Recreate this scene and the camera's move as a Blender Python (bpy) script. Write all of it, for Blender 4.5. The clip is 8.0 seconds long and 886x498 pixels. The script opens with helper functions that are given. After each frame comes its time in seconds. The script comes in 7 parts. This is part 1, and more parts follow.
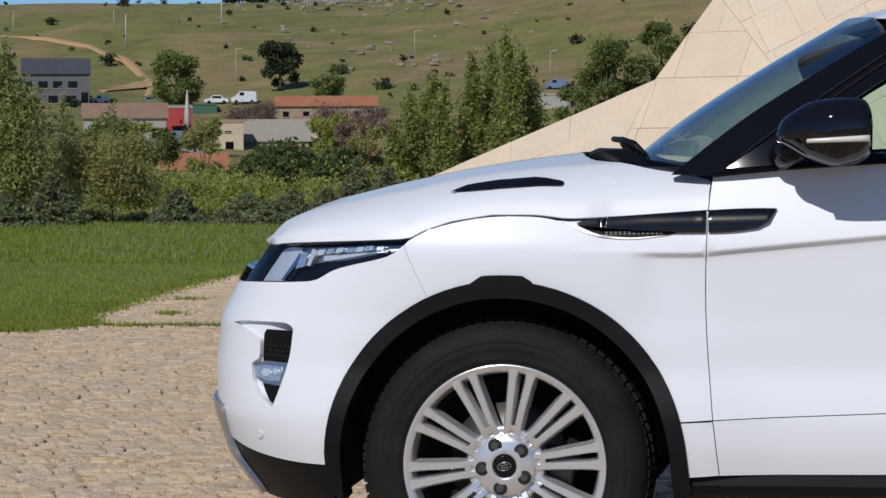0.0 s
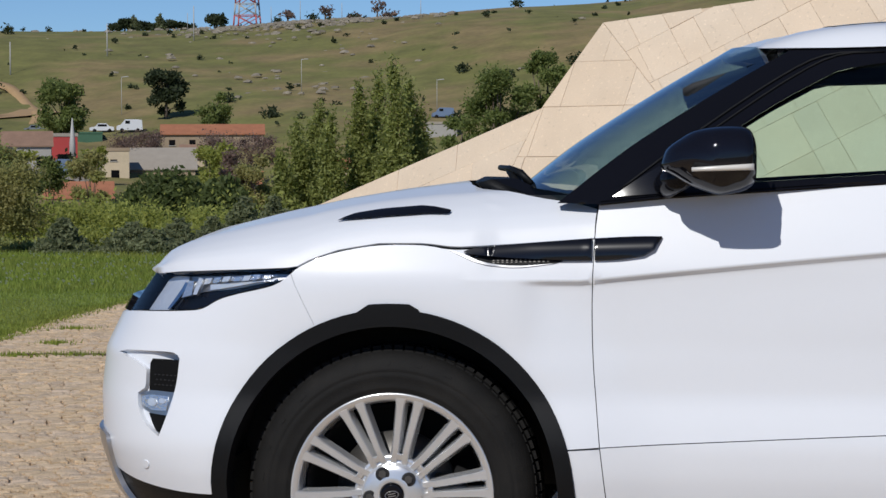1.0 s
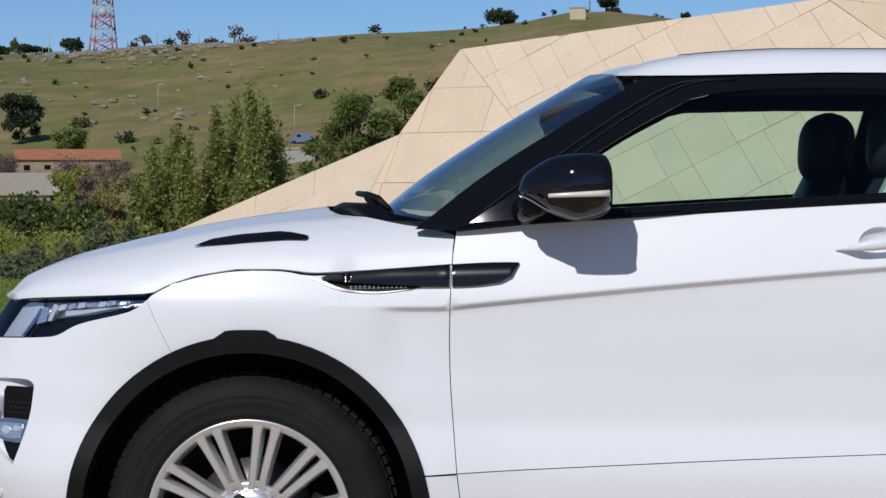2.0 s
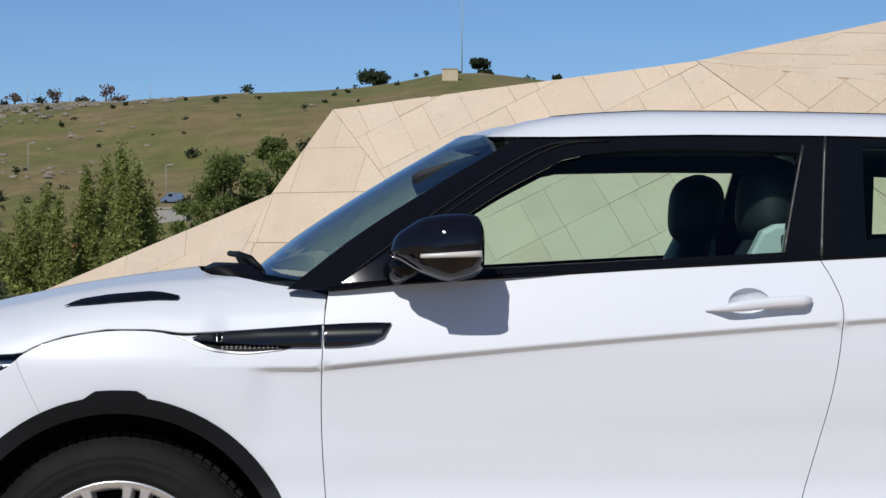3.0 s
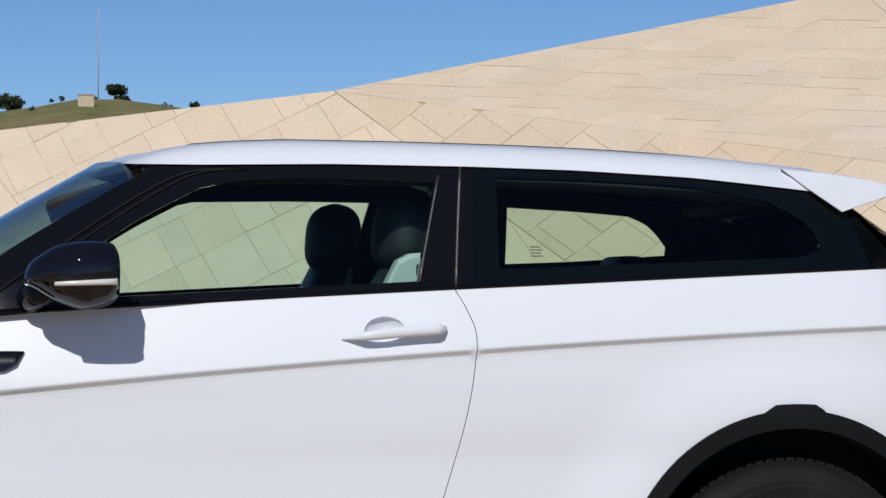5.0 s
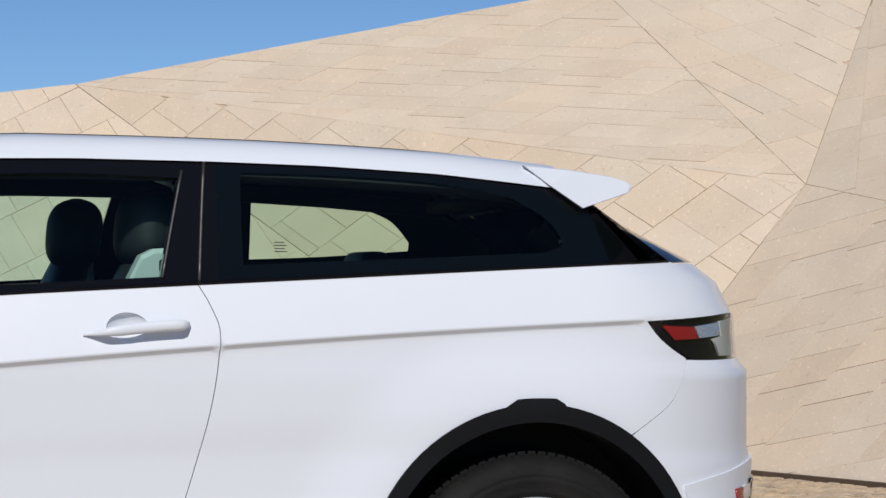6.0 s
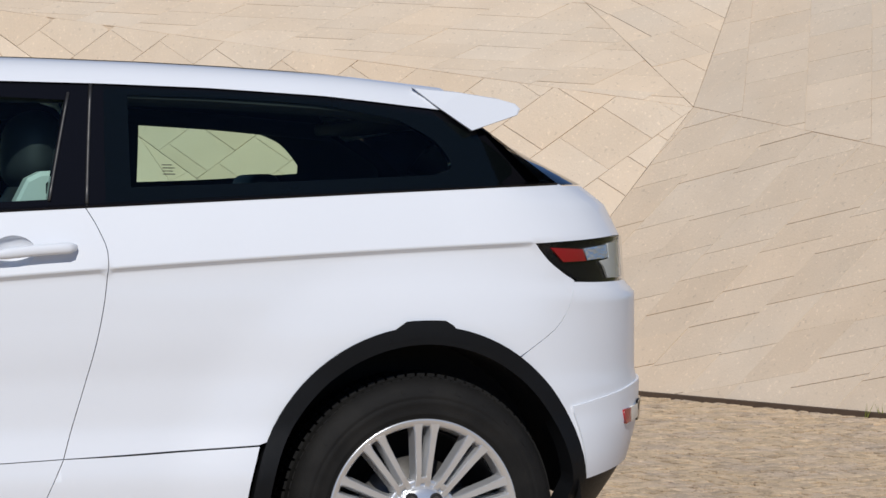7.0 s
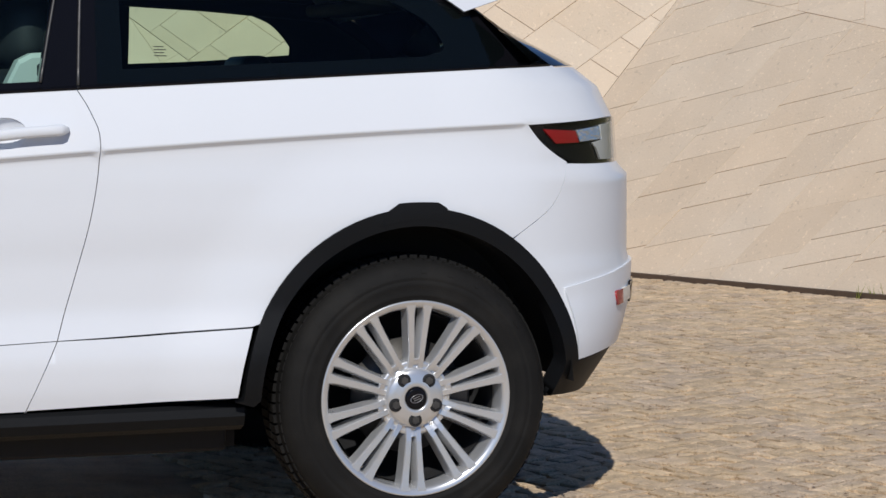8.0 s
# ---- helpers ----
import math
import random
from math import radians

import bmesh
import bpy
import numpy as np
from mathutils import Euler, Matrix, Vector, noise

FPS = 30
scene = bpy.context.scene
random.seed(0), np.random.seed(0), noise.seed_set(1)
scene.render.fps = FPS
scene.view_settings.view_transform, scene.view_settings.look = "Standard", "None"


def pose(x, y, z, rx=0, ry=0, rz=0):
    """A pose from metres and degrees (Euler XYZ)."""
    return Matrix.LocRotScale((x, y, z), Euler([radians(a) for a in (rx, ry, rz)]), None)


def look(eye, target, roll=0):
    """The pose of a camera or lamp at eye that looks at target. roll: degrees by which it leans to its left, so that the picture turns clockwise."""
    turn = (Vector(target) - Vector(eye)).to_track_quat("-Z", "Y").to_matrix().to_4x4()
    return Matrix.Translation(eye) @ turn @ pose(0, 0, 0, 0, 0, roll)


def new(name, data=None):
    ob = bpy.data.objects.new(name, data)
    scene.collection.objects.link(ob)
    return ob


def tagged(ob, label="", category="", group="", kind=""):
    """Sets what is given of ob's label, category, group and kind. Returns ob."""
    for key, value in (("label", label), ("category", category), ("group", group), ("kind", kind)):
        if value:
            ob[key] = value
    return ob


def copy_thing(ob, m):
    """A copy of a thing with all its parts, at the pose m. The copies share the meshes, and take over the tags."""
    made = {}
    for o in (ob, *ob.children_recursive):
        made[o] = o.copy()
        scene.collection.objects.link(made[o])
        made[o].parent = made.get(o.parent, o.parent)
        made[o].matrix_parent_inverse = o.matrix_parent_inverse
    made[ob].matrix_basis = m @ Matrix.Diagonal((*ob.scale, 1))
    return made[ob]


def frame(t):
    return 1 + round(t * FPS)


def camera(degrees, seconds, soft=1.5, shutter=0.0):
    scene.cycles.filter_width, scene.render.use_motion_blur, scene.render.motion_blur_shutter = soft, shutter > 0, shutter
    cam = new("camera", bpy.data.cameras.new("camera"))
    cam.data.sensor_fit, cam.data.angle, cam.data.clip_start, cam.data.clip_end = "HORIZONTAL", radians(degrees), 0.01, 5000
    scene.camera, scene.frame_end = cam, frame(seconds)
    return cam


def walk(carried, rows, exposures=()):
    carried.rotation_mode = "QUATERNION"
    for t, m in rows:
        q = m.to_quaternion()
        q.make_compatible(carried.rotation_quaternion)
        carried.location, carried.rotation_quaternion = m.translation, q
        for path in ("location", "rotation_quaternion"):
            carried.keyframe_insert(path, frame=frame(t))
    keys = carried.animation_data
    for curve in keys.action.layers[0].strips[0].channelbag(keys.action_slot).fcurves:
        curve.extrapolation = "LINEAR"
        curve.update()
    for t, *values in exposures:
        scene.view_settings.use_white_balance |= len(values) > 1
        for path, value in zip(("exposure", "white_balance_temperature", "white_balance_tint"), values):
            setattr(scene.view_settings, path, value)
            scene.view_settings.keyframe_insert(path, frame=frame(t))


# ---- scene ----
# The tripod stands still beside the car: it only pans and tilts.
cam = camera(21.16, 8.0, soft=1.5)
EYE = (0.8127, -5.9496, 1.2)
ROWS = [  # seconds, yaw, pitch, roll
    (0.0, 9.223, -2.609, -0.259),
    (0.5, 8.032, -2.131, -0.247),
    (1.0, 6.493, -1.934, -0.250),
    (1.5, 4.819, -1.717, -0.234),
    (1.7, 4.058, -1.599, -0.196),
    (2.8, 0.655, -0.174, -0.021),
    (3.0, -0.041, 0.133, 0.014),
    (3.5, -1.817, 0.725, 0.018),
    (4.0, -4.056, 0.900, 0.060),
    (4.2, -4.956, 0.888, 0.092),
    (5.3, -10.501, 0.818, 0.268),
    (5.5, -11.759, 0.803, 0.270),
    (6.0, -14.972, 0.756, 0.231),
    (6.5, -17.223, 0.070, 0.212),
    (7.0, -17.656, -1.107, 0.175),
    (7.5, -17.780, -2.444, 0.109),
    (8.0, -17.844, -3.963, 0.105),
]
walk(cam, [(t, Matrix.Translation(EYE) @ pose(0, 0, 0, 0, 0, yaw) @ pose(0, 0, 0, 90 + pitch, 0, 0) @ pose(0, 0, 0, 0, 0, roll))
           for t, yaw, pitch, roll in ROWS])

# ---- daylight: clear sky, sun behind the camera ----
SUN_WAY = Vector((0.33, 1.0, -0.90)).normalized()      # the way the light travels
sky_world = bpy.data.worlds.new("sky")
scene.world = sky_world
sky_world.use_nodes = True
wn = sky_world.node_tree.nodes
sky_tex = wn.new("ShaderNodeTexSky")
sky_tex.sky_type = "NISHITA"
sky_tex.sun_disc = False
sky_tex.sun_elevation = math.asin(-SUN_WAY.z)
sky_tex.sun_rotation = math.atan2(-SUN_WAY.x, -SUN_WAY.y)
sky_tex.altitude = 3000
sky_tex.air_density, sky_tex.dust_density, sky_tex.ozone_density = 1.0, 0.0, 6.0
sky_hue = wn.new("ShaderNodeVectorMath")
sky_hue.operation = "MULTIPLY"
sky_hue.inputs[1].default_value = (0.90, 0.99, 1.07)
sky_world.node_tree.links.new(sky_tex.outputs[0], sky_hue.inputs[0])
sky_world.node_tree.links.new(sky_hue.outputs[0], wn["Background"].inputs[0])
wn["Background"].inputs[1].default_value = 0.075
sun_data = bpy.data.lights.new("sun", "SUN")
sun_data.energy, sun_data.angle, sun_data.color = 3.2, radians(0.53), (1.0, 0.975, 0.935)
sun_ob = new("sun", sun_data)
sun_ob.matrix_world = look((-5, -20, 18), Vector((-5, -20, 18)) + SUN_WAY)
scene.view_settings.exposure = 0.0

# ---- materials ----
def material(name, base, rough=0.5, metal=0.0, spread=0.12, scale=6.0, fine=60.0, bump=0.0, bump_scale=80.0, coat=0.0,
             island=0.0, objects=0.0, second=None, second_scale=0.8, second_amount=0.5, spec=0.5, piece=0.0, speck=0.0):
    """Principled surface: base colour varied by two noises, a second colour in patches, bump and roughness variation."""
    m = bpy.data.materials.new(name)
    m.use_nodes = True
    nt = m.node_tree
    b = nt.nodes["Principled BSDF"]
    b.inputs["Roughness"].default_value, b.inputs["Metallic"].default_value = rough, metal
    b.inputs["Coat Weight"].default_value, b.inputs["Coat Roughness"].default_value = coat, 0.03
    b.inputs["Specular IOR Level"].default_value = spec
    geo = nt.nodes.new("ShaderNodeNewGeometry")
    pos = geo.outputs["Position"]

    def noise_at(s, detail=4.0):
        n = nt.nodes.new("ShaderNodeTexNoise")
        n.inputs["Scale"].default_value, n.inputs["Detail"].default_value = s, detail
        nt.links.new(pos, n.inputs["Vector"])
        return n.outputs["Fac"]

    def calc(op, a, c):
        n = nt.nodes.new("ShaderNodeMath")
        n.operation = op
        for sock, v in zip(n.inputs, (a, c)):
            if isinstance(v, (int, float)):
                sock.default_value = v
            else:
                nt.links.new(v, sock)
        return n.outputs[0]

    value = calc("ADD", calc("MULTIPLY", calc("SUBTRACT", noise_at(scale), 0.5), 2.0 * spread),
                 calc("MULTIPLY", calc("SUBTRACT", noise_at(fine), 0.5), 1.2 * spread))
    if island:
        value = calc("ADD", value, calc("MULTIPLY", calc("SUBTRACT", geo.outputs["Random Per Island"], 0.5), 2 * island))
    if objects:
        oi = nt.nodes.new("ShaderNodeObjectInfo")
        value = calc("ADD", value, calc("MULTIPLY", calc("SUBTRACT", oi.outputs["Random"], 0.5), 2 * objects))
    if speck:
        dots = nt.nodes.new("ShaderNodeMapRange")
        dots.inputs[1].default_value, dots.inputs[2].default_value, dots.inputs[4].default_value = 0.62, 0.72, speck
        nt.links.new(noise_at(38.0, 2.0), dots.inputs[0])
        pits = nt.nodes.new("ShaderNodeMapRange")
        pits.inputs[1].default_value, pits.inputs[2].default_value, pits.inputs[4].default_value = 0.36, 0.28, -speck
        nt.links.new(noise_at(27.0, 3.0), pits.inputs[0])
        value = calc("ADD", value, calc("ADD", dots.outputs[0], pits.outputs[0]))
    value = calc("ADD", value, 1.0)
    col = nt.nodes.new("ShaderNodeMix")
    col.data_type = "RGBA"
    col.inputs[6].default_value = (*base, 1)
    col.inputs[7].default_value = (*(second or base), 1)
    ramp = nt.nodes.new("ShaderNodeMapRange")
    ramp.inputs[1].default_value, ramp.inputs[2].default_value = 0.45, 0.62
    ramp.inputs[4].default_value = second_amount if second else 0.0
    nt.links.new(noise_at(second_scale, 5.0), ramp.inputs[0])
    amount = ramp.outputs[0]
    if piece:
        chance = oi.outputs["Random"] if objects else geo.outputs["Random Per Island"]
        turn = calc("FRACT", calc("MULTIPLY", chance, 7.31), 0.0)
        amount = calc("ADD", calc("MULTIPLY", amount, 1 - piece), calc("MULTIPLY", turn, piece))
    nt.links.new(amount, col.inputs[0])
    mul = nt.nodes.new("ShaderNodeVectorMath")
    mul.operation = "SCALE"
    nt.links.new(col.outputs[2], mul.inputs[0])
    nt.links.new(value, mul.inputs["Scale"])
    nt.links.new(mul.outputs[0], b.inputs["Base Color"])
    if bump:
        bn = nt.nodes.new("ShaderNodeBump")
        bn.inputs["Strength"].default_value, bn.inputs["Distance"].default_value = bump, 0.01
        nt.links.new(noise_at(bump_scale, 6.0), bn.inputs["Height"])
        nt.links.new(bn.outputs[0], b.inputs["Normal"])
    return m


def glass(name, tint, rough=0.0, face=0.03):
    """Thin pane: tinted see-through mixed with a sharp reflection by Fresnel."""
    m = bpy.data.materials.new(name)
    m.use_nodes = True
    nt = m.node_tree
    nt.nodes.remove(nt.nodes["Principled BSDF"])
    tr, gl, mix, fr, pw, ad = (nt.nodes.new("ShaderNode" + k) for k in ("BsdfTransparent", "BsdfGlossy", "MixShader", "LayerWeight", "Math", "Math"))
    tr.inputs[0].default_value = (*tint, 1)
    gl.inputs["Roughness"].default_value = rough
    fr.inputs["Blend"].default_value = 0.5
    pw.operation, ad.operation = "POWER", "MULTIPLY_ADD"
    pw.inputs[1].default_value = 5.0
    ad.inputs[1].default_value, ad.inputs[2].default_value = 0.85, face
    nt.links.new(fr.outputs["Facing"], pw.inputs[0])
    nt.links.new(pw.outputs[0], ad.inputs[0])
    nt.links.new(ad.outputs[0], mix.inputs[0])
    nt.links.new(tr.outputs[0], mix.inputs[1])
    nt.links.new(gl.outputs[0], mix.inputs[2])
    nt.links.new(mix.outputs[0], nt.nodes["Material Output"].inputs[0])
    return m


WHITE = material("white_paint", (0.725, 0.745, 0.78), 0.35, spread=0.012, coat=0.35, spec=0.25)
GLOSS = material("gloss_black", (0.006, 0.006, 0.008), 0.05, spread=0.05, spec=0.22)
PLASTIC = material("grained_black_plastic", (0.0055, 0.006, 0.007), 0.5, spec=0.18, spread=0.12, bump=0.15, bump_scale=900)
RUBBER = material("tyre_rubber", (0.0068, 0.0064, 0.006), 0.75, spread=0.25, bump=0.2, bump_scale=300, second=(0.017, 0.0155, 0.0135), second_scale=9, second_amount=0.4, spec=0.25)
ALLOY = material("silver_alloy", (0.70, 0.705, 0.71), 0.27, 0.68, spread=0.05, fine=200)
CHROME = material("bright_metal", (0.75, 0.75, 0.77), 0.12, 1.0, spread=0.02)
SATIN = material("satin_metal", (0.45, 0.45, 0.46), 0.3, 0.9, spread=0.05)
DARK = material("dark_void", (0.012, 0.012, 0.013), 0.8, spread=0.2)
STEEL = material("brake_steel", (0.11, 0.105, 0.10), 0.45, 0.8, spread=0.3, scale=30)
CABIN = material("dark_cabin_trim", (0.016, 0.017, 0.019), 0.75, spread=0.15)
LEATHER = material("dark_leather", (0.022, 0.024, 0.027), 0.55, spread=0.1, bump=0.1, bump_scale=400)
PALE_TRIM = material("pale_cabin_trim", (0.60, 0.64, 0.62), 0.6, spread=0.06)
RED_LENS = material("red_lens", (0.30, 0.006, 0.010), 0.12, spread=0.1, fine=300, coat=0.6)
CLEAR_LENS = glass("clear_lens", (0.93, 0.95, 0.97))
AMBER = material("clear_indicator", (0.62, 0.60, 0.55), 0.2, spread=0.08, coat=0.5)
PANE = glass("green_tinted_pane", (0.72, 0.87, 0.82))
PRIVACY = glass("privacy_pane", (0.73, 0.86, 0.78))
SCREEN = glass("windscreen_pane", (0.64, 0.86, 0.86), face=0.36)
STONE = material("limestone_slab", (0.675, 0.532, 0.382), 0.75, spread=0.10, scale=3.0, fine=90, bump=0.3, bump_scale=70, objects=0.04,
                 second=(0.655, 0.552, 0.430), second_scale=1.1, piece=0.45, speck=0.15)
STONE_J = material("limestone_slab_rest", (0.675, 0.532, 0.382), 0.75, spread=0.10, scale=3.0, fine=90, bump=0.3, bump_scale=70, island=0.04,
                   second=(0.655, 0.552, 0.430), second_scale=1.1, piece=0.45, speck=0.15)
JOINT = material("stone_joint", (0.55, 0.43, 0.31), 0.9, spread=0.2)
MESH_BLACK = material("matt_black_mesh", (0.004, 0.004, 0.004), 0.7, spread=0.3, scale=80, fine=300, spec=0.15)
REFLECTOR = material("bright_reflector", (0.88, 0.89, 0.91), 0.22, 0.55, spread=0.10, scale=40, fine=160, bump=0.25, bump_scale=60)
LAMP = material("lamp_silver", (0.78, 0.81, 0.86), 0.16, 0.8, spread=0.12, scale=40, fine=160, bump=0.35, bump_scale=70)
VENT_BLACK = material("gloss_vent_black", (0.006, 0.006, 0.008), 0.15, spread=0.05, spec=0.5)
MIRROR_BLACK = material("polished_black", (0.006, 0.006, 0.009), 0.03, spread=0.05, spec=0.4)

# ---- builders ----
from mathutils import geometry


def part(name, bm, mat, parent=None, label="", smooth=True):
    """Links a bmesh as one mesh object, under a thing or a part."""
    me = bpy.data.meshes.new(name)
    bm.to_mesh(me)
    bm.free()
    me.materials.append(mat)
    if smooth:
        me.polygons.foreach_set("use_smooth", [True] * len(me.polygons))
    ob = new(name, me)
    ob.parent = parent
    if label:
        tagged(ob, label)
    return ob


def from_arrays(name, verts, faces, mat, parent=None, label="", smooth=False):
    me = bpy.data.meshes.new(name)
    me.from_pydata([tuple(map(float, v)) for v in verts], [], [tuple(map(int, f)) for f in faces])
    me.materials.append(mat)
    if smooth:
        me.polygons.foreach_set("use_smooth", [True] * len(me.polygons))
    ob = new(name, me)
    ob.parent = parent
    if label:
        tagged(ob, label)
    return ob


def thing(name, label, category, at=(0, 0, 0), group="", kind=""):
    ob = new(name)
    ob.location = at
    ob.empty_display_size = 0.1
    return tagged(ob, label, category, group, kind)


def smoothstep(a, b, v):
    u = np.clip((np.asarray(v, float) - a) / (b - a), 0, 1)
    return u * u * (3 - 2 * u)


def spline(points, step=0.02):
    """Catmull-Rom through the points, about one vertex each step."""
    p = [np.array(q, float) for q in points]
    if len(p) == 2:
        n = max(1, int(np.linalg.norm(p[1] - p[0]) / step))
        return [p[0] + (p[1] - p[0]) * i / n for i in range(n + 1)]
    q = [2 * p[0] - p[1]] + p + [2 * p[-1] - p[-2]]
    out = []
    for i in range(1, len(q) - 2):
        n = max(1, int(np.linalg.norm(q[i + 1] - q[i]) / step))
        for k in range(n):
            u = k / n
            out.append(0.5 * (2 * q[i] + (q[i + 1] - q[i - 1]) * u + (2 * q[i - 1] - 5 * q[i] + 4 * q[i + 1] - q[i + 2]) * u * u
                              + (3 * q[i] - q[i - 1] - 3 * q[i + 1] + q[i + 2]) * u ** 3))
    return out + [p[-1]]


def outline(*segments, step=0.02):
    """A closed outline from splined segments that meet at corners."""
    out = []
    for s in segments:
        pts = spline(s, step)
        if out and np.linalg.norm(out[-1] - pts[0]) < 1e-6:
            pts = pts[1:]
        out += pts
    if np.linalg.norm(out[-1] - out[0]) < 1e-6:
        out.pop()
    return np.array(out)


def inside(poly, pts):
    x, y = pts[:, 0], pts[:, 1]
    res = np.zeros(len(pts), bool)
    for (x0, y0), (x1, y1) in zip(poly, np.roll(poly, -1, 0)):
        hit = (y0 > y) != (y1 > y)
        with np.errstate(divide="ignore", invalid="ignore"):
            res ^= hit & (x < (x1 - x0) * (y - y0) / (y1 - y0) + x0)
    return res


def edge_gap(poly, pts):
    best = np.full(len(pts), 1e9)
    for a, b in zip(poly, np.roll(poly, -1, 0)):
        d = b - a
        u = np.clip(((pts - a) @ d) / max(d @ d, 1e-12), 0, 1)
        best = np.minimum(best, np.linalg.norm(pts - (a + u[:, None] * d), axis=1))
    return best


def sheet(poly, holes=(), step=0.022, extra=None):
    """Triangles that fill an outline with holes: (points, triangles, boundary loops)."""
    loops = [np.asarray(poly)] + [np.asarray(h) for h in holes]
    lo, hi = loops[0].min(0), loops[0].max(0)
    gx, gy = np.meshgrid(np.arange(lo[0] + step / 2, hi[0], step), np.arange(lo[1] + step / 2, hi[1], step))
    grid = np.stack([gx.ravel(), gy.ravel()], 1)
    if extra is not None:
        far = np.array([np.min(np.hypot(*(extra - g).T)) for g in grid]) > 0.013
        grid = np.concatenate([grid[far], extra])
    keep = inside(loops[0], grid) & (edge_gap(loops[0], grid) > step * 0.3)
    for h in loops[1:]:
        keep &= ~inside(h, grid) & (edge_gap(h, grid) > step * 0.45)
    grid = grid[keep]
    pts, edges, rings, n = [], [], [], 0
    for l in loops:
        pts += l.tolist()
        edges += [(n + i, n + (i + 1) % len(l)) for i in range(len(l))]
        rings.append(list(range(n, n + len(l))))
        n += len(l)
    pts += grid.tolist()
    v, _, f, ov, _, _ = geometry.delaunay_2d_cdt([Vector(p) for p in pts], edges, [], 0, 1e-7)
    back = {}
    for i, src in enumerate(ov):
        for s in src:
            back[s] = i
    v = np.array([tuple(p) for p in v])
    f = np.array([tuple(t) for t in f])
    mid = v[f].mean(1)
    keep = inside(loops[0], mid)
    for h in loops[1:]:
        keep &= ~inside(h, mid)
    return v, f[keep], [[back[i] for i in r] for r in rings]


def box(bm, lo, hi, bevel=0.0, segs=2):
    m = Matrix.LocRotScale([(a + b) / 2 for a, b in zip(lo, hi)], None, [b - a for a, b in zip(lo, hi)])
    made = bmesh.ops.create_cube(bm, size=1, matrix=m)
    if bevel:
        vs = set(made["verts"])
        es = [e for e in bm.edges if e.verts[0] in vs and e.verts[1] in vs]
        bmesh.ops.bevel(bm, geom=es, offset=bevel, segments=segs, profile=0.5, affect="EDGES")
    return made


def loft(rows, closed=False, caps=False):
    """A skin through rows of points."""
    bm = bmesh.new()
    vs = [[bm.verts.new(p) for p in r] for r in rows]
    n = len(vs[0])
    for a, b in zip(vs, vs[1:]):
        for i in range(n if closed else n - 1):
            j = (i + 1) % n
            q = [a[i], a[j], b[j], b[i]]
            try:
                bm.faces.new(q)
            except ValueError:
                pass
    if caps:
        for r in (vs[0], vs[-1]):
            try:
                bm.faces.new(r)
            except ValueError:
                pass
    bmesh.ops.remove_doubles(bm, verts=bm.verts, dist=1e-6)
    bmesh.ops.recalc_face_normals(bm, faces=bm.faces)
    return bm


def lathe(profile, segs=64, axis_y=True):
    """Revolves (radius, depth) pairs round the y axis."""
    rows = []
    for r, d in profile:
        rows.append([(r * math.cos(a), d, r * math.sin(a)) for a in [2 * math.pi * i / segs for i in range(segs)]])
    return loft(rows, closed=True)


def tube(points, radius, segs=8):
    """A round bar along points, tapered by a list of radii if given."""
    pts = [Vector(p) for p in points]
    rad = radius if isinstance(radius, (list, tuple)) else [radius] * len(pts)
    rows = []
    for i, p in enumerate(pts):
        d = (pts[min(i + 1, len(pts) - 1)] - pts[max(i - 1, 0)]).normalized()
        u = d.orthogonal().normalized()
        w = d.cross(u)
        rows.append([p + (u * math.cos(a) + w * math.sin(a)) * rad[i] for a in [2 * math.pi * k / segs for k in range(segs)]])
    return loft(rows, closed=True, caps=True)

# ---- ground, building, hills ----
GRIT = material("paving_bed", (0.52, 0.40, 0.27), 0.95, spread=0.40, scale=9, fine=110, bump=0.6, bump_scale=70, second=(0.36, 0.24, 0.145), second_scale=2.2, second_amount=0.6)
SETT = material("paving_sett", (0.61, 0.455, 0.290), 0.92, spread=0.44, scale=14, fine=120, bump=0.9, bump_scale=95, island=0.13, second=(0.56, 0.435, 0.315), second_scale=3.2, second_amount=0.85, speck=0.24)
SETT_O = material("paving_sett_near", (0.61, 0.455, 0.290), 0.92, spread=0.44, scale=14, fine=120, bump=0.9, bump_scale=95, objects=0.13, second=(0.56, 0.435, 0.315), second_scale=3.2, second_amount=0.85, speck=0.24)
LAND = material("dry_pasture", (0.160, 0.156, 0.043), 0.95, spread=0.48, scale=0.16, fine=0.9, second=(0.240, 0.175, 0.078), second_scale=0.045, second_amount=0.85, bump=0.9, bump_scale=0.6)


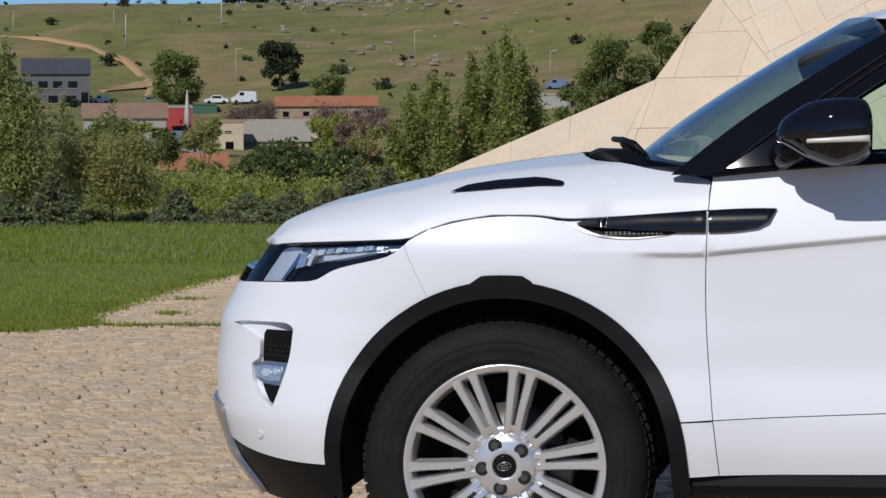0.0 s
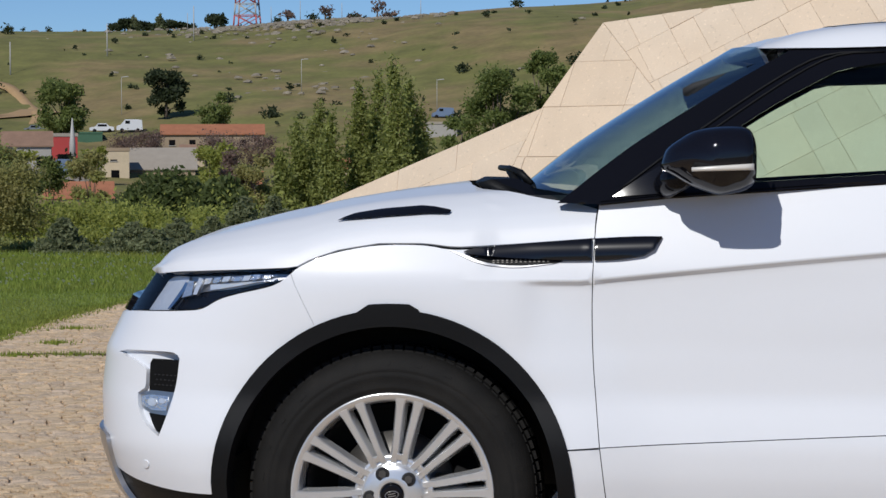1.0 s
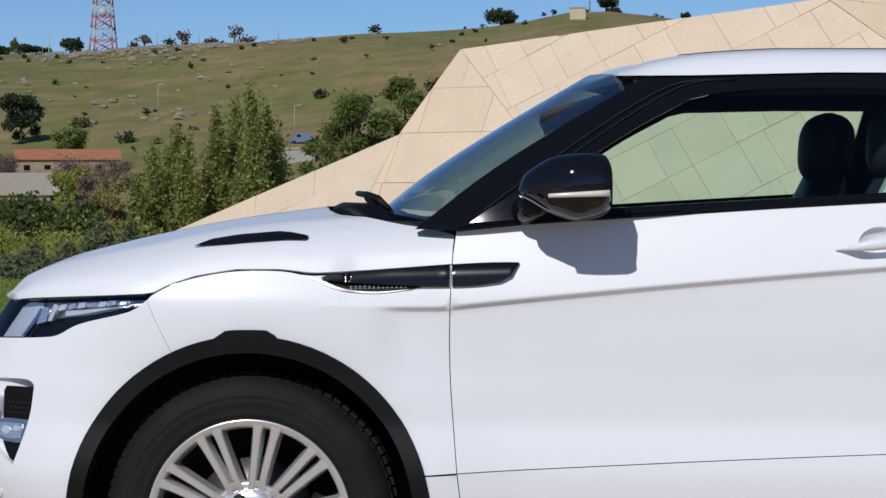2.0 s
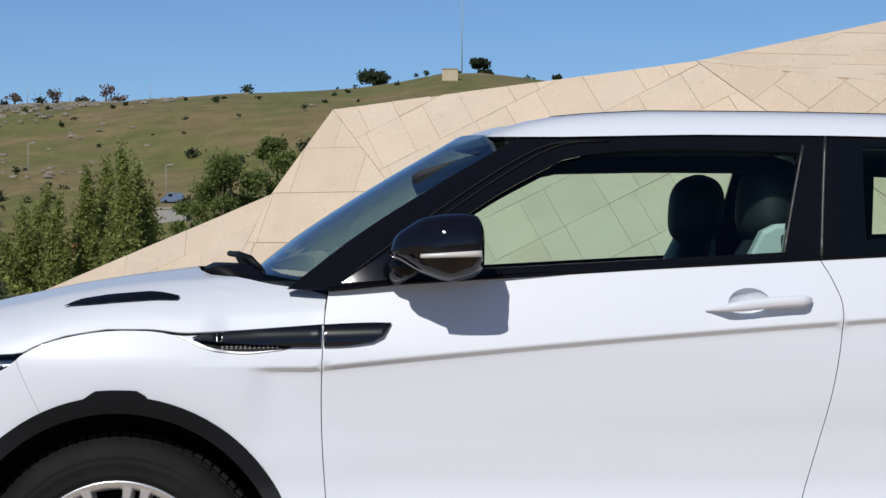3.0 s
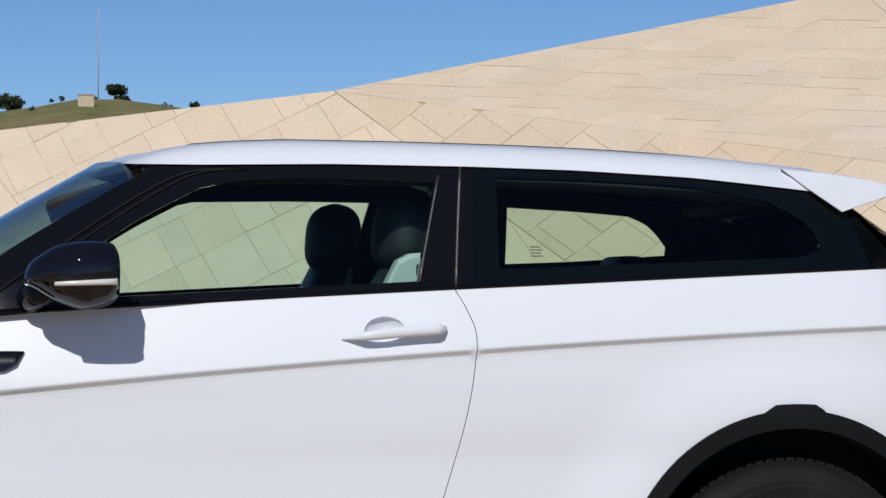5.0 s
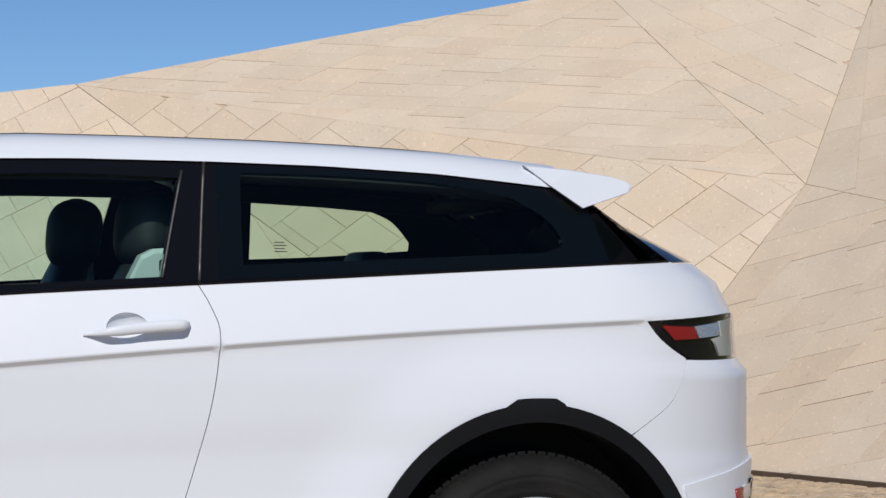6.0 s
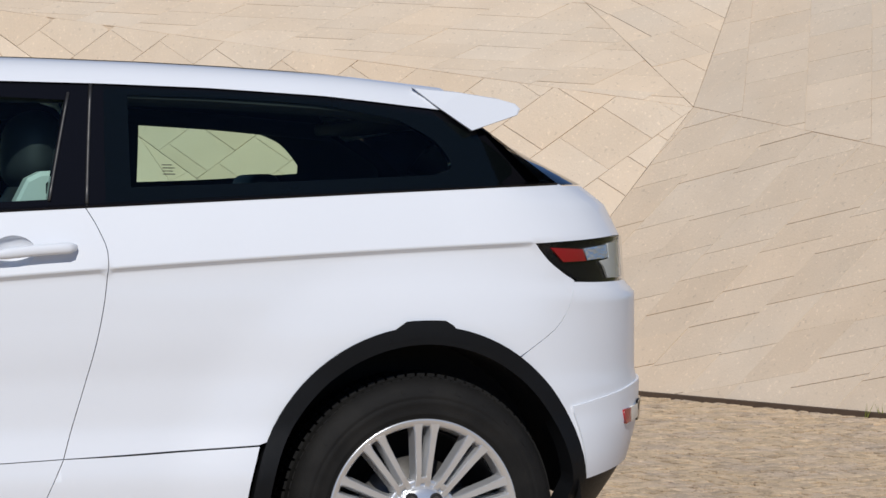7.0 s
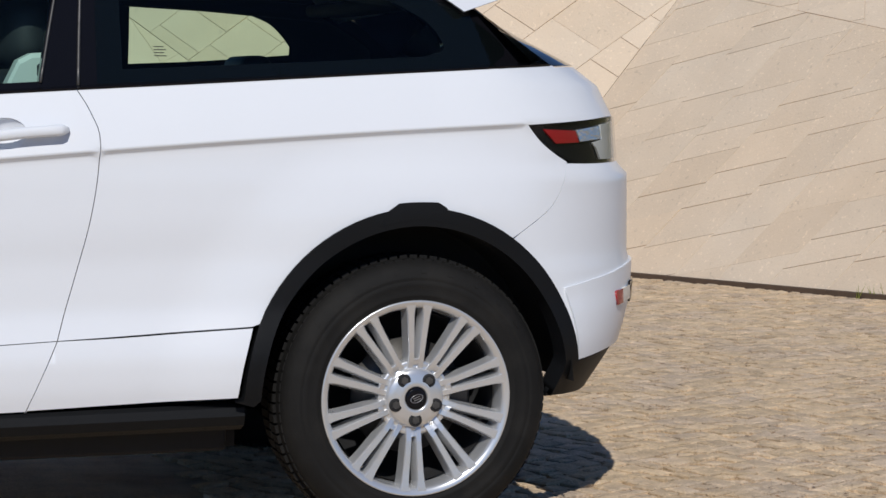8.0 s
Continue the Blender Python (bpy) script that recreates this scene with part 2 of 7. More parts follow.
def land_height(x, y):
    """Flat round the car, a dip towards the village, then the hill."""
    x, y = np.asarray(x, float), np.asarray(y, float)
    d = np.hypot(x - 0.8, y + 6.0)
    az = np.degrees(np.arctan2(x - 0.8, y + 6.0))
    dip = -7.0 * smoothstep(34, 130, d)
    ridge = np.interp(az, [-60, -30, -19, -14, -11.6, -10, -7.6, -4.8, -2.2, -1.2, -0.5, 0.5, 1.5, 2.4, 5, 12, 30, 60],
                      [2.6, 3.1, 3.24, 3.30, 3.36, 3.48, 3.60, 3.88, 3.97, 4.07, 4.28, 4.38, 4.28, 4.17, 3.9, 3.6, 3.2, 2.6])
    top = 1.2 + 620 * np.tan(np.radians(ridge)) + 7.0
    rise = top * smoothstep(230, 620, d) * (0.55 + 0.45 * smoothstep(200, 640, d))
    rough = smoothstep(150, 400, d) * (1 - 0.8 * smoothstep(500, 600, d)) * (2.2 * np.sin(x * 0.021 + 1.3) * np.sin(y * 0.017) + 1.2 * np.sin(x * 0.06 + y * 0.045) + 0.5 * np.sin(x * 0.17 - y * 0.11))
    return dip + rise + rough - 25 * smoothstep(640, 1400, d)


def build_land():
    ds = np.concatenate([[0.0], np.geomspace(3, 3000, 120)])
    az = np.linspace(-math.pi, math.pi, 361)[:-1]
    verts, faces = [], []
    for d in ds[1:]:
        for a in az:
            x, y = 0.8 + d * math.sin(a), -6.0 + d * math.cos(a)
            verts.append((x, y, float(land_height(x, y)) - 0.05))
    n = len(az)
    for i in range(len(ds) - 2):
        for j in range(n):
            k = (j + 1) % n
            faces.append((i * n + j, i * n + k, (i + 1) * n + k, (i + 1) * n + j))
    c = len(verts)
    verts.append((0.8, -6.0, -0.05))
    faces += [(c, (j + 1) % n, j) for j in range(n)]
    ob = from_arrays("ground", verts, faces, LAND, smooth=True)
    return tagged(ob, "dry green pasture rolling up to a bare hill", "ground", kind="structure")


ground = build_land()
# paved forecourt: bed of grit, setts laid on it later
LAWN_EDGE = [(-30.0, 8.5), (-4.25, 8.5), (-3.95, 9.0), (-4.2, 9.9), (-4.35, 12.0), (-4.48, 15.2), (-4.3, 19.0), (-3.6, 24.0)]
bm = bmesh.new()
for (x0, y0), (x1, y1) in (((-30, -14), (24, 8.5)), ((-4.6, 8.5), (24, 27))):
    bm.faces.new([bm.verts.new((x, y, -0.014)) for x, y in ((x0, y0), (x1, y0), (x1, y1), (x0, y1))])
tagged(part("paving_bed", bm, GRIT, smooth=False), "sandy bed of the paved forecourt", "pavement", kind="structure")

TURF = material("lawn_turf", (0.190, 0.245, 0.045), 0.95, spread=0.30, scale=1.5, fine=25, bump=0.4, bump_scale=40, second=(0.15, 0.19, 0.045), second_scale=0.8)
BLADE = material("grass_blade", (0.285, 0.350, 0.060), 0.7, spread=0.2, scale=1.0, fine=15, island=0.3, second=(0.32, 0.32, 0.075), second_scale=0.5)
rows = []
for k, (x, y) in enumerate(spline(LAWN_EDGE[1:], 0.4)):
    rows.append([(-60.0, float(y), 0.0), (-12.0, float(y), 0.0), (float(x) - 0.3 + 0.08 * math.sin(k * 2.1), float(y), 0.006), (float(x) + 0.10 * math.sin(k * 1.7), float(y) - (0.12 if k == 0 else 0), -0.02)])
rows.append([(-60.0, 40.0, -0.3), (-12.0, 40.0, -0.3), (-3.0, 40.0, -0.3), (2.0, 40.0, -0.4)])
tagged(part("lawn", loft(rows), TURF), "green lawn with taller meadow grass behind", "lawn", kind="structure")


def build_grass():
    """Blades of grass: short on the mown edge, tall in the meadow behind."""
    rng = np.random.default_rng(3)
    verts, faces = [], []
    ex = np.array(LAWN_EDGE[1:])
    def add(n, y0, y1, h0, h1, wide):
        for _ in range(n):
            y = y0 + (y1 - y0) * rng.random() ** 0.8
            edge = float(np.interp(y, ex[:, 1], ex[:, 0])) + rng.normal() * 0.06
            left = 0.8 - (y + 6) * 0.36
            if left > edge:
                continue
            x = left + (edge - left) * rng.random()
            h, a, b = rng.uniform(h0, h1), rng.uniform(0, 3.14), rng.normal(0, 0.35, 2)
            w = wide * rng.uniform(0.6, 1.3)
            n0 = len(verts)
            verts.extend([(x - w * math.cos(a), y - w * math.sin(a), -0.01), (x + w * math.cos(a), y + w * math.sin(a), -0.01), (x + h * b[0], y + h * b[1], h)])
            faces.append((n0, n0 + 1, n0 + 2))
    add(30000, 8.45, 17.0, 0.012, 0.032, 0.008)
    add(30000, 16.5, 27.5, 0.03, 0.085, 0.010)
    add(1500, 8.4, 9.3, 0.02, 0.06, 0.006)
    for cx, cy, rx, ry, n in ((-4.0, 9.02, 0.35, 0.05, 500), (-3.3, 9.10, 0.25, 0.04, 260), (-3.72, 10.1, 0.06, 0.05, 160), (-4.0, 11.6, 0.09, 0.05, 160)):
        for _ in range(n):
            x, y, h, a = cx + rx * rng.normal(), cy + ry * rng.normal(), rng.uniform(0.01, 0.035), rng.uniform(0, 3.14)
            n0 = len(verts)
            verts.extend([(x - 0.007 * math.cos(a), y - 0.007 * math.sin(a), -0.01), (x + 0.007 * math.cos(a), y + 0.007 * math.sin(a), -0.01), (x + rng.normal() * 0.012, y, h)])
            faces.append((n0, n0 + 1, n0 + 2))
    ob = from_arrays("grass", verts, faces, BLADE)
    tagged(ob, "short and tall green grass of the lawn", "grass", kind="stuff")
    rng2 = random.Random(8)
    verts, faces = [], []
    for _ in range(260):
        y = rng2.uniform(17, 26)
        x = rng2.uniform(0.8 - (y + 6) * 0.34, -4.6)
        z, r = rng2.uniform(0.06, 0.12), rng2.uniform(0.010, 0.018)
        n0 = len(verts)
        verts.extend([(x - r, y, z), (x, y - r, z + r), (x + r, y, z), (x, y + r, z - r)])
        faces.extend([(n0, n0 + 1, n0 + 2), (n0, n0 + 2, n0 + 3)])
    tagged(from_arrays("meadow_flowers", verts, faces, material("white_petal", (0.7, 0.7, 0.62), 0.8)), "small white flowers in the meadow grass", "flowers", kind="stuff")


build_grass()


# ---- the stone-clad building: leaning facets round a few corners ----
AT = Vector(EYE)


def aim(az, el, y):
    """The place at depth y on the way az, el from the tripod."""
    d = Vector((math.sin(radians(az)) * math.cos(radians(el)), math.cos(radians(az)) * math.cos(radians(el)), math.sin(radians(el))))
    return AT + d * ((y - AT.y) / d.y)


def meet(az, el, a, b, c):
    """Where the way az, el meets the plane through three corners."""
    n = (b - a).cross(c - a)
    d = Vector((math.sin(radians(az)) * math.cos(radians(el)), math.cos(radians(az)) * math.cos(radians(el)), math.sin(radians(el))))
    return AT + d * ((a - AT).dot(n) / d.dot(n))
W_BUMP = (23.67, 2.33)
W_RIGHT = (31.72, 0.62)
W_FOLDQ = (21.74, -0.24)
W_RIDGE2 = (6.13, 4.645)
W_RIDGE3 = (18.74, 7.06)
W_FOLDL = (10.47, 1.49)
W_CREST = (25.91, 8.65)
W_APEX = (-2.62, 3.50)
W_FOLDA = (-1.30, 1.76)
W_BEND = (-4.11, 1.45)
W_BENDLOW = (-4.73, 0.20)
W_RAMP = (-9.22, -0.73)
W_BASE1 = (6.49, 7.82)
W_BASE2 = (7.22, 6.00)



def foot(a, b):
    """Where the line from a through b reaches the ground."""
    return a + (b - a) * (a.z / (a.z - b.z))


corner = aim(*W_BUMP, 8.9)
base_1, base_2 = Vector((*W_BASE1, 0.0)), Vector((*W_BASE2, 0.0))
right = meet(*W_RIGHT, corner, base_1, base_2)
base_3 = base_2 + (base_2 - base_1) * 1.6
fold_q = meet(*W_FOLDQ, corner, base_1, base_2)
base_0 = foot(corner, fold_q)
ridge_2 = aim(*W_RIDGE2, 12.6)
ridge_3 = aim(*W_RIDGE3, 11.6)
base_l = foot(ridge_2, meet(*W_FOLDL, corner, base_0, ridge_2))
crest = aim(*W_CREST, 11.4)
apex = aim(*W_APEX, 13.6)
fold_a = meet(*W_FOLDA, ridge_2, base_l, apex)
base_a = foot(apex, fold_a)
low_m = aim(*W_BENDLOW, 13.3)
bend = meet(*W_BEND, apex, base_a, low_m)
base_b = foot(bend, low_m)
ramp_end = foot(bend, aim(*W_RAMP, bend.y + 0.9))
crown_r = crest + Vector((5.0, -3.2, 0.5))
FACETS = [  # corners; course direction, piece length; cross direction, course width; widths of the joints across and along
    ([base_0, base_l, ridge_2, corner], 38, 0.36, -32, 0.40, 0.0016, 0.0013),
    ([corner, ridge_2, ridge_3], 42, 0.26, -6, 0.46, 0.0022, 0.0003),
    ([corner, ridge_3, crest], 24, 0.30, -44, 0.44, 0.0021, 0.0005),
    ([corner, crest, right], -62, 0.34, 16, 0.46, 0.0022, 0.0004),
    ([crest, crown_r, right], -62, 0.34, 16, 0.46, 0.0022, 0.0004),
    ([base_1, base_0, corner, right, base_3], 60, 0.34, 14, 0.50, 0.0022, 0.0002),
    ([base_l, base_a, apex, ridge_2], 33, 0.30, -55, 0.48, 0.0014, 0.0014),
    ([base_a, base_b, bend, apex], 0, 0.62, 88, 0.42, 0.0017, 0.0017),
    ([base_b, base_b.lerp(ramp_end, 0.72), bend.lerp(ramp_end, 0.72), bend], 24, 0.50, -70, 0.45, 0.0016, 0.0012),
]


def clip_poly(poly, n, c):
    """The part of a 2D polygon with n.p <= c."""
    out = []
    for a, b in zip(poly, poly[1:] + poly[:1]):
        da, db = n[0] * a[0] + n[1] * a[1] - c, n[0] * b[0] + n[1] * b[1] - c
        if da <= 0:
            out.append(a)
        if da * db < 0:
            u = da / (da - db)
            out.append((a[0] + (b[0] - a[0]) * u, a[1] + (b[1] - a[1]) * u))
    return out


building = thing("stone_building", "faceted modern building clad in pale limestone slabs", "building", (9, 11, 0))
slab_jobs = []


def build_facets():
    rng = random.Random(4)
    for pts, t1, len1, t2, len2, gap1, gap2 in FACETS:
        o = sum(pts, Vector()) / len(pts)
        n = Vector((0, 0, 0))
        for a, b in zip(pts, pts[1:] + pts[:1]):
            n += (a - o).cross(b - o)
        n.normalize()
        if n.y > 0:
            n = -n
        e1 = Vector((0, 0, 1)).cross(n).normalized()
        e2 = n.cross(e1)
        bm = bmesh.new()
        front = [bm.verts.new(p - n * 0.009) for p in pts]
        rear = [bm.verts.new(p - n * 0.35) for p in pts]
        bm.faces.new(front), bm.faces.new(rear[::-1])
        for i in range(len(pts)):
            j = (i + 1) % len(pts)
            bm.faces.new((front[j], front[i], rear[i], rear[j]))
        bmesh.ops.recalc_face_normals(bm, faces=bm.faces)
        wall = part("facet", bm, JOINT, building, smooth=False)
        flat = [((p - o).dot(e1), (p - o).dot(e2)) for p in pts]
        if sum(a[0] * b[1] - a[1] * b[0] for a, b in zip(flat, flat[1:] + flat[:1])) < 0:
            flat.reverse()
        d1, d2 = (math.cos(radians(t1)), math.sin(radians(t1))), (math.cos(radians(t2)), math.sin(radians(t2)))
        det = d1[0] * d2[1] - d1[1] * d2[0]
        skew = [((p[0] * d2[1] - p[1] * d2[0]) / det, (p[1] * d1[0] - p[0] * d1[1]) / det) for p in flat]
        lo = [min(p[i] for p in skew) for i in (0, 1)]
        hi = [max(p[i] for p in skew) for i in (0, 1)]
        v = lo[1] - rng.random() * len2
        while v < hi[1]:
            h = len2 * rng.choice((0.9, 1.0, 1.0, 1.1))
            u = lo[0] - rng.random() * len1
            while u < hi[0]:
                l = len1 * rng.choice((0.7, 0.9, 1.0, 1.25))
                g1, g2 = gap1 * rng.choice((0.15, 0.5, 0.8, 1.0)), gap2 * rng.choice((0.5, 1.0))
                cell = [(a * d1[0] + b * d2[0], a * d1[1] + b * d2[1]) for a, b in ((u + g1, v + g2), (u + l - g1, v + g2), (u + l - g1, v + h - g2), (u + g1, v + h - g2))]
                if det < 0:
                    cell.reverse()
                for a, b in zip(flat, flat[1:] + flat[:1]):
                    d = (b[0] - a[0], b[1] - a[1])
                    ln = math.hypot(*d)
                    nn = (d[1] / ln, -d[0] / ln)
                    cell = clip_poly(cell, nn, nn[0] * a[0] + nn[1] * a[1] - 0.0014) if len(cell) > 2 else []
                if len(cell) > 2:
                    area = abs(sum(a[0] * b[1] - a[1] * b[0] for a, b in zip(cell, cell[1:] + cell[:1]))) / 2
                    if area > 0.002:
                        lift = rng.uniform(-0.002, 0.002)
                        slab_jobs.append((wall, [o + e1 * p[0] + e2 * p[1] + n * lift for p in cell], n.copy()))
                u += l
            v += h


build_facets()
# dark channel along the building's foot
foot_way = (base_2 - base_1).normalized()
foot_side = Vector((-foot_way.y, foot_way.x, 0))
if foot_side.y > 0:
    foot_side = -foot_side
bm = bmesh.new()
p0, p1 = base_0 - foot_way * 0.5, base_3
for a, b, z0, z1 in ((-0.30, 0.030, -0.04, 0.030),):
    vs = [bm.verts.new(p + foot_side * o + Vector((0, 0, z))) for p in (p0, p1) for o, z in ((a, z0), (a, z1), (b, z1 - 0.004), (b, z0))]
    for i in range(4):
        bm.faces.new((vs[i], vs[(i + 1) % 4], vs[4 + (i + 1) % 4], vs[4 + i]))
tagged(part("trim", bm, material("rusty_edging", (0.085, 0.055, 0.035), 0.9, spread=0.35, scale=8), smooth=False), "dark rusty edging at the foot of the stone wall", "edging", kind="structure")

# ---- the car: x runs to its tail, y across it from the near flank, z up ----
HALF = 0.95
HUBS = ((0.0, 0.37), (2.66, 0.37))
car = thing("car", "white three-door compact SUV with black trim parked on paving", "car")


def plan_curve():
    t = np.linspace(0, 1, 400)
    ang = t * math.pi / 2
    c, s = np.cos(ang) ** (2 / 3), np.sin(ang) ** (2 / 3)
    front = np.stack([-0.2 - 0.702 * c, HALF - HALF * s], 1)
    rear = np.stack([2.75 + 0.722 * c, HALF - HALF * s], 1)[::-1]
    mid = np.stack([np.linspace(-0.19, 2.74, 100), np.zeros(100)], 1)
    p = np.concatenate([front, mid, rear])
    s_len = np.concatenate([[0], np.cumsum(np.linalg.norm(np.diff(p, axis=0), axis=1))])
    return p, s_len - s_len[450] + p[450, 0]


PLAN, PLAN_S = plan_curve()
S_MIN, S_MAX = PLAN_S[0], PLAN_S[-1]
FRONT_Z = np.array([0.20, 0.237, 0.347, 0.47, 0.60, 0.72, 0.806, 0.90, 0.95, 1.2])
FRONT_DX = np.array([0.16, 0.125, 0.045, 0.004, 0.0, 0.014, 0.058, 0.115, 0.13, 0.13])
REAR_Z = np.array([0.3, 0.36, 0.46, 0.60, 0.70, 0.73, 0.955, 0.98, 1.11, 1.20, 1.26, 1.4])
REAR_DX = np.array([0.16, 0.12, 0.05, 0.005, 0.0, 0.008, 0.012, 0.045, 0.055, 0.10, 0.18, 0.36])


def crease_z(x):
    return np.maximum(0.8645 + 0.1152 * x - 0.01226 * x * x, 0.9175)


TAB_Z = np.array([0.22, 0.30, 0.36, 0.42, 0.485, 0.50, 0.54, 0.62, 0.75, 0.86, 0.95, 1.3])
TAB_Y = np.array([0.07, 0.045, 0.028, 0.012, 0.006, 0.006, 0.012, 0.030, 0.030, 0.018, 0.010, 0.010])
_zz = np.linspace(0.15, 1.4, 1251)
_k = np.hanning(41) / np.hanning(41).sum()
TAB_S = np.convolve(np.pad(np.interp(_zz, TAB_Z, TAB_Y), 20, mode="edge"), _k, "valid")


def section(x, z):
    y = np.interp(z, _zz, TAB_S)
    d = z - crease_z(x)
    on = smoothstep(0.31, 0.40, x) * (1 - smoothstep(2.9, 3.1, x))
    y = y + on * np.where(d < 0, 0.013 * smoothstep(0, 0.014, -d) * (1 - smoothstep(0.02, 0.24, -d)), 0)
    y = y + np.where(d > 0, 0.30 * d + 0.35 * d * d, 0) * np.where(x < 0.25, 0.8, 1)
    for hx, hz in HUBS:
        y = y - 0.028 * (1 - smoothstep(0.46, 0.72, np.hypot(x - hx, z - hz)))
    return y


def side_point(s, z, lift=0.0):
    s, z = np.asarray(s, float), np.asarray(z, float)
    xp, yp = np.interp(s, PLAN_S, PLAN[:, 0]), np.interp(s, PLAN_S, PLAN[:, 1])
    x = xp + np.interp(z, FRONT_Z, FRONT_DX) * smoothstep(-0.2, -0.65, xp) - np.interp(z, REAR_Z, REAR_DX) * smoothstep(2.75, 3.2, xp)
    fade = 1 - np.clip(yp / 0.5, 0, 1)
    y = np.minimum(yp + section(x, z) * fade, HALF)
    p = np.stack([x, y, z], -1)
    lift = np.broadcast_to(np.asarray(lift, float), x.shape)
    if np.any(lift):
        e = 0.004
        a = side_point(s + e, z) - side_point(s - e, z)
        b = side_point(s, z + e) - side_point(s, z - e)
        n = np.cross(a, b)
        n /= np.linalg.norm(n, axis=-1, keepdims=True) + 1e-12
        p = p + n * lift[..., None] * np.where(n[..., 1:2] > 0, -1, 1)
    return p


def s_of(x, z):
    """The girth at which the flank has the place x at the height z."""
    x, z = np.asarray(x, float), np.asarray(z, float)
    lo, hi = np.full(x.shape, S_MIN), np.full(x.shape, S_MAX)
    for _ in range(40):
        m = (lo + hi) / 2
        less = side_point(m, z)[..., 0] < x
        lo, hi = np.where(less, m, lo), np.where(less, hi, m)
    return (lo + hi) / 2


def green_point(x, z, lift=0.0):
    """The leaning glasshouse flank."""
    x, z = np.asarray(x, float), np.asarray(z, float)
    y = 0.075 + 0.62 * (z - 1.17) - 0.25 * np.maximum(z - 1.17, 0) ** 2
    y = y + 0.9 * np.maximum(x - 2.3, 0) ** 2.2 * 0.35 + 0.35 * np.maximum(0.75 - x, 0) ** 2
    return np.stack([x, y - np.asarray(lift), z], -1)


def panel(name, poly, mat, parent=None, label="", holes=(), lift=0.0, depth=0.014, wrap=side_point, to_s=True, step=0.022, mirror=True, join=False, crease=False):
    """A sheet of bodywork on the flank with turned-in edges, and its twin on the far flank."""
    def conv(q):
        q = np.asarray(q, float)
        return np.stack([s_of(q[:, 0], q[:, 1]), q[:, 1]], 1) if to_s else q
    extra = None
    if crease:
        cx = np.arange(0.20, 3.2, 0.02)
        extra = np.concatenate([np.stack([s_of(cx, crease_z(cx) + d), crease_z(cx) + d], 1) for d in (0.014, 0.004, 0.0, -0.005, -0.011, -0.018, -0.028)])
    v, f, rings = sheet(conv(poly), [conv(h) for h in holes], step, extra)
    lift_at = lift if callable(lift) else (lambda q: lift)
    verts, faces = wrap(v[:, 0], v[:, 1], lift_at(v)).tolist(), f.tolist()
    if depth:
        for r in rings:
            n0, m = len(verts), len(r)
            lr = lift_at(v[r])
            verts += wrap(v[r, 0], v[r, 1], lr).tolist() + wrap(v[r, 0], v[r, 1], lr - 0.35 * depth).tolist() + wrap(v[r, 0], v[r, 1], lr - depth).tolist()
            for lv in (0, m):
                for k in range(m):
                    j = (k + 1) % m
                    faces.append((n0 + lv + k, n0 + lv + j, n0 + lv + m + j, n0 + lv + m + k))

    def make(vv, ff, outward):
        me_bm = bmesh.new()
        vs = [me_bm.verts.new(p) for p in vv]
        for q in ff:
            try:
                me_bm.faces.new([vs[i] for i in q])
            except ValueError:
                pass
        me_bm.normal_update()
        if sum(f.normal.y * f.calc_area() for f in list(me_bm.faces)[:len(f_tri)]) * outward < 0:
            bmesh.ops.reverse_faces(me_bm, faces=me_bm.faces)
        return me_bm
    f_tri = faces[:len(f)]
    parent = parent or car
    if not mirror:
        return part(name, make(verts, faces, -1), mat, parent, label)
    twin = [(x, 2 * HALF - y, z) for x, y, z in verts]
    a, b = make(verts, faces, -1), make(twin, faces, 1)
    if join:
        tmp = bpy.data.meshes.new("tmp")
        b.to_mesh(tmp)
        b.free()
        a.from_mesh(tmp)
        bpy.data.meshes.remove(tmp)
        mid = [q for q in a.verts if abs(q.co.y - HALF) < 0.001]
        bmesh.ops.remove_doubles(a, verts=mid, dist=0.002)
        return part(name, a, mat, parent, label)
    first = part(name, a, mat, parent, label)
    part(name, b, mat, parent, label)
    return first


def arc(hub, radius, a0, a1, n=24, squash=1.0):
    return [(hub[0] + radius * math.cos(radians(a)), hub[1] + squash * radius * math.sin(radians(a))) for a in np.linspace(a0, a1, n)]


G = 0.0012   # half a shut line
# shut lines, from top to bottom
SEAM_F = [(0.526, 1.108), (0.5185, 1.054), (0.514, 0.965), (0.510, 0.840), (0.514, 0.700), (0.530, 0.498)]
SEAM_F2 = [(0.530, 0.498), (0.546, 0.356)]
SEAM_R = [(1.773, 1.188), (1.806, 1.126), (1.825, 1.046), (1.797, 0.850), (1.711, 0.552)]
SEAM_R2 = [(1.711, 0.552), (1.629, 0.372)]
BELT = [(0.526, 1.108), (0.698, 1.125), (0.940, 1.140), (1.360, 1.166), (1.773, 1.188)]
BELT_R = [(1.773, 1.188), (2.088, 1.204), (2.542, 1.228), (2.900, 1.246), (3.100, 1.255)]
HOOD_LOW = [(-0.245, 0.946), (-0.205, 0.968), (-0.133, 0.991), (-0.031, 1.007), (0.084, 1.007), (0.163, 0.996), (0.300, 1.004), (0.5165, 1.021)]


def moved(pts, dx=0.0, dz=0.0):
    return [(x + dx, z + dz) for x, z in pts]


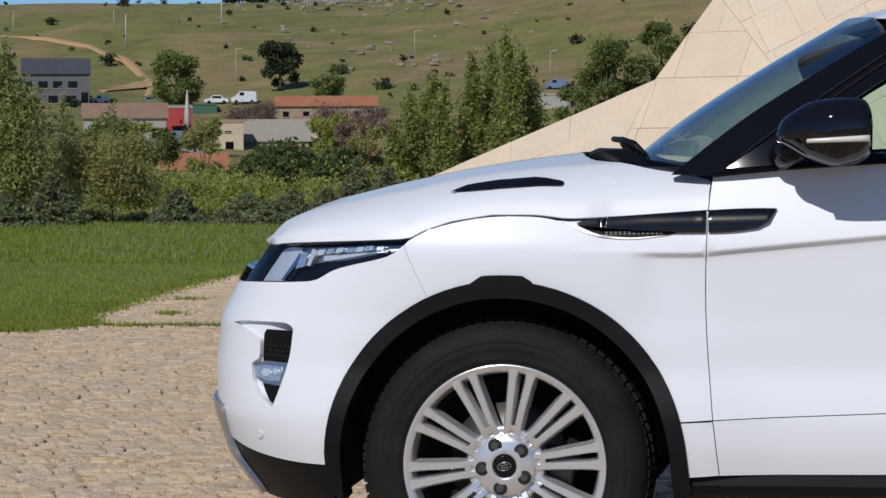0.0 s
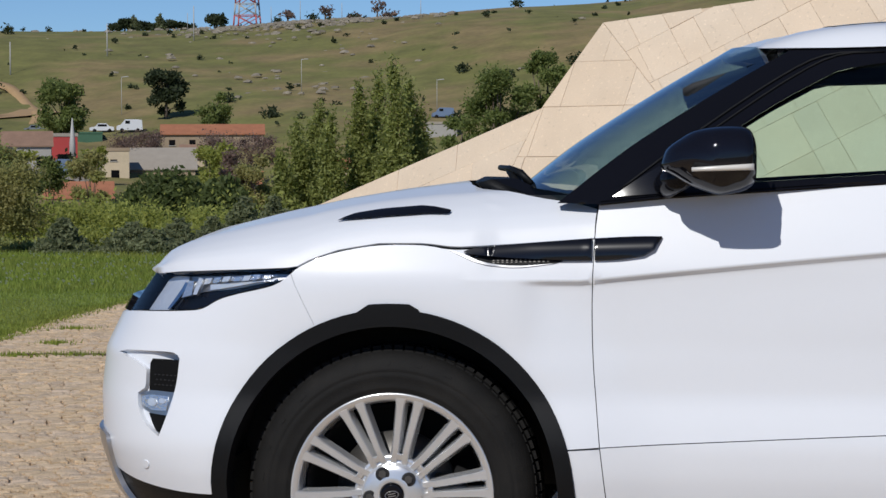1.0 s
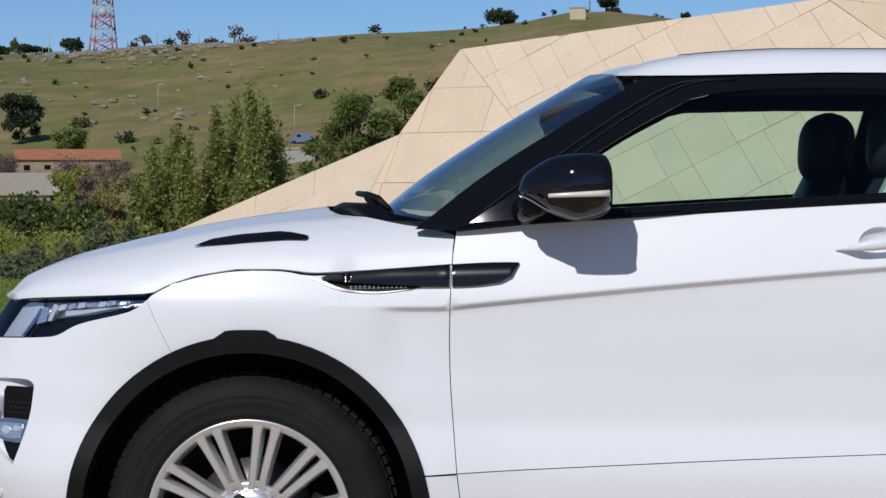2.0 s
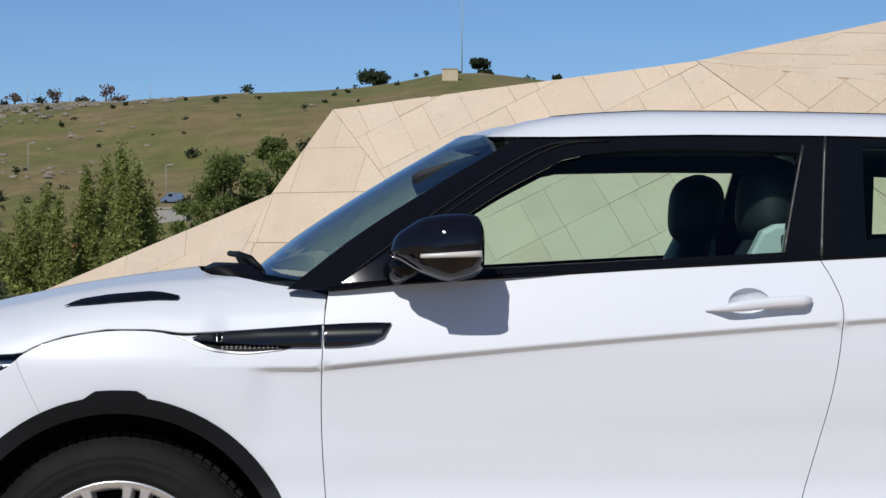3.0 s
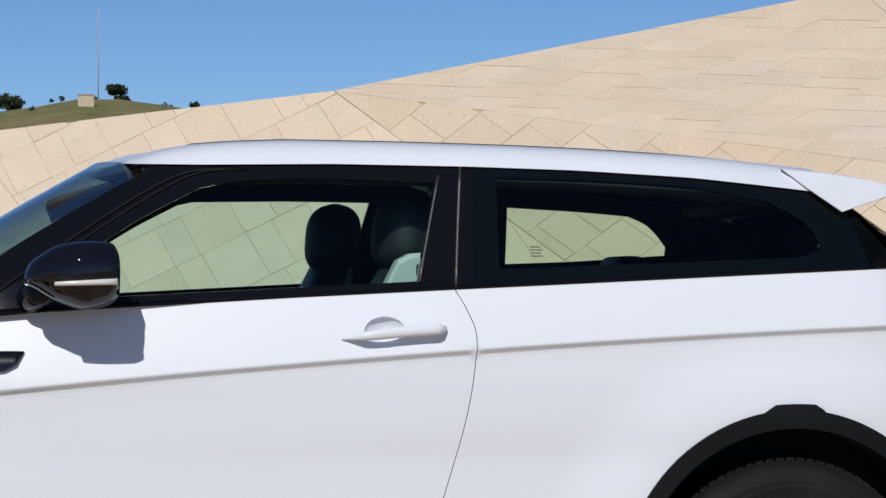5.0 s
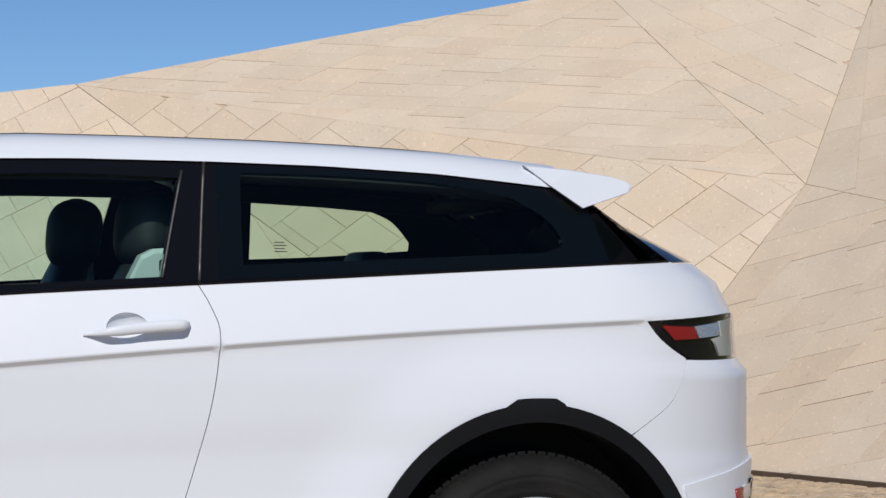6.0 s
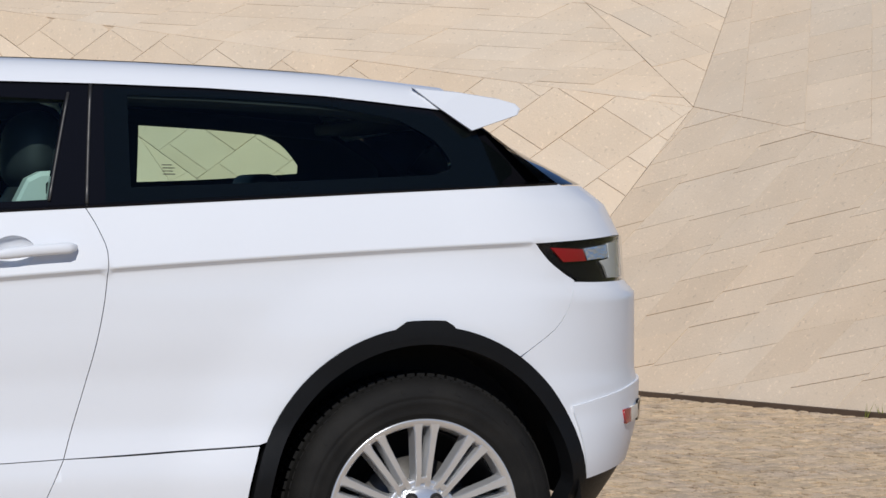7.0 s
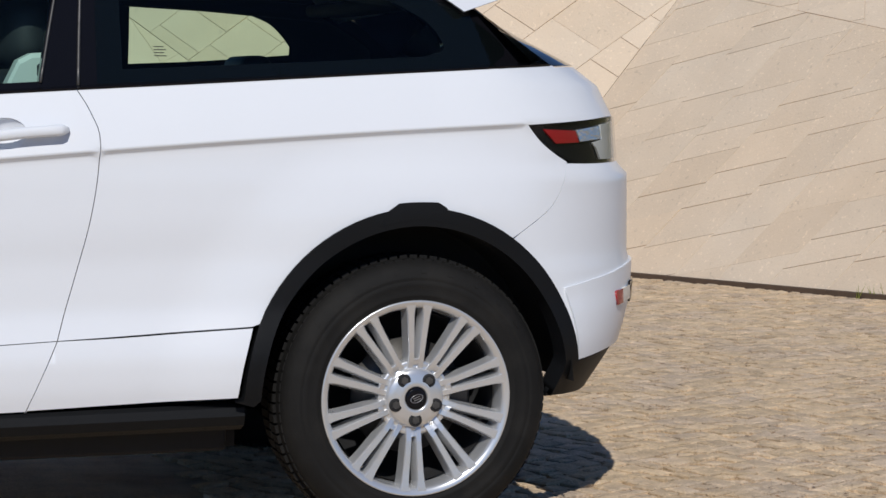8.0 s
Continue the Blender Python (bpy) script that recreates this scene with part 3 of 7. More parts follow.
def door_panels():
    door = panel("door", outline(moved(BELT, 0, -0.002), moved(SEAM_R, -G), [(1.711 - G, 0.552 + G), (1.2, 0.532), (0.530 + G, 0.498 + G)],
                                 moved(SEAM_F[::-1], G)), WHITE, label="white painted door skin with a rising crease", crease=True,
                 holes=[np.array([(1.590 + 0.0535 * math.cos(a), 1.0765 + 0.0395 * math.sin(a)) for a in np.linspace(0, 2 * math.pi, 33)[:-1]])])
    panel("door_moulding", outline([(0.530 + G, 0.498 - G), (1.2, 0.532 - 2 * G), (1.711 - G, 0.552 - G)], moved(SEAM_R2, -G),
                                   [(1.629, 0.376), (0.546, 0.358)], moved(SEAM_F2[::-1], G)), WHITE, lift=0.002)
    return door


def fender_panels():
    panel("fender", outline(moved(HOOD_LOW, 0, -G), [(0.5165 - G, 1.018), (0.514 - G, 0.965), (0.510 - G, 0.840), (0.514 - G, 0.700), (0.530 - G, 0.498 + G)],
                            [(0.530 - G, 0.498 + G), (0.448, 0.494)], arc(HUBS[0], 0.462, 15.5, 114.5, 40, 1.02),
                            [(-0.1916, 0.799), (-0.212, 0.840), (-0.245, 0.908), (-0.255, 0.935)], [(-0.255, 0.935), (-0.245, 0.946 - G)]), WHITE, crease=True)
    panel("fender_moulding", outline([(0.450, 0.490), (0.530 - G, 0.494)], moved(SEAM_F2, -G), [(0.546 - G, 0.358), (0.470, 0.352)],
                                     [(0.470, 0.352), (0.458, 0.43), (0.450, 0.490)]), WHITE, lift=0.002)


def quarter_panels():
    panel("rear_quarter", outline(moved(BELT_R, G * 0, -0.002), [(3.100, 1.253), (3.19, 1.2), (3.245, 1.145), (3.262, 1.112)], [(3.262, 1.112), (3.15, 1.103), (2.976, 1.093)],
                                  [(2.976, 1.093), (3.018, 1.045), (3.070, 1.008), (3.100, 0.992)], [(3.100, 0.992), (3.080, 0.927), (3.040, 0.869), (2.949, 0.807)],
                                  arc(HUBS[1], 0.468, 57, 153, 40, 1.06),
                                  [(2.235, 0.585), (2.211, 0.577)], [(2.211, 0.577), (1.9, 0.561), (1.711 + G, 0.552 + G)], moved(SEAM_R[::-1], G)), WHITE, crease=True)
    panel("quarter_moulding", outline([(1.711 + G, 0.552 - G), (1.9, 0.556), (2.211, 0.572)], [(2.211, 0.572), (2.185, 0.48), (2.170, 0.394)],
                                      [(2.170, 0.394), (1.635, 0.378)], moved(SEAM_R2[::-1], G)), WHITE, lift=0.002)


def front_bumper():
    panel("front_bumper", outline([(-0.868, 0.80), (-0.775, 0.818), (-0.700, 0.826), (-0.556, 0.834), (-0.500, 0.841), (-0.453, 0.865), (-0.404, 0.880), (-0.300, 0.905), (-0.2562, 0.9345)],
                                  [(-0.2562, 0.9345), (-0.2458, 0.9076), (-0.2128, 0.8396), (-0.1924, 0.7986)], arc(HUBS[0], 0.462, 115.0, 178, 30, 1.02),
                                  [(-0.470, 0.365), (-0.56, 0.366), (-0.654, 0.374), (-0.735, 0.388), (-0.90, 0.43)], step=0.016),
          WHITE, label="white painted bumper skin", join=True, step=0.018,
          holes=[outline([(-0.562, 0.712), (-0.572, 0.64), (-0.598, 0.560), (-0.620, 0.508)],
                         [(-0.620, 0.508), (-0.660, 0.535), (-0.684, 0.570), (-0.690, 0.616), (-0.668, 0.630), (-0.664, 0.678)], [(-0.664, 0.678), (-0.700, 0.697), (-0.765, 0.716)], [(-0.765, 0.716), (-0.735, 0.724), (-0.660, 0.727), (-0.582, 0.726), (-0.562, 0.712)], step=0.012)])


def rear_bumper():
    panel("rear_bumper", outline([(3.0995, 0.988), (3.0808, 0.926), (3.0410, 0.8675), (2.9505, 0.8055)][::-1], [(3.0995, 0.988), (3.2, 0.985), (3.40, 0.985), (3.52, 0.985)],
                                 [(3.52, 0.49), (3.30, 0.475), (3.128, 0.455)], [(3.128, 0.455)] + arc(HUBS[1], 0.468, 12, 56, 20, 1.06), [(2.922, 0.783), (2.9505, 0.8055)]), WHITE, join=True,
          label="white painted rear bumper skin")
    panel("bumper_step", outline([(3.083, 0.652), (3.171, 0.667), (3.258, 0.681), (3.362, 0.700), (3.52, 0.710)], [(3.52, 0.492), (3.30, 0.477), (3.130, 0.457)], [(3.130, 0.457), (3.116, 0.55), (3.083, 0.652)]),
          WHITE, join=True, lift=0.007)


door_panels()
fender_panels()
quarter_panels()
front_bumper()
rear_bumper()


# hood, one clamshell across the nose
HT_X = np.array([-0.75, -0.70, -0.60, -0.526, -0.366, -0.208, -0.052, 0.103, 0.20, 0.60])
HT_Z = np.array([0.948, 0.975, 1.022, 1.048, 1.088, 1.121, 1.146, 1.166, 1.175, 1.20])
HL_X = np.array([-0.75, -0.663, -0.464, -0.245, -0.205, -0.133, -0.031, 0.084, 0.163, 0.30, 0.53])
HL_Z = np.array([0.915, 0.930, 0.941, 0.951, 0.9725, 0.996, 1.012, 1.012, 1.002, 1.0085, 1.0245])
HQ = np.array([0, 0.02, 0.05, 0.10, 0.16, 0.20, 0.23, 0.30, 0.50, 0.75, 1.0])
HH = np.array([0, 0.25, 0.40, 0.56, 0.70, 0.775, 0.795, 0.835, 0.945, 0.985, 1.0])


def hood_point(u, w):
    """u from the nose to the screen, w from the near edge to the centre line."""
    q = w ** 2.2
    x0 = np.interp(q, [0, 0.04, 0.12, 0.25, 0.5, 1.0], [-0.655, -0.675, -0.705, -0.725, -0.742, -0.748])
    x1 = np.interp(q, [0, 0.06, 0.14, 0.22, 0.30, 0.45, 1.0], [0.5155, 0.5205, 0.36, 0.26, 0.205, 0.165, 0.10])
    x = x0 + (x1 - x0) * u
    zl, zt = np.interp(x, HL_X, HL_Z), np.interp(x, HT_X, HT_Z)
    nose = smoothstep(0.0, 0.10, u)
    y0 = side_point(s_of(np.array(max(x, -0.70)), np.array(min(zl, 1.03))), min(zl, 1.03))[1]
    y0 = min(y0, 0.30)
    y = y0 + (HALF - y0) * q
    z = zl + (zt - zl) * np.interp(q, HQ, HH)
    z = z - (1 - nose) ** 2 * (0.004 + 0.020 * smoothstep(0.01, 0.09, q))
    return (float(x), float(y), float(z))


def build_hood():
    us, ws = np.linspace(0, 1, 46), np.linspace(0, 1, 34)
    rows = []
    for u in us:
        near = [hood_point(u, w) for w in ws]
        far = [(x, 2 * HALF - y, z) for x, y, z in near[-2::-1]]
        lip_n = (near[0][0], near[0][1] + 0.02, near[0][2] - 0.004)
        lip_f = (far[-1][0], far[-1][1] - 0.02, far[-1][2] - 0.004)
        rows.append([lip_n] + near + far + [lip_f])
    first = [(x + 0.012, y, z - 0.010) for x, y, z in rows[0]]
    part("hood", loft([first] + rows), WHITE, car, "white clamshell bonnet with black side vents")


build_hood()

# dark body behind the panels, so that gaps read dark
for name, lo, hi in (("cabin_tub", (0.44, 0.10, 0.30), (2.20, 1.80, 0.95)), ("nose_frame", (-0.55, 0.30, 0.36), (-0.44, 1.60, 0.82)),
                     ("engine_bay", (-0.44, 0.34, 0.36), (0.44, 1.56, 0.90)), ("boot_tub", (2.20, 0.34, 0.36), (3.10, 1.56, 0.95)), ("front_undertray", (-0.465, 0.12, 0.285), (-0.430, 1.78, 0.45)), ("mid_undertray", (0.46, 0.14, 0.26), (0.56, 1.76, 0.45)), ("boot_shelf", (2.20, 0.16, 0.90), (3.12, 1.74, 1.10))):
    bm = bmesh.new()
    box(bm, lo, hi)
    part(name, bm, DARK, car, smooth=False)

# wheel housings
for hx, hz in HUBS:
    for y0, y1 in ((0.03, 0.34), (1.56, 1.87)):
        rows = []
        for yy in (y0, y1):
            rows.append([(hx + 0.452 * math.cos(a), yy, hz + 0.46 * math.sin(a)) for a in np.linspace(0.06, math.pi - 0.02, 30)])
        part("wheel_housing", loft(rows), DARK, car)


def cladding(hub, squash, radius, inner, a_join0, a_join1, foot0, foot1):
    """Black wheel arch moulding: a bent band with a small raised block on its crown."""
    out = [foot1[0]] + arc(hub, radius, a_join0, a_join1, 44, squash) + [foot0[0]]
    inn = [foot1[1]] + arc(hub, inner, a_join0, a_join1, 44, squash) + [foot0[1]]
    poly = np.array(spline(out, 0.02) + spline(inn[::-1], 0.02))
    panel("arch_cladding", poly, PLASTIC, lift=0.009, depth=0.05, step=0.018, label="grained black wheel arch moulding")
    c = hub
    crown = hub[1] + radius * squash
    panel("arch_crown", outline([(c[0] - 0.105, crown - 0.045), (c[0] - 0.085, crown - 0.008), (c[0] - 0.055, crown + 0.012), (c[0] + 0.050, crown + 0.013), (c[0] + 0.072, crown), (c[0] + 0.105, crown - 0.045)],
                                [(c[0] + 0.105, crown - 0.045), (c[0], crown - 0.03), (c[0] - 0.105, crown - 0.045)]), PLASTIC, lift=0.0098, depth=0.012, step=0.015)


cladding(HUBS[0], 1.02, 0.466, 0.424, 6, 176, ((-0.462, 0.300), (-0.420, 0.268)), ((0.474, 0.318), (0.432, 0.290)))
cladding(HUBS[1], 1.07, 0.474, 0.430, 10, 178, ((2.163, 0.385), (2.212, 0.37)), ((3.128, 0.452), (3.052, 0.36)))

# sills
for side in (1, -1):
    pr = [(0.0, 0.352), (0.012, 0.362), (0.05, 0.362), (0.10, 0.36), (0.10, 0.285), (0.05, 0.288), (0.008, 0.305), (-0.004, 0.33)]
    y0 = 0.02 if side > 0 else 2 * HALF - 0.02
    part("sill", loft([[(x, y0 + side * d, z + 0.012 * (x - 0.44) / 1.7) for d, z in pr] for x in np.linspace(0.44, 2.195, 12)], closed=True, caps=True),
         PLASTIC, car, "black plastic side sill", smooth=False)

# lower nose and skid plates
panel("front_skirt", outline([(-0.470, 0.362), (-0.56, 0.363), (-0.654, 0.371), (-0.735, 0.385), (-0.90, 0.427)], [(-0.90, 0.235), (-0.62, 0.242), (-0.452, 0.262)], [(-0.452, 0.262), (-0.470, 0.362)]),
      PLASTIC, lift=-0.004, join=True)
panel("skid_plate", outline([(-0.838, 0.50), (-0.80, 0.49), (-0.79, 0.42), (-0.765, 0.36), (-0.715, 0.29), (-0.690, 0.255)], [(-0.690, 0.255), (-0.735, 0.235), (-0.90, 0.235)], [(-0.90, 0.50), (-0.838, 0.50)]),
      SATIN, lift=0.012, join=True, label="satin metal skid plate under the nose")
panel("rear_skirt", outline([(3.105, 0.458), (3.30, 0.472), (3.52, 0.485)], [(3.52, 0.35), (3.25, 0.345), (3.045, 0.352)], [(3.045, 0.352), (3.105, 0.458)]), PLASTIC, lift=-0.006, join=True)


# ---- roof, glasshouse ----
RB_X = np.array([0.93, 1.137, 1.478, 1.84, 2.13, 2.443, 2.79, 2.95])
RB_Z = np.array([1.508, 1.508, 1.514, 1.511, 1.504, 1.488, 1.457, 1.44])
RT_X = np.array([0.93, 0.96, 1.045, 1.139, 1.217, 1.358, 1.67, 1.978, 2.2, 2.529, 2.81, 3.0])
RT_Z = np.array([1.519, 1.534, 1.563, 1.580, 1.587, 1.594, 1.592, 1.586, 1.578, 1.561, 1.537, 1.52])


def roof_row(x, lo=0.0, hi=1.0, n=18, sink=0.0):
    zb, zt = np.interp(x, RB_X, RB_Z), np.interp(x, RT_X, RT_Z)
    yb = float(green_point(x, zb)[1]) - 0.008
    out = []
    for q in np.linspace(lo, hi, n):
        y = yb + (HALF - yb) * q ** 1.6
        k = q ** 1.6
        z = zb + (zt - zb) * np.interp(k, [0, 0.04, 0.10, 0.2, 0.4, 1.0], [0, 0.42, 0.72, 0.88, 0.985, 1.06])
        out.append((float(x - 0.10 * k * k * (1 - smoothstep(0.95, 1.5, x))), float(y), float(z - sink)))
    return out


def whole_row(x, **kw):
    near = roof_row(x, **kw)
    return near + [(a, 2 * HALF - b, c) for a, b, c in near[-2::-1]]


xs = np.concatenate([np.linspace(0.93, 1.4, 16), np.linspace(1.45, 2.83, 30)])
rows = [whole_row(x) for x in xs]
part("roof", loft([[(a + 0.02, b, c - 0.02) for a, b, c in rows[0]]] + rows), WHITE, car, "white painted roof")
# glass roof, lying just proud of the roof skin
near = [roof_row(x, lo=0.36, hi=1.0, n=12, sink=-0.0018) for x in np.linspace(1.13, 2.55, 26)]
part("roof_glass", loft([r + [(a, 2 * HALF - b, c) for a, b, c in r[-2::-1]] for r in near]), GLOSS, car, "dark glass roof panel")

# side frames with openings
GLASS_D = outline([(0.655, 1.150), (1.20, 1.180), (1.682, 1.206)], [(1.682, 1.206), (1.715, 1.34), (1.746, 1.466)], [(1.746, 1.466), (1.45, 1.474), (1.24, 1.466), (1.13, 1.446)],
                  [(1.13, 1.446), (0.98, 1.366), (0.82, 1.262), (0.655, 1.150)])
GLASS_R = outline([(1.900, 1.238), (2.30, 1.255), (2.74, 1.276)], [(2.74, 1.276), (2.80, 1.30), (2.76, 1.37), (2.66, 1.425)], [(2.66, 1.425), (2.45, 1.460), (2.20, 1.476), (1.912, 1.482)], [(1.912, 1.482), (1.900, 1.238)])
FRAME = outline(moved(BELT, 0, 0.001) + moved(BELT_R[1:], 0, 0.001), [(3.100, 1.256), (3.03, 1.32), (2.93, 1.40), (2.79, 1.455)],
                [(2.79, 1.455), (2.443, 1.489), (2.13, 1.505), (1.84, 1.511), (1.478, 1.514), (1.137, 1.508), (1.020, 1.508)],
                [(1.020, 1.508), (0.80, 1.380), (0.60, 1.252), (0.42, 1.112)], [(0.42, 1.112), (0.526, 1.109)])
panel("window_frame", FRAME, GLOSS, holes=[GLASS_D, GLASS_R], wrap=green_point, to_s=False, depth=0.03, label="gloss black pillars and window surrounds")
panel("door_glass", GLASS_D, PANE, wrap=green_point, to_s=False, lift=-0.008, depth=0.0, step=0.05, label="green tinted door window")

# windscreen, bowed forward across the car
WE = [(0.450, 1.136), (0.60, 1.252), (0.80, 1.380), (1.020, 1.508)]
rows = []
for k, (x, z) in enumerate(spline(WE, 0.03)):
    y0 = float(green_point(x, z)[1])
    row = []
    for q in np.linspace(0, 1, 15):
        y = y0 + (HALF - y0) * q
        bow = 1 - (1 - q) ** 3.8
        row.append((x - 0.165 * bow, y, z + 0.020 * bow))
    rows.append(row + [(a, 2 * HALF - b, c) for a, b, c in row[-2::-1]])
ws_ob = part("windscreen", loft(rows), SCREEN, car, "raked windscreen that mirrors the sky")

# ---- wheels ----
def build_wheel():
    """A wheel whose outer face is turned to -y, its centre at the origin."""
    w = new("wheel")
    w.empty_display_size = 0.1
    tagged(w, "silver ten-twin-spoke alloy wheel with a black tyre")
    w.parent = car
    tyre = part("tyre", lathe([(0.248, 0.012), (0.262, 0.004), (0.272, 0.000), (0.276, -0.002), (0.280, 0.000), (0.30, -0.006), (0.312, -0.0065), (0.315, -0.0045), (0.318, -0.006), (0.325, -0.005), (0.345, 0.004), (0.358, 0.016), (0.366, 0.030),
                               (0.370, 0.06), (0.3705, 0.12), (0.370, 0.18), (0.366, 0.21), (0.35, 0.232), (0.30, 0.24), (0.25, 0.23)], 96), RUBBER, w, "black tyre with a blocky tread")
    # tread blocks on the shoulder and crown
    bm = bmesh.new()
    for i in range(84):
        a = 2 * math.pi * i / 84
        for d0, d1, r, tw in ((0.030, 0.054, 0.3640, 0.0), (0.060, 0.112, 0.3735, 0.012), (0.120, 0.172, 0.3735, 0.0), (0.180, 0.214, 0.3685, 0.012)):
            m = Matrix.Rotation(-a - tw, 4, "Y") @ Matrix.Translation((r, (d0 + d1) / 2, 0)) @ Matrix.Diagonal((0.010, d1 - d0, 0.021, 1))
            bmesh.ops.create_cube(bm, size=1, matrix=m)
    part("tread", bm, RUBBER, tyre, smooth=False)
    for i in range(26):
        a, r0, half = 0.4 + 0.115 * i + (0.5 if i > 12 else 0), 0.338 - 0.006 * (i % 2), 0.004 + 0.003 * ((i * 7) % 3)
        if i % 6 == 5:
            continue
        bm = bmesh.new()
        bmesh.ops.create_cube(bm, size=1, matrix=Matrix.Rotation(-a, 4, "Y") @ Matrix.Translation((r0, 0.0002, 0)) @ Matrix.Rotation(0.42, 4, "Z") @ Matrix.Diagonal((0.011, 0.0014, half * 2, 1)))
        part("sidewall_mark", bm, RUBBER, tyre, smooth=False)
    rim = part("rim", lathe([(0.250, 0.10), (0.252, 0.012), (0.2605, 0.006), (0.2620, 0.002), (0.2600, -0.001), (0.2570, -0.001), (0.2470, 0.003), (0.2430, 0.006), (0.2405, 0.014), (0.237, 0.030), (0.233, 0.06), (0.228, 0.20)], 96), ALLOY, w, "bright alloy rim")
    def spoke(a, off):
        rows = []
        for r, half, d0, d1 in ((0.074, 0.0085, 0.024, 0.060), (0.096, 0.0085, 0.017, 0.056), (0.115, 0.0085, 0.013, 0.052), (0.15, 0.0090, 0.010, 0.050), (0.195, 0.0098, 0.007, 0.045), (0.222, 0.0106, 0.0045, 0.045), (0.236, 0.0125, 0.003, 0.045), (0.2475, 0.0165, 0.002, 0.05)):
            o = off * (0.0138 + 0.078 * max(r - 0.118, 0))
            sec = [(-half - 0.0065, d1), (-half, d0 + 0.004), (-half * 0.75, d0), (half * 0.75, d0), (half, d0 + 0.004), (half + 0.0065, d1)]
            rows.append([(r * math.cos(a) - (o + h) * math.sin(a), d, r * math.sin(a) + (o + h) * math.cos(a)) for h, d in sec])
        return loft(rows, closed=True, caps=True)
    for i in range(10):
        a = math.pi / 2 + 2 * math.pi * i / 10
        for off in (-1, 1):
            part("spoke", spoke(a, off), ALLOY, w, smooth=False)
        rows = []
        for h in np.linspace(-0.014, 0.014, 7):
            u = 0.112 - 0.010 * (1 - (h / 0.014) ** 2)
            rows.append([(r * math.cos(a) - h * math.sin(a), d, r * math.sin(a) + h * math.cos(a)) for r, d in ((0.090, 0.05), (0.090, 0.020), (u, 0.0155), (u + 0.003, 0.019), (u + 0.003, 0.05))])
        part("spoke_bridge", loft(rows, closed=True, caps=True), ALLOY, w, smooth=False)
    part("hub", lathe([(0.101, 0.06), (0.101, 0.030), (0.098, 0.024), (0.090, 0.025), (0.083, 0.026), (0.079, 0.022), (0.0765, 0.014), (0.074, 0.0115), (0.060, 0.009), (0.044, 0.0055), (0.034, 0.0045), (0.0305, 0.006), (0.0295, 0.016)], 60), ALLOY, w)
    part("hub_cap", lathe([(0.0290, 0.014), (0.0280, 0.0035), (0.0265, 0.0015), (0.022, 0.001), (0.0, 0.0004)], 40), GLOSS, w, "black centre cap")
    bm = lathe([(0.0185, 0.0012), (0.0180, -0.0012), (0.0165, -0.0012), (0.0160, 0.0012)], 30)
    bmesh.ops.scale(bm, verts=bm.verts, vec=(1.0, 1.0, 0.58))
    bmesh.ops.rotate(bm, verts=bm.verts, cent=(0, 0, 0), matrix=Matrix.Rotation(radians(-22), 3, "Y"))
    part("cap_badge", bm, SATIN, w, "plain silver oval on the cap")
    bm = bmesh.new()
    for dz in (-0.003, 0.003):
        box(bm, (-0.010, -0.0008, dz - 0.001), (0.010, 0.001, dz + 0.001))
    bmesh.ops.rotate(bm, verts=bm.verts, cent=(0, 0, 0), matrix=Matrix.Rotation(radians(-22), 3, "Y"))
    part("cap_bars", bm, SATIN, w, smooth=False)
    for i in range(5):
        a = radians(126 + 72 * i)
        cx, cz = 0.0580 * math.cos(a), 0.0580 * math.sin(a)
        # black disc just proud of the uncut hub: the nut recess's shade as colour
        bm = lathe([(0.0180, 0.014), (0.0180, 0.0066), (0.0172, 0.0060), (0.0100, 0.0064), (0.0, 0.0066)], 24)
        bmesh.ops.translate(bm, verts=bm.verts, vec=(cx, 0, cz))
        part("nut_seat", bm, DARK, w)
        bm = bmesh.new()
        bmesh.ops.create_cone(bm, cap_ends=True, segments=6, radius1=0.0118, radius2=0.0105, depth=0.020, matrix=Matrix.Translation((cx, 0.0125, cz)) @ Matrix.Rotation(math.pi / 2, 4, "X"))
        part("wheel_nut", bm, STEEL, w, smooth=False)
    part("brake_disc", lathe([(0.03, 0.095), (0.155, 0.095), (0.155, 0.12), (0.03, 0.12)], 48), STEEL, w)
    bm = bmesh.new()
    box(bm, (0.09, 0.075, -0.07), (0.175, 0.14, 0.07), 0.012)
    part("brake_caliper", bm, STEEL, w)
    # near-black liner within the alloy barrel, painting in the shade behind the spokes
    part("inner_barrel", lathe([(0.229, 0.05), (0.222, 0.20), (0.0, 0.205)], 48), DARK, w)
    return w


wheel = build_wheel()
wheel.matrix_basis = pose(0.0, 0.012, 0.37, 0, 11, 0)
copy_thing(wheel, pose(2.66, 0.012, 0.37, 0, 2, 0))
copy_thing(wheel, pose(0.0, 2 * HALF - 0.012, 0.37, 0, 11, 180))
copy_thing(wheel, pose(2.66, 2 * HALF - 0.012, 0.37, 0, 2, 180))

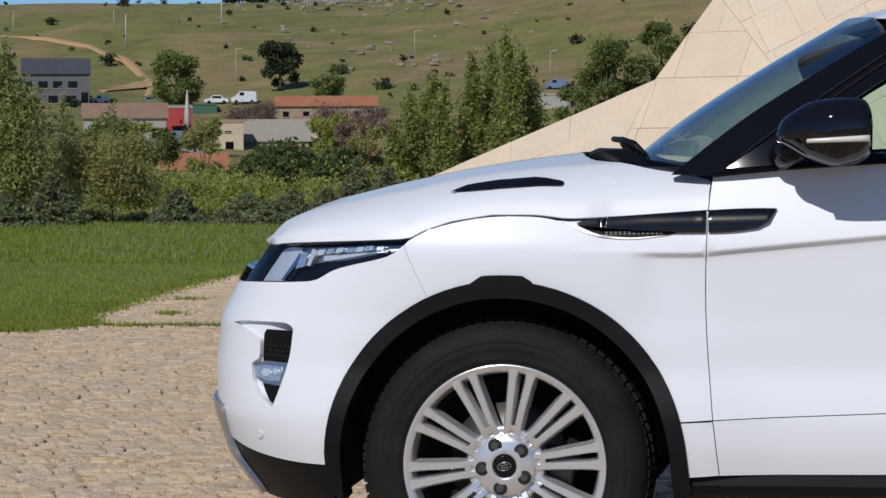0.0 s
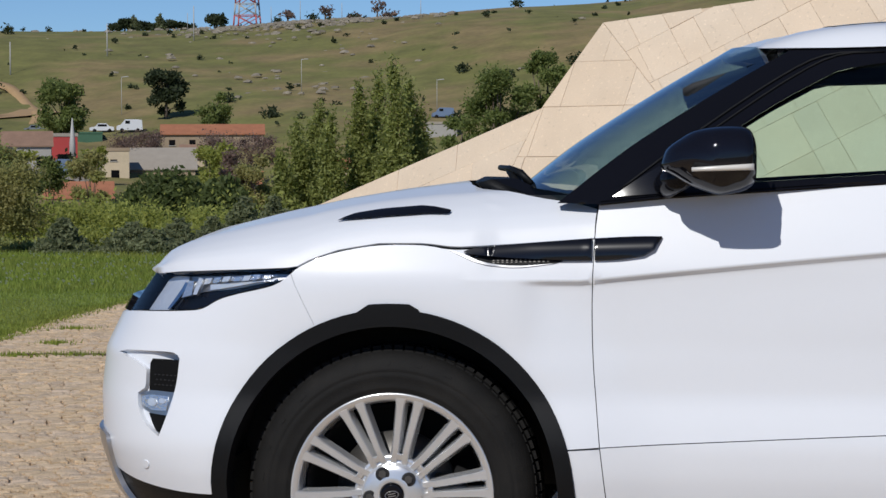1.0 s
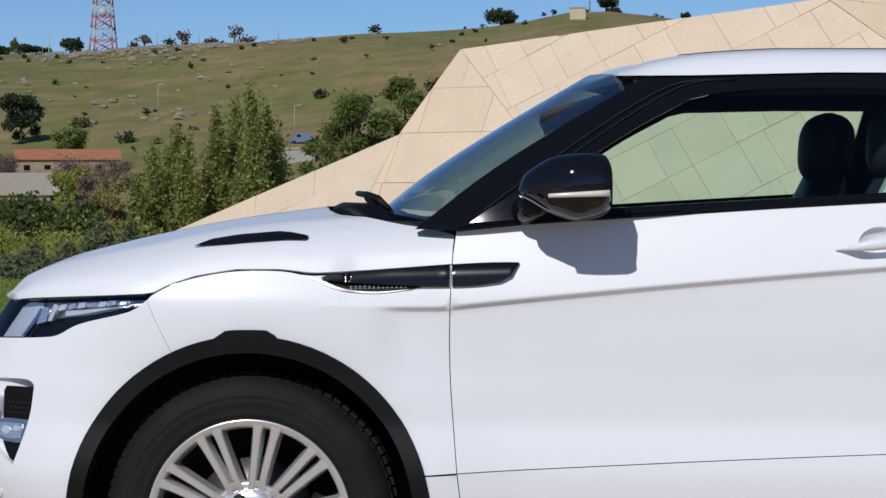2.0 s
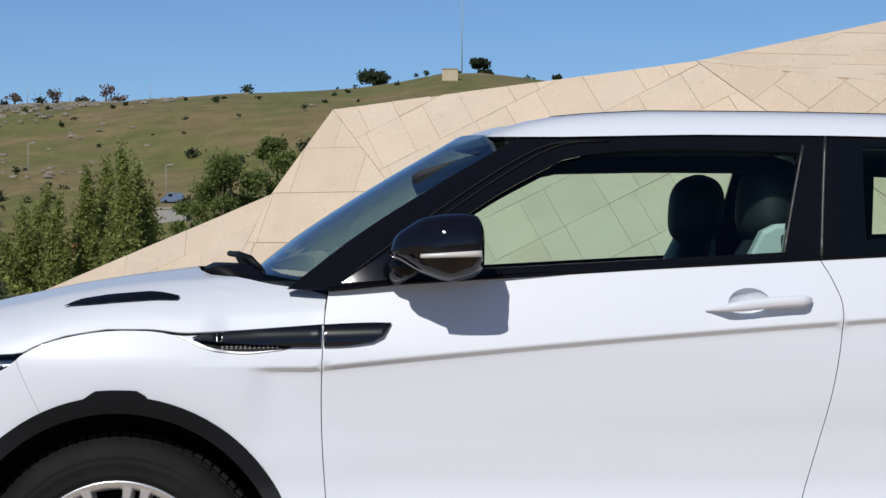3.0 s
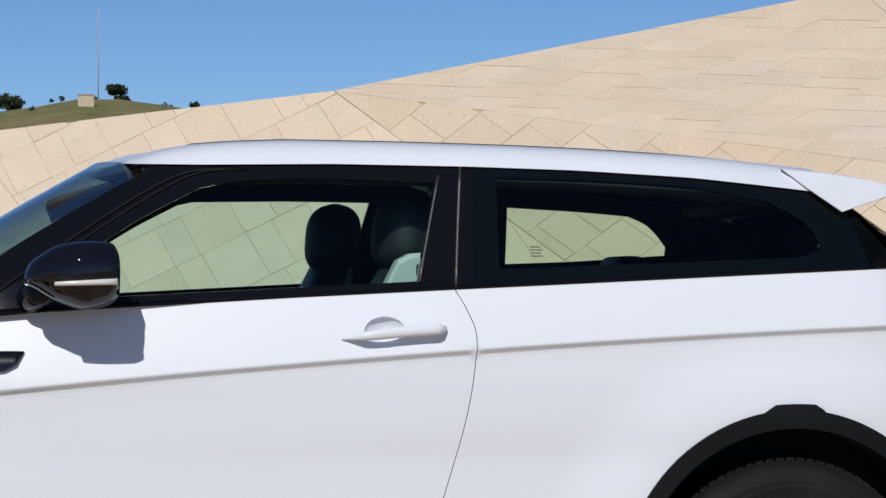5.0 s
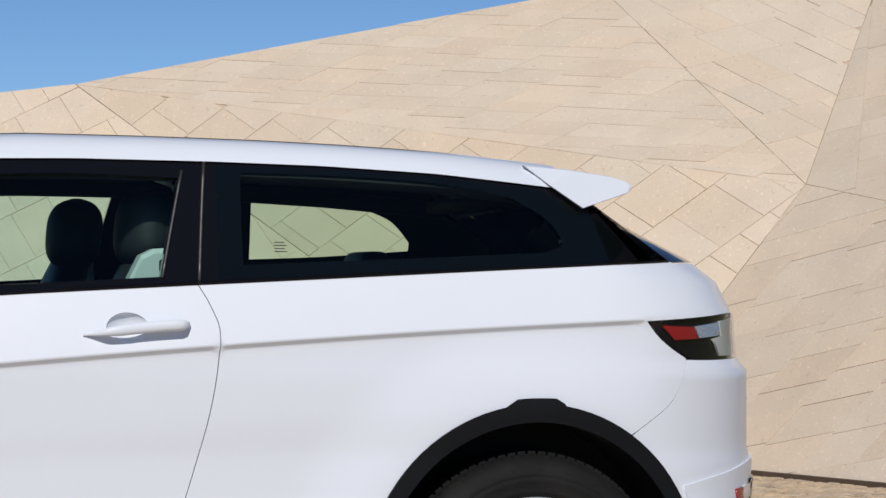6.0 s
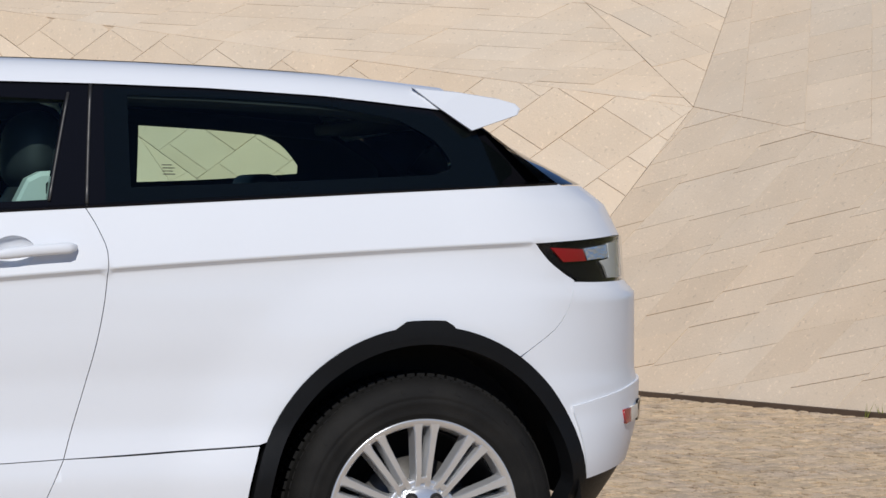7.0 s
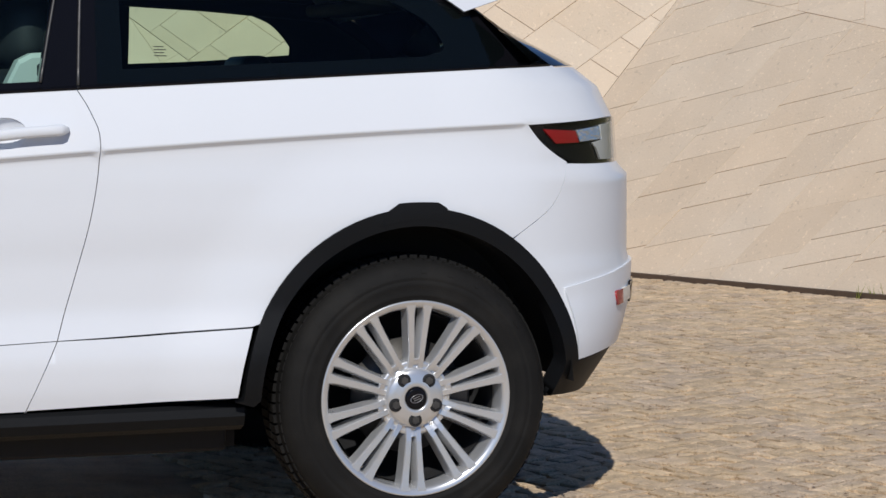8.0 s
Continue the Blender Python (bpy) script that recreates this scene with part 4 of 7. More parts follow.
# ---- lamps, mirrors, trim and cabin of the car ----
HEAD = outline([(-0.250, 0.938), (-0.300, 0.909), (-0.404, 0.884), (-0.453, 0.869), (-0.500, 0.845), (-0.556, 0.838), (-0.700, 0.830), (-0.748, 0.822)], [(-0.748, 0.822), (-0.715, 0.875), (-0.668, 0.927)],
               [(-0.668, 0.927), (-0.464, 0.939), (-0.245, 0.950)], [(-0.245, 0.950), (-0.250, 0.938)])
lamp = panel("headlight", HEAD, GLOSS, lift=-0.040, depth=-0.036, step=0.02, label="clear headlight with a dark lower edge")
panel("lamp_bowl", outline([(-0.640, 0.846), (-0.600, 0.872), (-0.530, 0.890), (-0.405, 0.900), (-0.310, 0.918), (-0.262, 0.942)], [(-0.262, 0.942), (-0.35, 0.940), (-0.46, 0.934), (-0.600, 0.928)], [(-0.600, 0.928), (-0.640, 0.846)]), SATIN, lamp, lift=-0.036, depth=0.004, mirror=False)
panel("reflector", outline([(-0.712, 0.838), (-0.622, 0.841)], [(-0.622, 0.841), (-0.580, 0.895), (-0.572, 0.928)], [(-0.572, 0.928), (-0.630, 0.926), (-0.670, 0.893), (-0.712, 0.838)]), REFLECTOR, lamp, lift=-0.030, depth=0.01, mirror=False)
panel("lamp_blade", outline([(-0.630, 0.842), (-0.618, 0.844), (-0.566, 0.905), (-0.576, 0.910)], [(-0.576, 0.910), (-0.630, 0.842)]), CHROME, lamp, lift=-0.022, depth=0.01, mirror=False)
panel("lamp_blade", outline([(-0.585, 0.872), (-0.552, 0.880), (-0.548, 0.912), (-0.566, 0.914)], [(-0.566, 0.914), (-0.585, 0.872)]), LAMP, lamp, lift=-0.022, depth=0.01, mirror=False)
panel("lamp_blade", outline([(-0.545, 0.880), (-0.533, 0.880), (-0.516, 0.922), (-0.528, 0.924)], [(-0.528, 0.924), (-0.545, 0.880)]), REFLECTOR, lamp, lift=-0.018, depth=0.01, mirror=False)
panel("light_strip", outline([(-0.500, 0.894), (-0.405, 0.904), (-0.310, 0.922)], [(-0.310, 0.922), (-0.30, 0.928), (-0.40, 0.912), (-0.500, 0.904)], [(-0.500, 0.904), (-0.500, 0.894)]), REFLECTOR, lamp, lift=-0.028, depth=0.01, mirror=False)
panel("light_strip", outline([(-0.440, 0.918), (-0.360, 0.926), (-0.290, 0.938)], [(-0.290, 0.938), (-0.36, 0.938), (-0.44, 0.932)], [(-0.44, 0.932), (-0.440, 0.918)]), LAMP, lamp, lift=-0.028, depth=0.01, mirror=False)
for k in range(7):
    fx, fz = -0.520 + 0.030 * k, 0.904 + 0.0036 * k
    panel("lamp_fin", np.array([(fx, fz), (fx + 0.020, fz + 0.003), (fx + 0.027, fz + 0.022 - 0.0015 * k), (fx + 0.006, fz + 0.020 - 0.0015 * k)]), LAMP if k % 2 else REFLECTOR, lamp, lift=-0.026 + 0.003 * (k % 3), depth=0.008, step=0.012, mirror=False)
panel("lens", HEAD, CLEAR_LENS, lift=-0.002, depth=0.0, step=0.03)

panel("grille", outline([(-0.95, 0.858), (-0.762, 0.856)], [(-0.762, 0.856), (-0.778, 0.822)], [(-0.778, 0.822), (-0.95, 0.80)]), GLOSS, lift=0.002, depth=0.03, join=True, label="black grille across the nose")


# fog lamp pockets
def hollow(q):
    """The pocket runs deeper towards the wheel."""
    k = np.clip((q[:, 0] + 0.70) / 0.12, 0, 1)
    return -0.0135 - 0.022 * k * k * (3 - 2 * k)


SCOOP = outline([(-0.556, 0.716), (-0.566, 0.64), (-0.592, 0.560), (-0.616, 0.502)], [(-0.616, 0.502), (-0.663, 0.530), (-0.688, 0.568), (-0.695, 0.618), (-0.672, 0.632), (-0.668, 0.676)], [(-0.668, 0.676), (-0.702, 0.694), (-0.770, 0.716)], [(-0.770, 0.716), (-0.735, 0.729), (-0.660, 0.732), (-0.578, 0.731), (-0.556, 0.716)], step=0.012)
panel("fog_pocket", SCOOP, WHITE, lift=hollow, depth=0.0, step=0.02)
fog_mesh = panel("fog_grille", outline([(-0.655, 0.707), (-0.560, 0.707)], [(-0.560, 0.707), (-0.566, 0.618)], [(-0.566, 0.618), (-0.665, 0.618)], [(-0.665, 0.618), (-0.663, 0.695), (-0.655, 0.707)]), MESH_BLACK, lift=-0.012, depth=0.010, step=0.02)
for r in range(3):
    for c in range(6):
        hx, hz = -0.645 + 0.0125 * c + 0.006 * (r % 2), 0.640 + 0.013 * r
        panel("mesh_bar", np.array([(hx - 0.003, hz - 0.0015), (hx + 0.003, hz - 0.0015), (hx + 0.003, hz + 0.0015), (hx - 0.003, hz + 0.0015)]), DARK, fog_mesh, lift=-0.010, depth=0.002, step=0.01, mirror=False)
panel("fog_grille", outline([(-0.664, 0.566), (-0.588, 0.566)], [(-0.588, 0.566), (-0.612, 0.512)], [(-0.612, 0.512), (-0.640, 0.522), (-0.664, 0.566)]), MESH_BLACK, lift=-0.012, depth=0.006, step=0.02)
fog = panel("fog_lamp", outline([(-0.690, 0.612), (-0.660, 0.624), (-0.576, 0.623)], [(-0.576, 0.623), (-0.580, 0.60), (-0.592, 0.564)], [(-0.592, 0.564), (-0.650, 0.566), (-0.688, 0.580)], [(-0.688, 0.580), (-0.690, 0.612)]),
            SATIN, lift=-0.010, depth=0.010, step=0.012, label="clear fog lamp in a white pocket")
panel("fog_bowl", outline([(-0.685, 0.608), (-0.655, 0.614), (-0.600, 0.613)], [(-0.600, 0.613), (-0.604, 0.576)], [(-0.604, 0.576), (-0.650, 0.574), (-0.683, 0.586)], [(-0.683, 0.586), (-0.685, 0.608)]), LAMP, fog, lift=-0.007, depth=0.004, step=0.012, mirror=False)
panel("fog_ring", np.array([(-0.648 + 0.014 * math.cos(a), 0.595 + 0.011 * math.sin(a)) for a in np.linspace(0, 2 * math.pi, 20)[:-1]]), REFLECTOR, fog, lift=-0.004, depth=0.006, step=0.012, mirror=False)
panel("fog_bulb", np.array([(-0.616 + 0.010 * math.cos(a), 0.600 + 0.007 * math.sin(a)) for a in np.linspace(0, 2 * math.pi, 16)[:-1]]), REFLECTOR, fog, lift=-0.004, depth=0.006, step=0.012, mirror=False)
panel("fog_lens", outline([(-0.690, 0.612), (-0.660, 0.624), (-0.576, 0.623)], [(-0.576, 0.623), (-0.580, 0.60), (-0.592, 0.564)], [(-0.592, 0.564), (-0.650, 0.566), (-0.688, 0.580)], [(-0.688, 0.580), (-0.690, 0.612)]),
      CLEAR_LENS, fog, lift=0.001, depth=0.0, step=0.012, mirror=False)
panel("sensor", np.array([(-0.665 + 0.011 * math.cos(a), 0.430 + 0.011 * math.sin(a)) for a in np.linspace(0, 2 * math.pi, 20)[:-1]]), WHITE, lift=0.0025, depth=0.006, step=0.01)

def blade(q):
    """Rounds the vent blades off along their upper and lower edges."""
    mid = 0.986 + 0.024 * (q[:, 0] - 0.21)
    return 0.004 + 0.013 * np.sqrt(np.clip(1 - ((q[:, 1] - mid) / 0.031) ** 2, 0, 1))


# side vents, split by the door's shut line
panel("side_vent", outline([(0.187, 0.986), (0.215, 0.9945), (0.36, 1.0075), (0.5105, 1.020)], [(0.5105, 1.020), (0.509, 0.995), (0.5095, 0.966)], [(0.5095, 0.966), (0.428, 0.966), (0.330, 0.969), (0.265, 0.972), (0.205, 0.979)], [(0.205, 0.979), (0.187, 0.986)]),
      VENT_BLACK, lift=blade, depth=0.014, step=0.006, label="gloss black side vent blade")
panel("side_vent", outline([(0.5185, 1.020), (0.620, 1.026), (0.687, 1.025)], [(0.687, 1.025), (0.667, 0.993), (0.640, 0.978)], [(0.640, 0.978), (0.580, 0.969), (0.5180, 0.966)], [(0.5180, 0.966), (0.5185, 1.020)]), VENT_BLACK, lift=blade, depth=0.014, step=0.006)
vent_strip = panel("vent_mesh", outline([(0.196, 0.979), (0.265, 0.972), (0.330, 0.969), (0.440, 0.966)], [(0.440, 0.966), (0.415, 0.9595), (0.330, 0.9535), (0.272, 0.9565), (0.225, 0.9665), (0.196, 0.979)]), PLASTIC, lift=0.003, depth=0.004, step=0.01)
# white pocket floor under the blade, its shade put in as satin grey
panel("vent_rim", outline([(0.150, 0.993), (0.196, 0.979), (0.225, 0.9665), (0.272, 0.9565), (0.330, 0.9535), (0.415, 0.9595)], [(0.415, 0.9595), (0.330, 0.9498), (0.268, 0.9525), (0.215, 0.9635), (0.150, 0.993)]), SATIN, vent_strip, "edge of the white vent pocket, its shade given as grey", lift=0.0035, depth=0.004, step=0.01, mirror=False)
for k in range(26):
    cx, cz = 0.262 + 0.0115 * (k % 13), 0.9605 + 0.0003 * (k % 13) + 0.0048 * (k // 13)
    panel("mesh_stud", np.array([(cx - 0.0026, cz - 0.0011), (cx + 0.0026, cz - 0.0011), (cx + 0.0026, cz + 0.0011), (cx - 0.0026, cz + 0.0011)]), STEEL, vent_strip, lift=0.006, depth=0.002, step=0.01, mirror=False)

# bonnet vents
for far in (False, True):
    rows = []
    for u in np.linspace(0.468, 0.722, 20):
        k = (u - 0.468) / 0.254
        half = 0.5 * min(1.0, k / 0.28, (1 - k) / 0.10 + 0.10)
        q0, q1 = 0.088 - 0.022 * half * 2 * (1 - 0.2 * k), 0.088 + 0.030 * half * 2
        row = []
        for w in np.linspace(q0, q1, 5):
            x, y, z = hood_point(u, w ** (1 / 2.2))
            row.append((x, (2 * HALF - y - 0.004) if far else y - 0.004, z + 0.005))
        rows.append(row)
    part("bonnet_vent", loft(rows), GLOSS, car, "black bonnet vent")

# cowl and wipers
rows = []
for y in np.linspace(0.34, 2 * HALF - 0.34, 14):
    c = 1 - abs(y - HALF) / 0.61
    rows.append([(0.185 - 0.06 * c, y, 1.160 + 0.006 * c), (0.23 - 0.08 * c, y, 1.172 + 0.006 * c), (0.34 - 0.13 * c, y, 1.125 + 0.01 * c), (0.30 - 0.13 * c, y, 1.10)])
part("cowl", loft(rows, closed=True, caps=True), PLASTIC, car)
part("cowl_end", loft([[(0.178, 0.44, 1.163), (0.178, 0.46, 1.158)], [(0.225, 0.40, 1.172), (0.205, 0.42, 1.140)], [(0.290, 0.38, 1.174), (0.236, 0.38, 1.124)], [(0.345, 0.33, 1.150), (0.320, 0.33, 1.108)], [(0.420, 0.27, 1.135), (0.430, 0.25, 1.096)], [(0.520, 0.13, 1.112), (0.520, 0.10, 1.100)]]), GLOSS, car, "black corner of the scuttle")
part("wiper_arm", tube([(0.300, 0.40, 1.105), (0.292, 0.40, 1.150), (0.280, 0.42, 1.182), (0.262, 0.50, 1.194), (0.235, 0.80, 1.198), (0.21, 1.1, 1.205)], [0.026, 0.020, 0.013, 0.010, 0.008, 0.006]), PLASTIC, car)
part("wiper_blade", tube([(0.330, 0.37, 1.160), (0.300, 0.39, 1.190), (0.272, 0.44, 1.199), (0.215, 0.75, 1.203), (0.19, 1.05, 1.205)], [0.010, 0.010, 0.009, 0.008, 0.006]), PLASTIC, car)

# door handle in its dish
for far in (False, True):
    fy = (lambda y: 2 * HALF - y) if far else (lambda y: y)
    rows = []
    for r in np.linspace(1.0, 0.05, 8):
        ring = []
        for a in np.linspace(0, 2 * math.pi, 29)[:-1]:
            x, z = 1.590 + 0.054 * r * math.cos(a), 1.0765 + 0.040 * r * math.sin(a)
            y = float(side_point(s_of(np.array(x), np.array(z)), z)[1])
            ring.append((x, fy(y + 0.003 + 0.030 * (1 - r * r)), z))
        rows.append(ring)
    part("handle_dish", loft(rows, closed=True), WHITE, car)
    rows = []
    for k in np.linspace(0, 1, 22):
        x = 1.478 + 0.268 * k
        z = 1.056 + 0.0265 * k - 0.004 * (2 * k - 1) ** 2
        h = max(0.003, 0.0145 * min(1, k / 0.34) ** 0.7 * min(1, (1.02 - k) / 0.10) ** 0.5)
        y = float(side_point(s_of(np.array(x), np.array(z)), z)[1])
        out = 0.028 * min(1, k / 0.20, (1.02 - k) / 0.08)
        rows.append([(x, fy(y - out + 0.012 * math.cos(a) * min(1, h / 0.012)), z + 0.007 + h * math.copysign(abs(math.sin(a)) ** 0.75, math.sin(a))) for a in np.linspace(0, 2 * math.pi, 17)[:-1]])
    part("door_handle", loft(rows, closed=True, caps=True), WHITE, car, "white pull handle")

# outside mirrors
MIRROR = outline([(0.684, 1.205), (0.700, 1.245), (0.735, 1.273), (0.772, 1.292), (0.830, 1.301), (0.888, 1.300), (0.909, 1.284), (0.918, 1.252), (0.919, 1.204), (0.916, 1.166), (0.896, 1.147), (0.866, 1.138), (0.825, 1.134), (0.765, 1.154), (0.715, 1.182), (0.690, 1.195), (0.684, 1.205)], step=0.010)


def door_mirror(far):
    fy = (lambda y: 2 * HALF - y) if far else (lambda y: y)
    rows = []
    # how far out; where the leading edge, the trailing edge, the underside and the top stand
    for y, x0, x1, z0, z1 in ((-0.192, 0.812, 0.895, 1.198, 1.238), (-0.190, 0.790, 0.903, 1.192, 1.252), (-0.182, 0.765, 0.911, 1.182, 1.272), (-0.166, 0.738, 0.916, 1.166, 1.288), (-0.148, 0.715, 0.918, 1.150, 1.296),
                              (-0.125, 0.694, 0.919, 1.137, 1.301), (-0.100, 0.684, 0.919, 1.134, 1.302), (-0.065, 0.686, 0.917, 1.136, 1.298), (-0.038, 0.696, 0.912, 1.142, 1.288)):
        rows.append([(x0 + (p[0] - 0.684) * (x1 - x0) / 0.235, fy(y), z0 + (p[1] - 1.134) * (z1 - z0) / 0.168) for p in MIRROR])
    shell = part("door_mirror", loft(rows, closed=True, caps=True), MIRROR_BLACK, car, "gloss black door mirror with a clear indicator strip")
    rows = []
    for k in np.linspace(0, 1, 14):
        x = 0.762 + 0.150 * k
        y = -0.1935 + 0.012 * max(0, (k - 0.8) / 0.2) ** 2 + 0.010 * (1 - k) ** 4
        h = 0.0050 + 0.0028 * k
        z = 1.196 + 0.006 * k
        rows.append([(x, fy(y - 0.004), z + h), (x, fy(y - 0.007), z), (x, fy(y - 0.004), z - h), (x, fy(y + 0.02), z - h), (x, fy(y + 0.02), z + h)])
    part("indicator", loft(rows, closed=True, caps=True), AMBER, shell, "clear indicator strip")
    rows = [[(0.9185, fy(y), z) for y, z in ((-0.150, 1.165), (-0.155, 1.22), (-0.150, 1.28))], [(0.9205, fy(y), z) for y, z in ((-0.06, 1.16), (-0.05, 1.22), (-0.06, 1.285))]]
    part("mirror_glass", loft(rows), CHROME, shell)
    part("mirror_foot", tube([(0.785, fy(-0.060), 1.190), (0.740, fy(-0.022), 1.182), (0.708, fy(0.025), 1.166), (0.696, fy(0.070), 1.156), (0.690, fy(0.110), 1.150)], [0.024, 0.034, 0.036, 0.034, 0.030], 18), GLOSS, shell)


def sail(q):
    """Swells the little corner panel in front of the door glass."""
    return 0.004 + 0.030 * np.clip(q[:, 1] - 1.125, 0, 0.08) * np.clip(0.72 - q[:, 0], 0, 0.2) / 0.08 * 4


panel("sail_panel", outline([(0.560, 1.128), (0.625, 1.132), (0.715, 1.138)], [(0.715, 1.138), (0.708, 1.180), (0.690, 1.212)], [(0.690, 1.212), (0.62, 1.170), (0.560, 1.128)]), VENT_BLACK, wrap=green_point, to_s=False, lift=sail, depth=0.006, step=0.012, label="gloss black corner panel behind the mirror")
door_mirror(False)
door_mirror(True)

# bright edges round the glass and a satin edge on the pillar
for a0, b0, rad in (((1.686, 1.203), (1.757, 1.485), 0.0042), ((1.781, 1.196), (1.817, 1.509), 0.0050)):
    pts = [green_point(a0[0] + (b0[0] - a0[0]) * k, a0[1] + (b0[1] - a0[1]) * k, 0.004) for k in np.linspace(0, 1, 8)]
    part("pillar_edge", tube([tuple(p) for p in pts], rad, 6), STEEL, car)
panel("quarter_pane", outline([(1.830, 1.200), (2.3, 1.222), (2.95, 1.256)], [(2.95, 1.256), (3.0, 1.30), (2.90, 1.385), (2.76, 1.444)], [(2.76, 1.444), (2.44, 1.478), (2.13, 1.495), (1.850, 1.500)], [(1.850, 1.500), (1.830, 1.200)]),
      PRIVACY, wrap=green_point, to_s=False, lift=0.004, depth=0.0, step=0.05, label="dark tinted outer glass of the rear quarter")
for r in range(4):
    panel("glass_mark", np.array([(1.985, 1.272 + 0.008 * r), (2.018 - 0.006 * (r % 2), 1.272 + 0.008 * r), (2.018 - 0.006 * (r % 2), 1.2745 + 0.008 * r), (1.985, 1.2745 + 0.008 * r)]), DARK, wrap=green_point, to_s=False, lift=0.007, depth=0.0, step=0.05, mirror=False)

# seals along the belt and the front pillar
for far in (False, True):
    rows = []
    for x in np.linspace(0.53, 3.09, 60):
        z = float(np.interp(x, [q[0] for q in BELT + BELT_R[1:]], [q[1] for q in BELT + BELT_R[1:]]))
        a = side_point(s_of(np.array(x), np.array(z - 0.004)), z - 0.004)
        b = green_point(x, z + 0.006)
        pts = [(x, float(a[1]) - 0.001, z - 0.003), (x, float(a[1]) - 0.003, z + 0.002), (x, float(b[1]) - 0.003, z + 0.008), (x, float(max(a[1], b[1])) + 0.06, z + 0.004), (x, float(max(a[1], b[1])) + 0.06, z - 0.012)]
        rows.append([(q[0], 2 * HALF - q[1] if far else q[1], q[2]) for q in pts])
    part("belt_seal", loft(rows, closed=True, caps=True), GLOSS, car, smooth=False)
    for dx, rad in ((0.0, 0.0035), (0.032, 0.003)):
        pts = []
        for x, z in spline([(0.585 + dx, 1.150), (0.78 + dx, 1.296), (0.98 + dx, 1.430), (1.10 + dx, 1.488), (1.22 + dx, 1.497)], 0.04):
            q = green_point(x, z, 0.002)
            pts.append((q[0], 2 * HALF - q[1] if far else q[1], q[2]))
        part("pillar_seal", tube(pts, rad, 6), PLASTIC, car)

# tail: lamps, gate, rear screen, spoiler
TAIL = outline([(2.979, 1.090), (3.13, 1.100), (3.262, 1.110), (3.350, 1.109)], [(3.350, 1.109), (3.372, 1.05), (3.372, 0.988)], [(3.372, 0.988), (3.25, 0.985), (3.135, 0.987)], [(3.135, 0.987), (3.078, 1.011), (3.024, 1.045), (2.979, 1.090)])
tail = panel("tail_lamp", TAIL, GLOSS, lift=-0.012, depth=0.02, step=0.014, label="dark tail lamp with red and clear panes")
panel("red_pane", outline([(3.028, 1.081), (3.138, 1.076)], [(3.138, 1.076), (3.151, 1.044)], [(3.151, 1.044), (3.068, 1.042)], [(3.068, 1.042), (3.028, 1.081)]), RED_LENS, tail, lift=-0.005, depth=0.006, step=0.014, mirror=False)
panel("clear_pane", outline([(3.142, 1.078), (3.240, 1.088)], [(3.240, 1.088), (3.248, 1.052)], [(3.248, 1.052), (3.155, 1.046)], [(3.155, 1.046), (3.142, 1.078)]), LAMP, tail, lift=-0.005, depth=0.006, step=0.014, mirror=False)
panel("clear_pane", outline([(3.244, 1.090), (3.346, 1.102)], [(3.346, 1.102), (3.366, 1.05), (3.368, 0.994)], [(3.368, 0.994), (3.240, 0.996)], [(3.240, 0.996), (3.220, 1.030), (3.206, 1.041), (3.250, 1.049)], [(3.250, 1.049), (3.244, 1.090)]), AMBER, tail, lift=-0.004, depth=0.006, step=0.014, mirror=False)
panel("lamp_cover", TAIL, CLEAR_LENS, tail, lift=0.001, depth=0.0, step=0.03, mirror=False)
panel("tailgate", outline([(3.105, 1.250), (3.195, 1.199), (3.250, 1.145), (3.266, 1.114)], [(3.266, 1.114), (3.354, 1.113)], [(3.354, 1.113), (3.376, 1.05), (3.376, 0.99)], [(3.376, 0.99), (3.45, 0.99), (3.60, 0.99)], [(3.60, 1.25), (3.20, 1.252), (3.105, 1.250)]), WHITE, lift=-0.003, join=True, label="white tailgate")
panel("rear_reflector", outline([(3.277, 0.628), (3.312, 0.632)], [(3.312, 0.632), (3.314, 0.594)], [(3.314, 0.594), (3.284, 0.590)], [(3.284, 0.590), (3.277, 0.628)]), RED_LENS, lift=0.013, depth=0.01, step=0.012)
panel("clear_reflector", outline([(3.3125, 0.632), (3.358, 0.638)], [(3.358, 0.638), (3.360, 0.600)], [(3.360, 0.600), (3.3145, 0.594)], [(3.3145, 0.594), (3.3125, 0.632)]), AMBER, lift=0.013, depth=0.01, step=0.012)
panel("reflector_frame", outline([(3.359, 0.645), (3.400, 0.650)], [(3.400, 0.650), (3.402, 0.592)], [(3.402, 0.592), (3.361, 0.590)], [(3.361, 0.590), (3.359, 0.645)]), GLOSS, lift=0.013, depth=0.01, step=0.012)
rows = []
for k in np.linspace(0, 1, 8):
    s0 = float(s_of(np.array(3.095), np.array(1.254)))
    row = []
    for q in np.linspace(0, 1, 12):
        p = side_point(s0 + (S_MAX - s0) * q, 1.254)
        t0 = np.array((2.90 + 0.05 * q, float(green_point(2.90, 1.41)[1]) * (1 - q) + HALF * q, 1.425 + 0.02 * q))
        row.append(tuple(p * (1 - k) + t0 * k))
    rows.append(row + [(a, 2 * HALF - b, c) for a, b, c in row[-2::-1]])
part("rear_screen", loft(rows), GLOSS, car, "black rear screen")
SPOIL = [(2.714, 1.517), (2.85, 1.508), (2.981, 1.492), (3.030, 1.480), (3.044, 1.466), (3.031, 1.447), (2.873, 1.399), (2.782, 1.461)]
rows = []
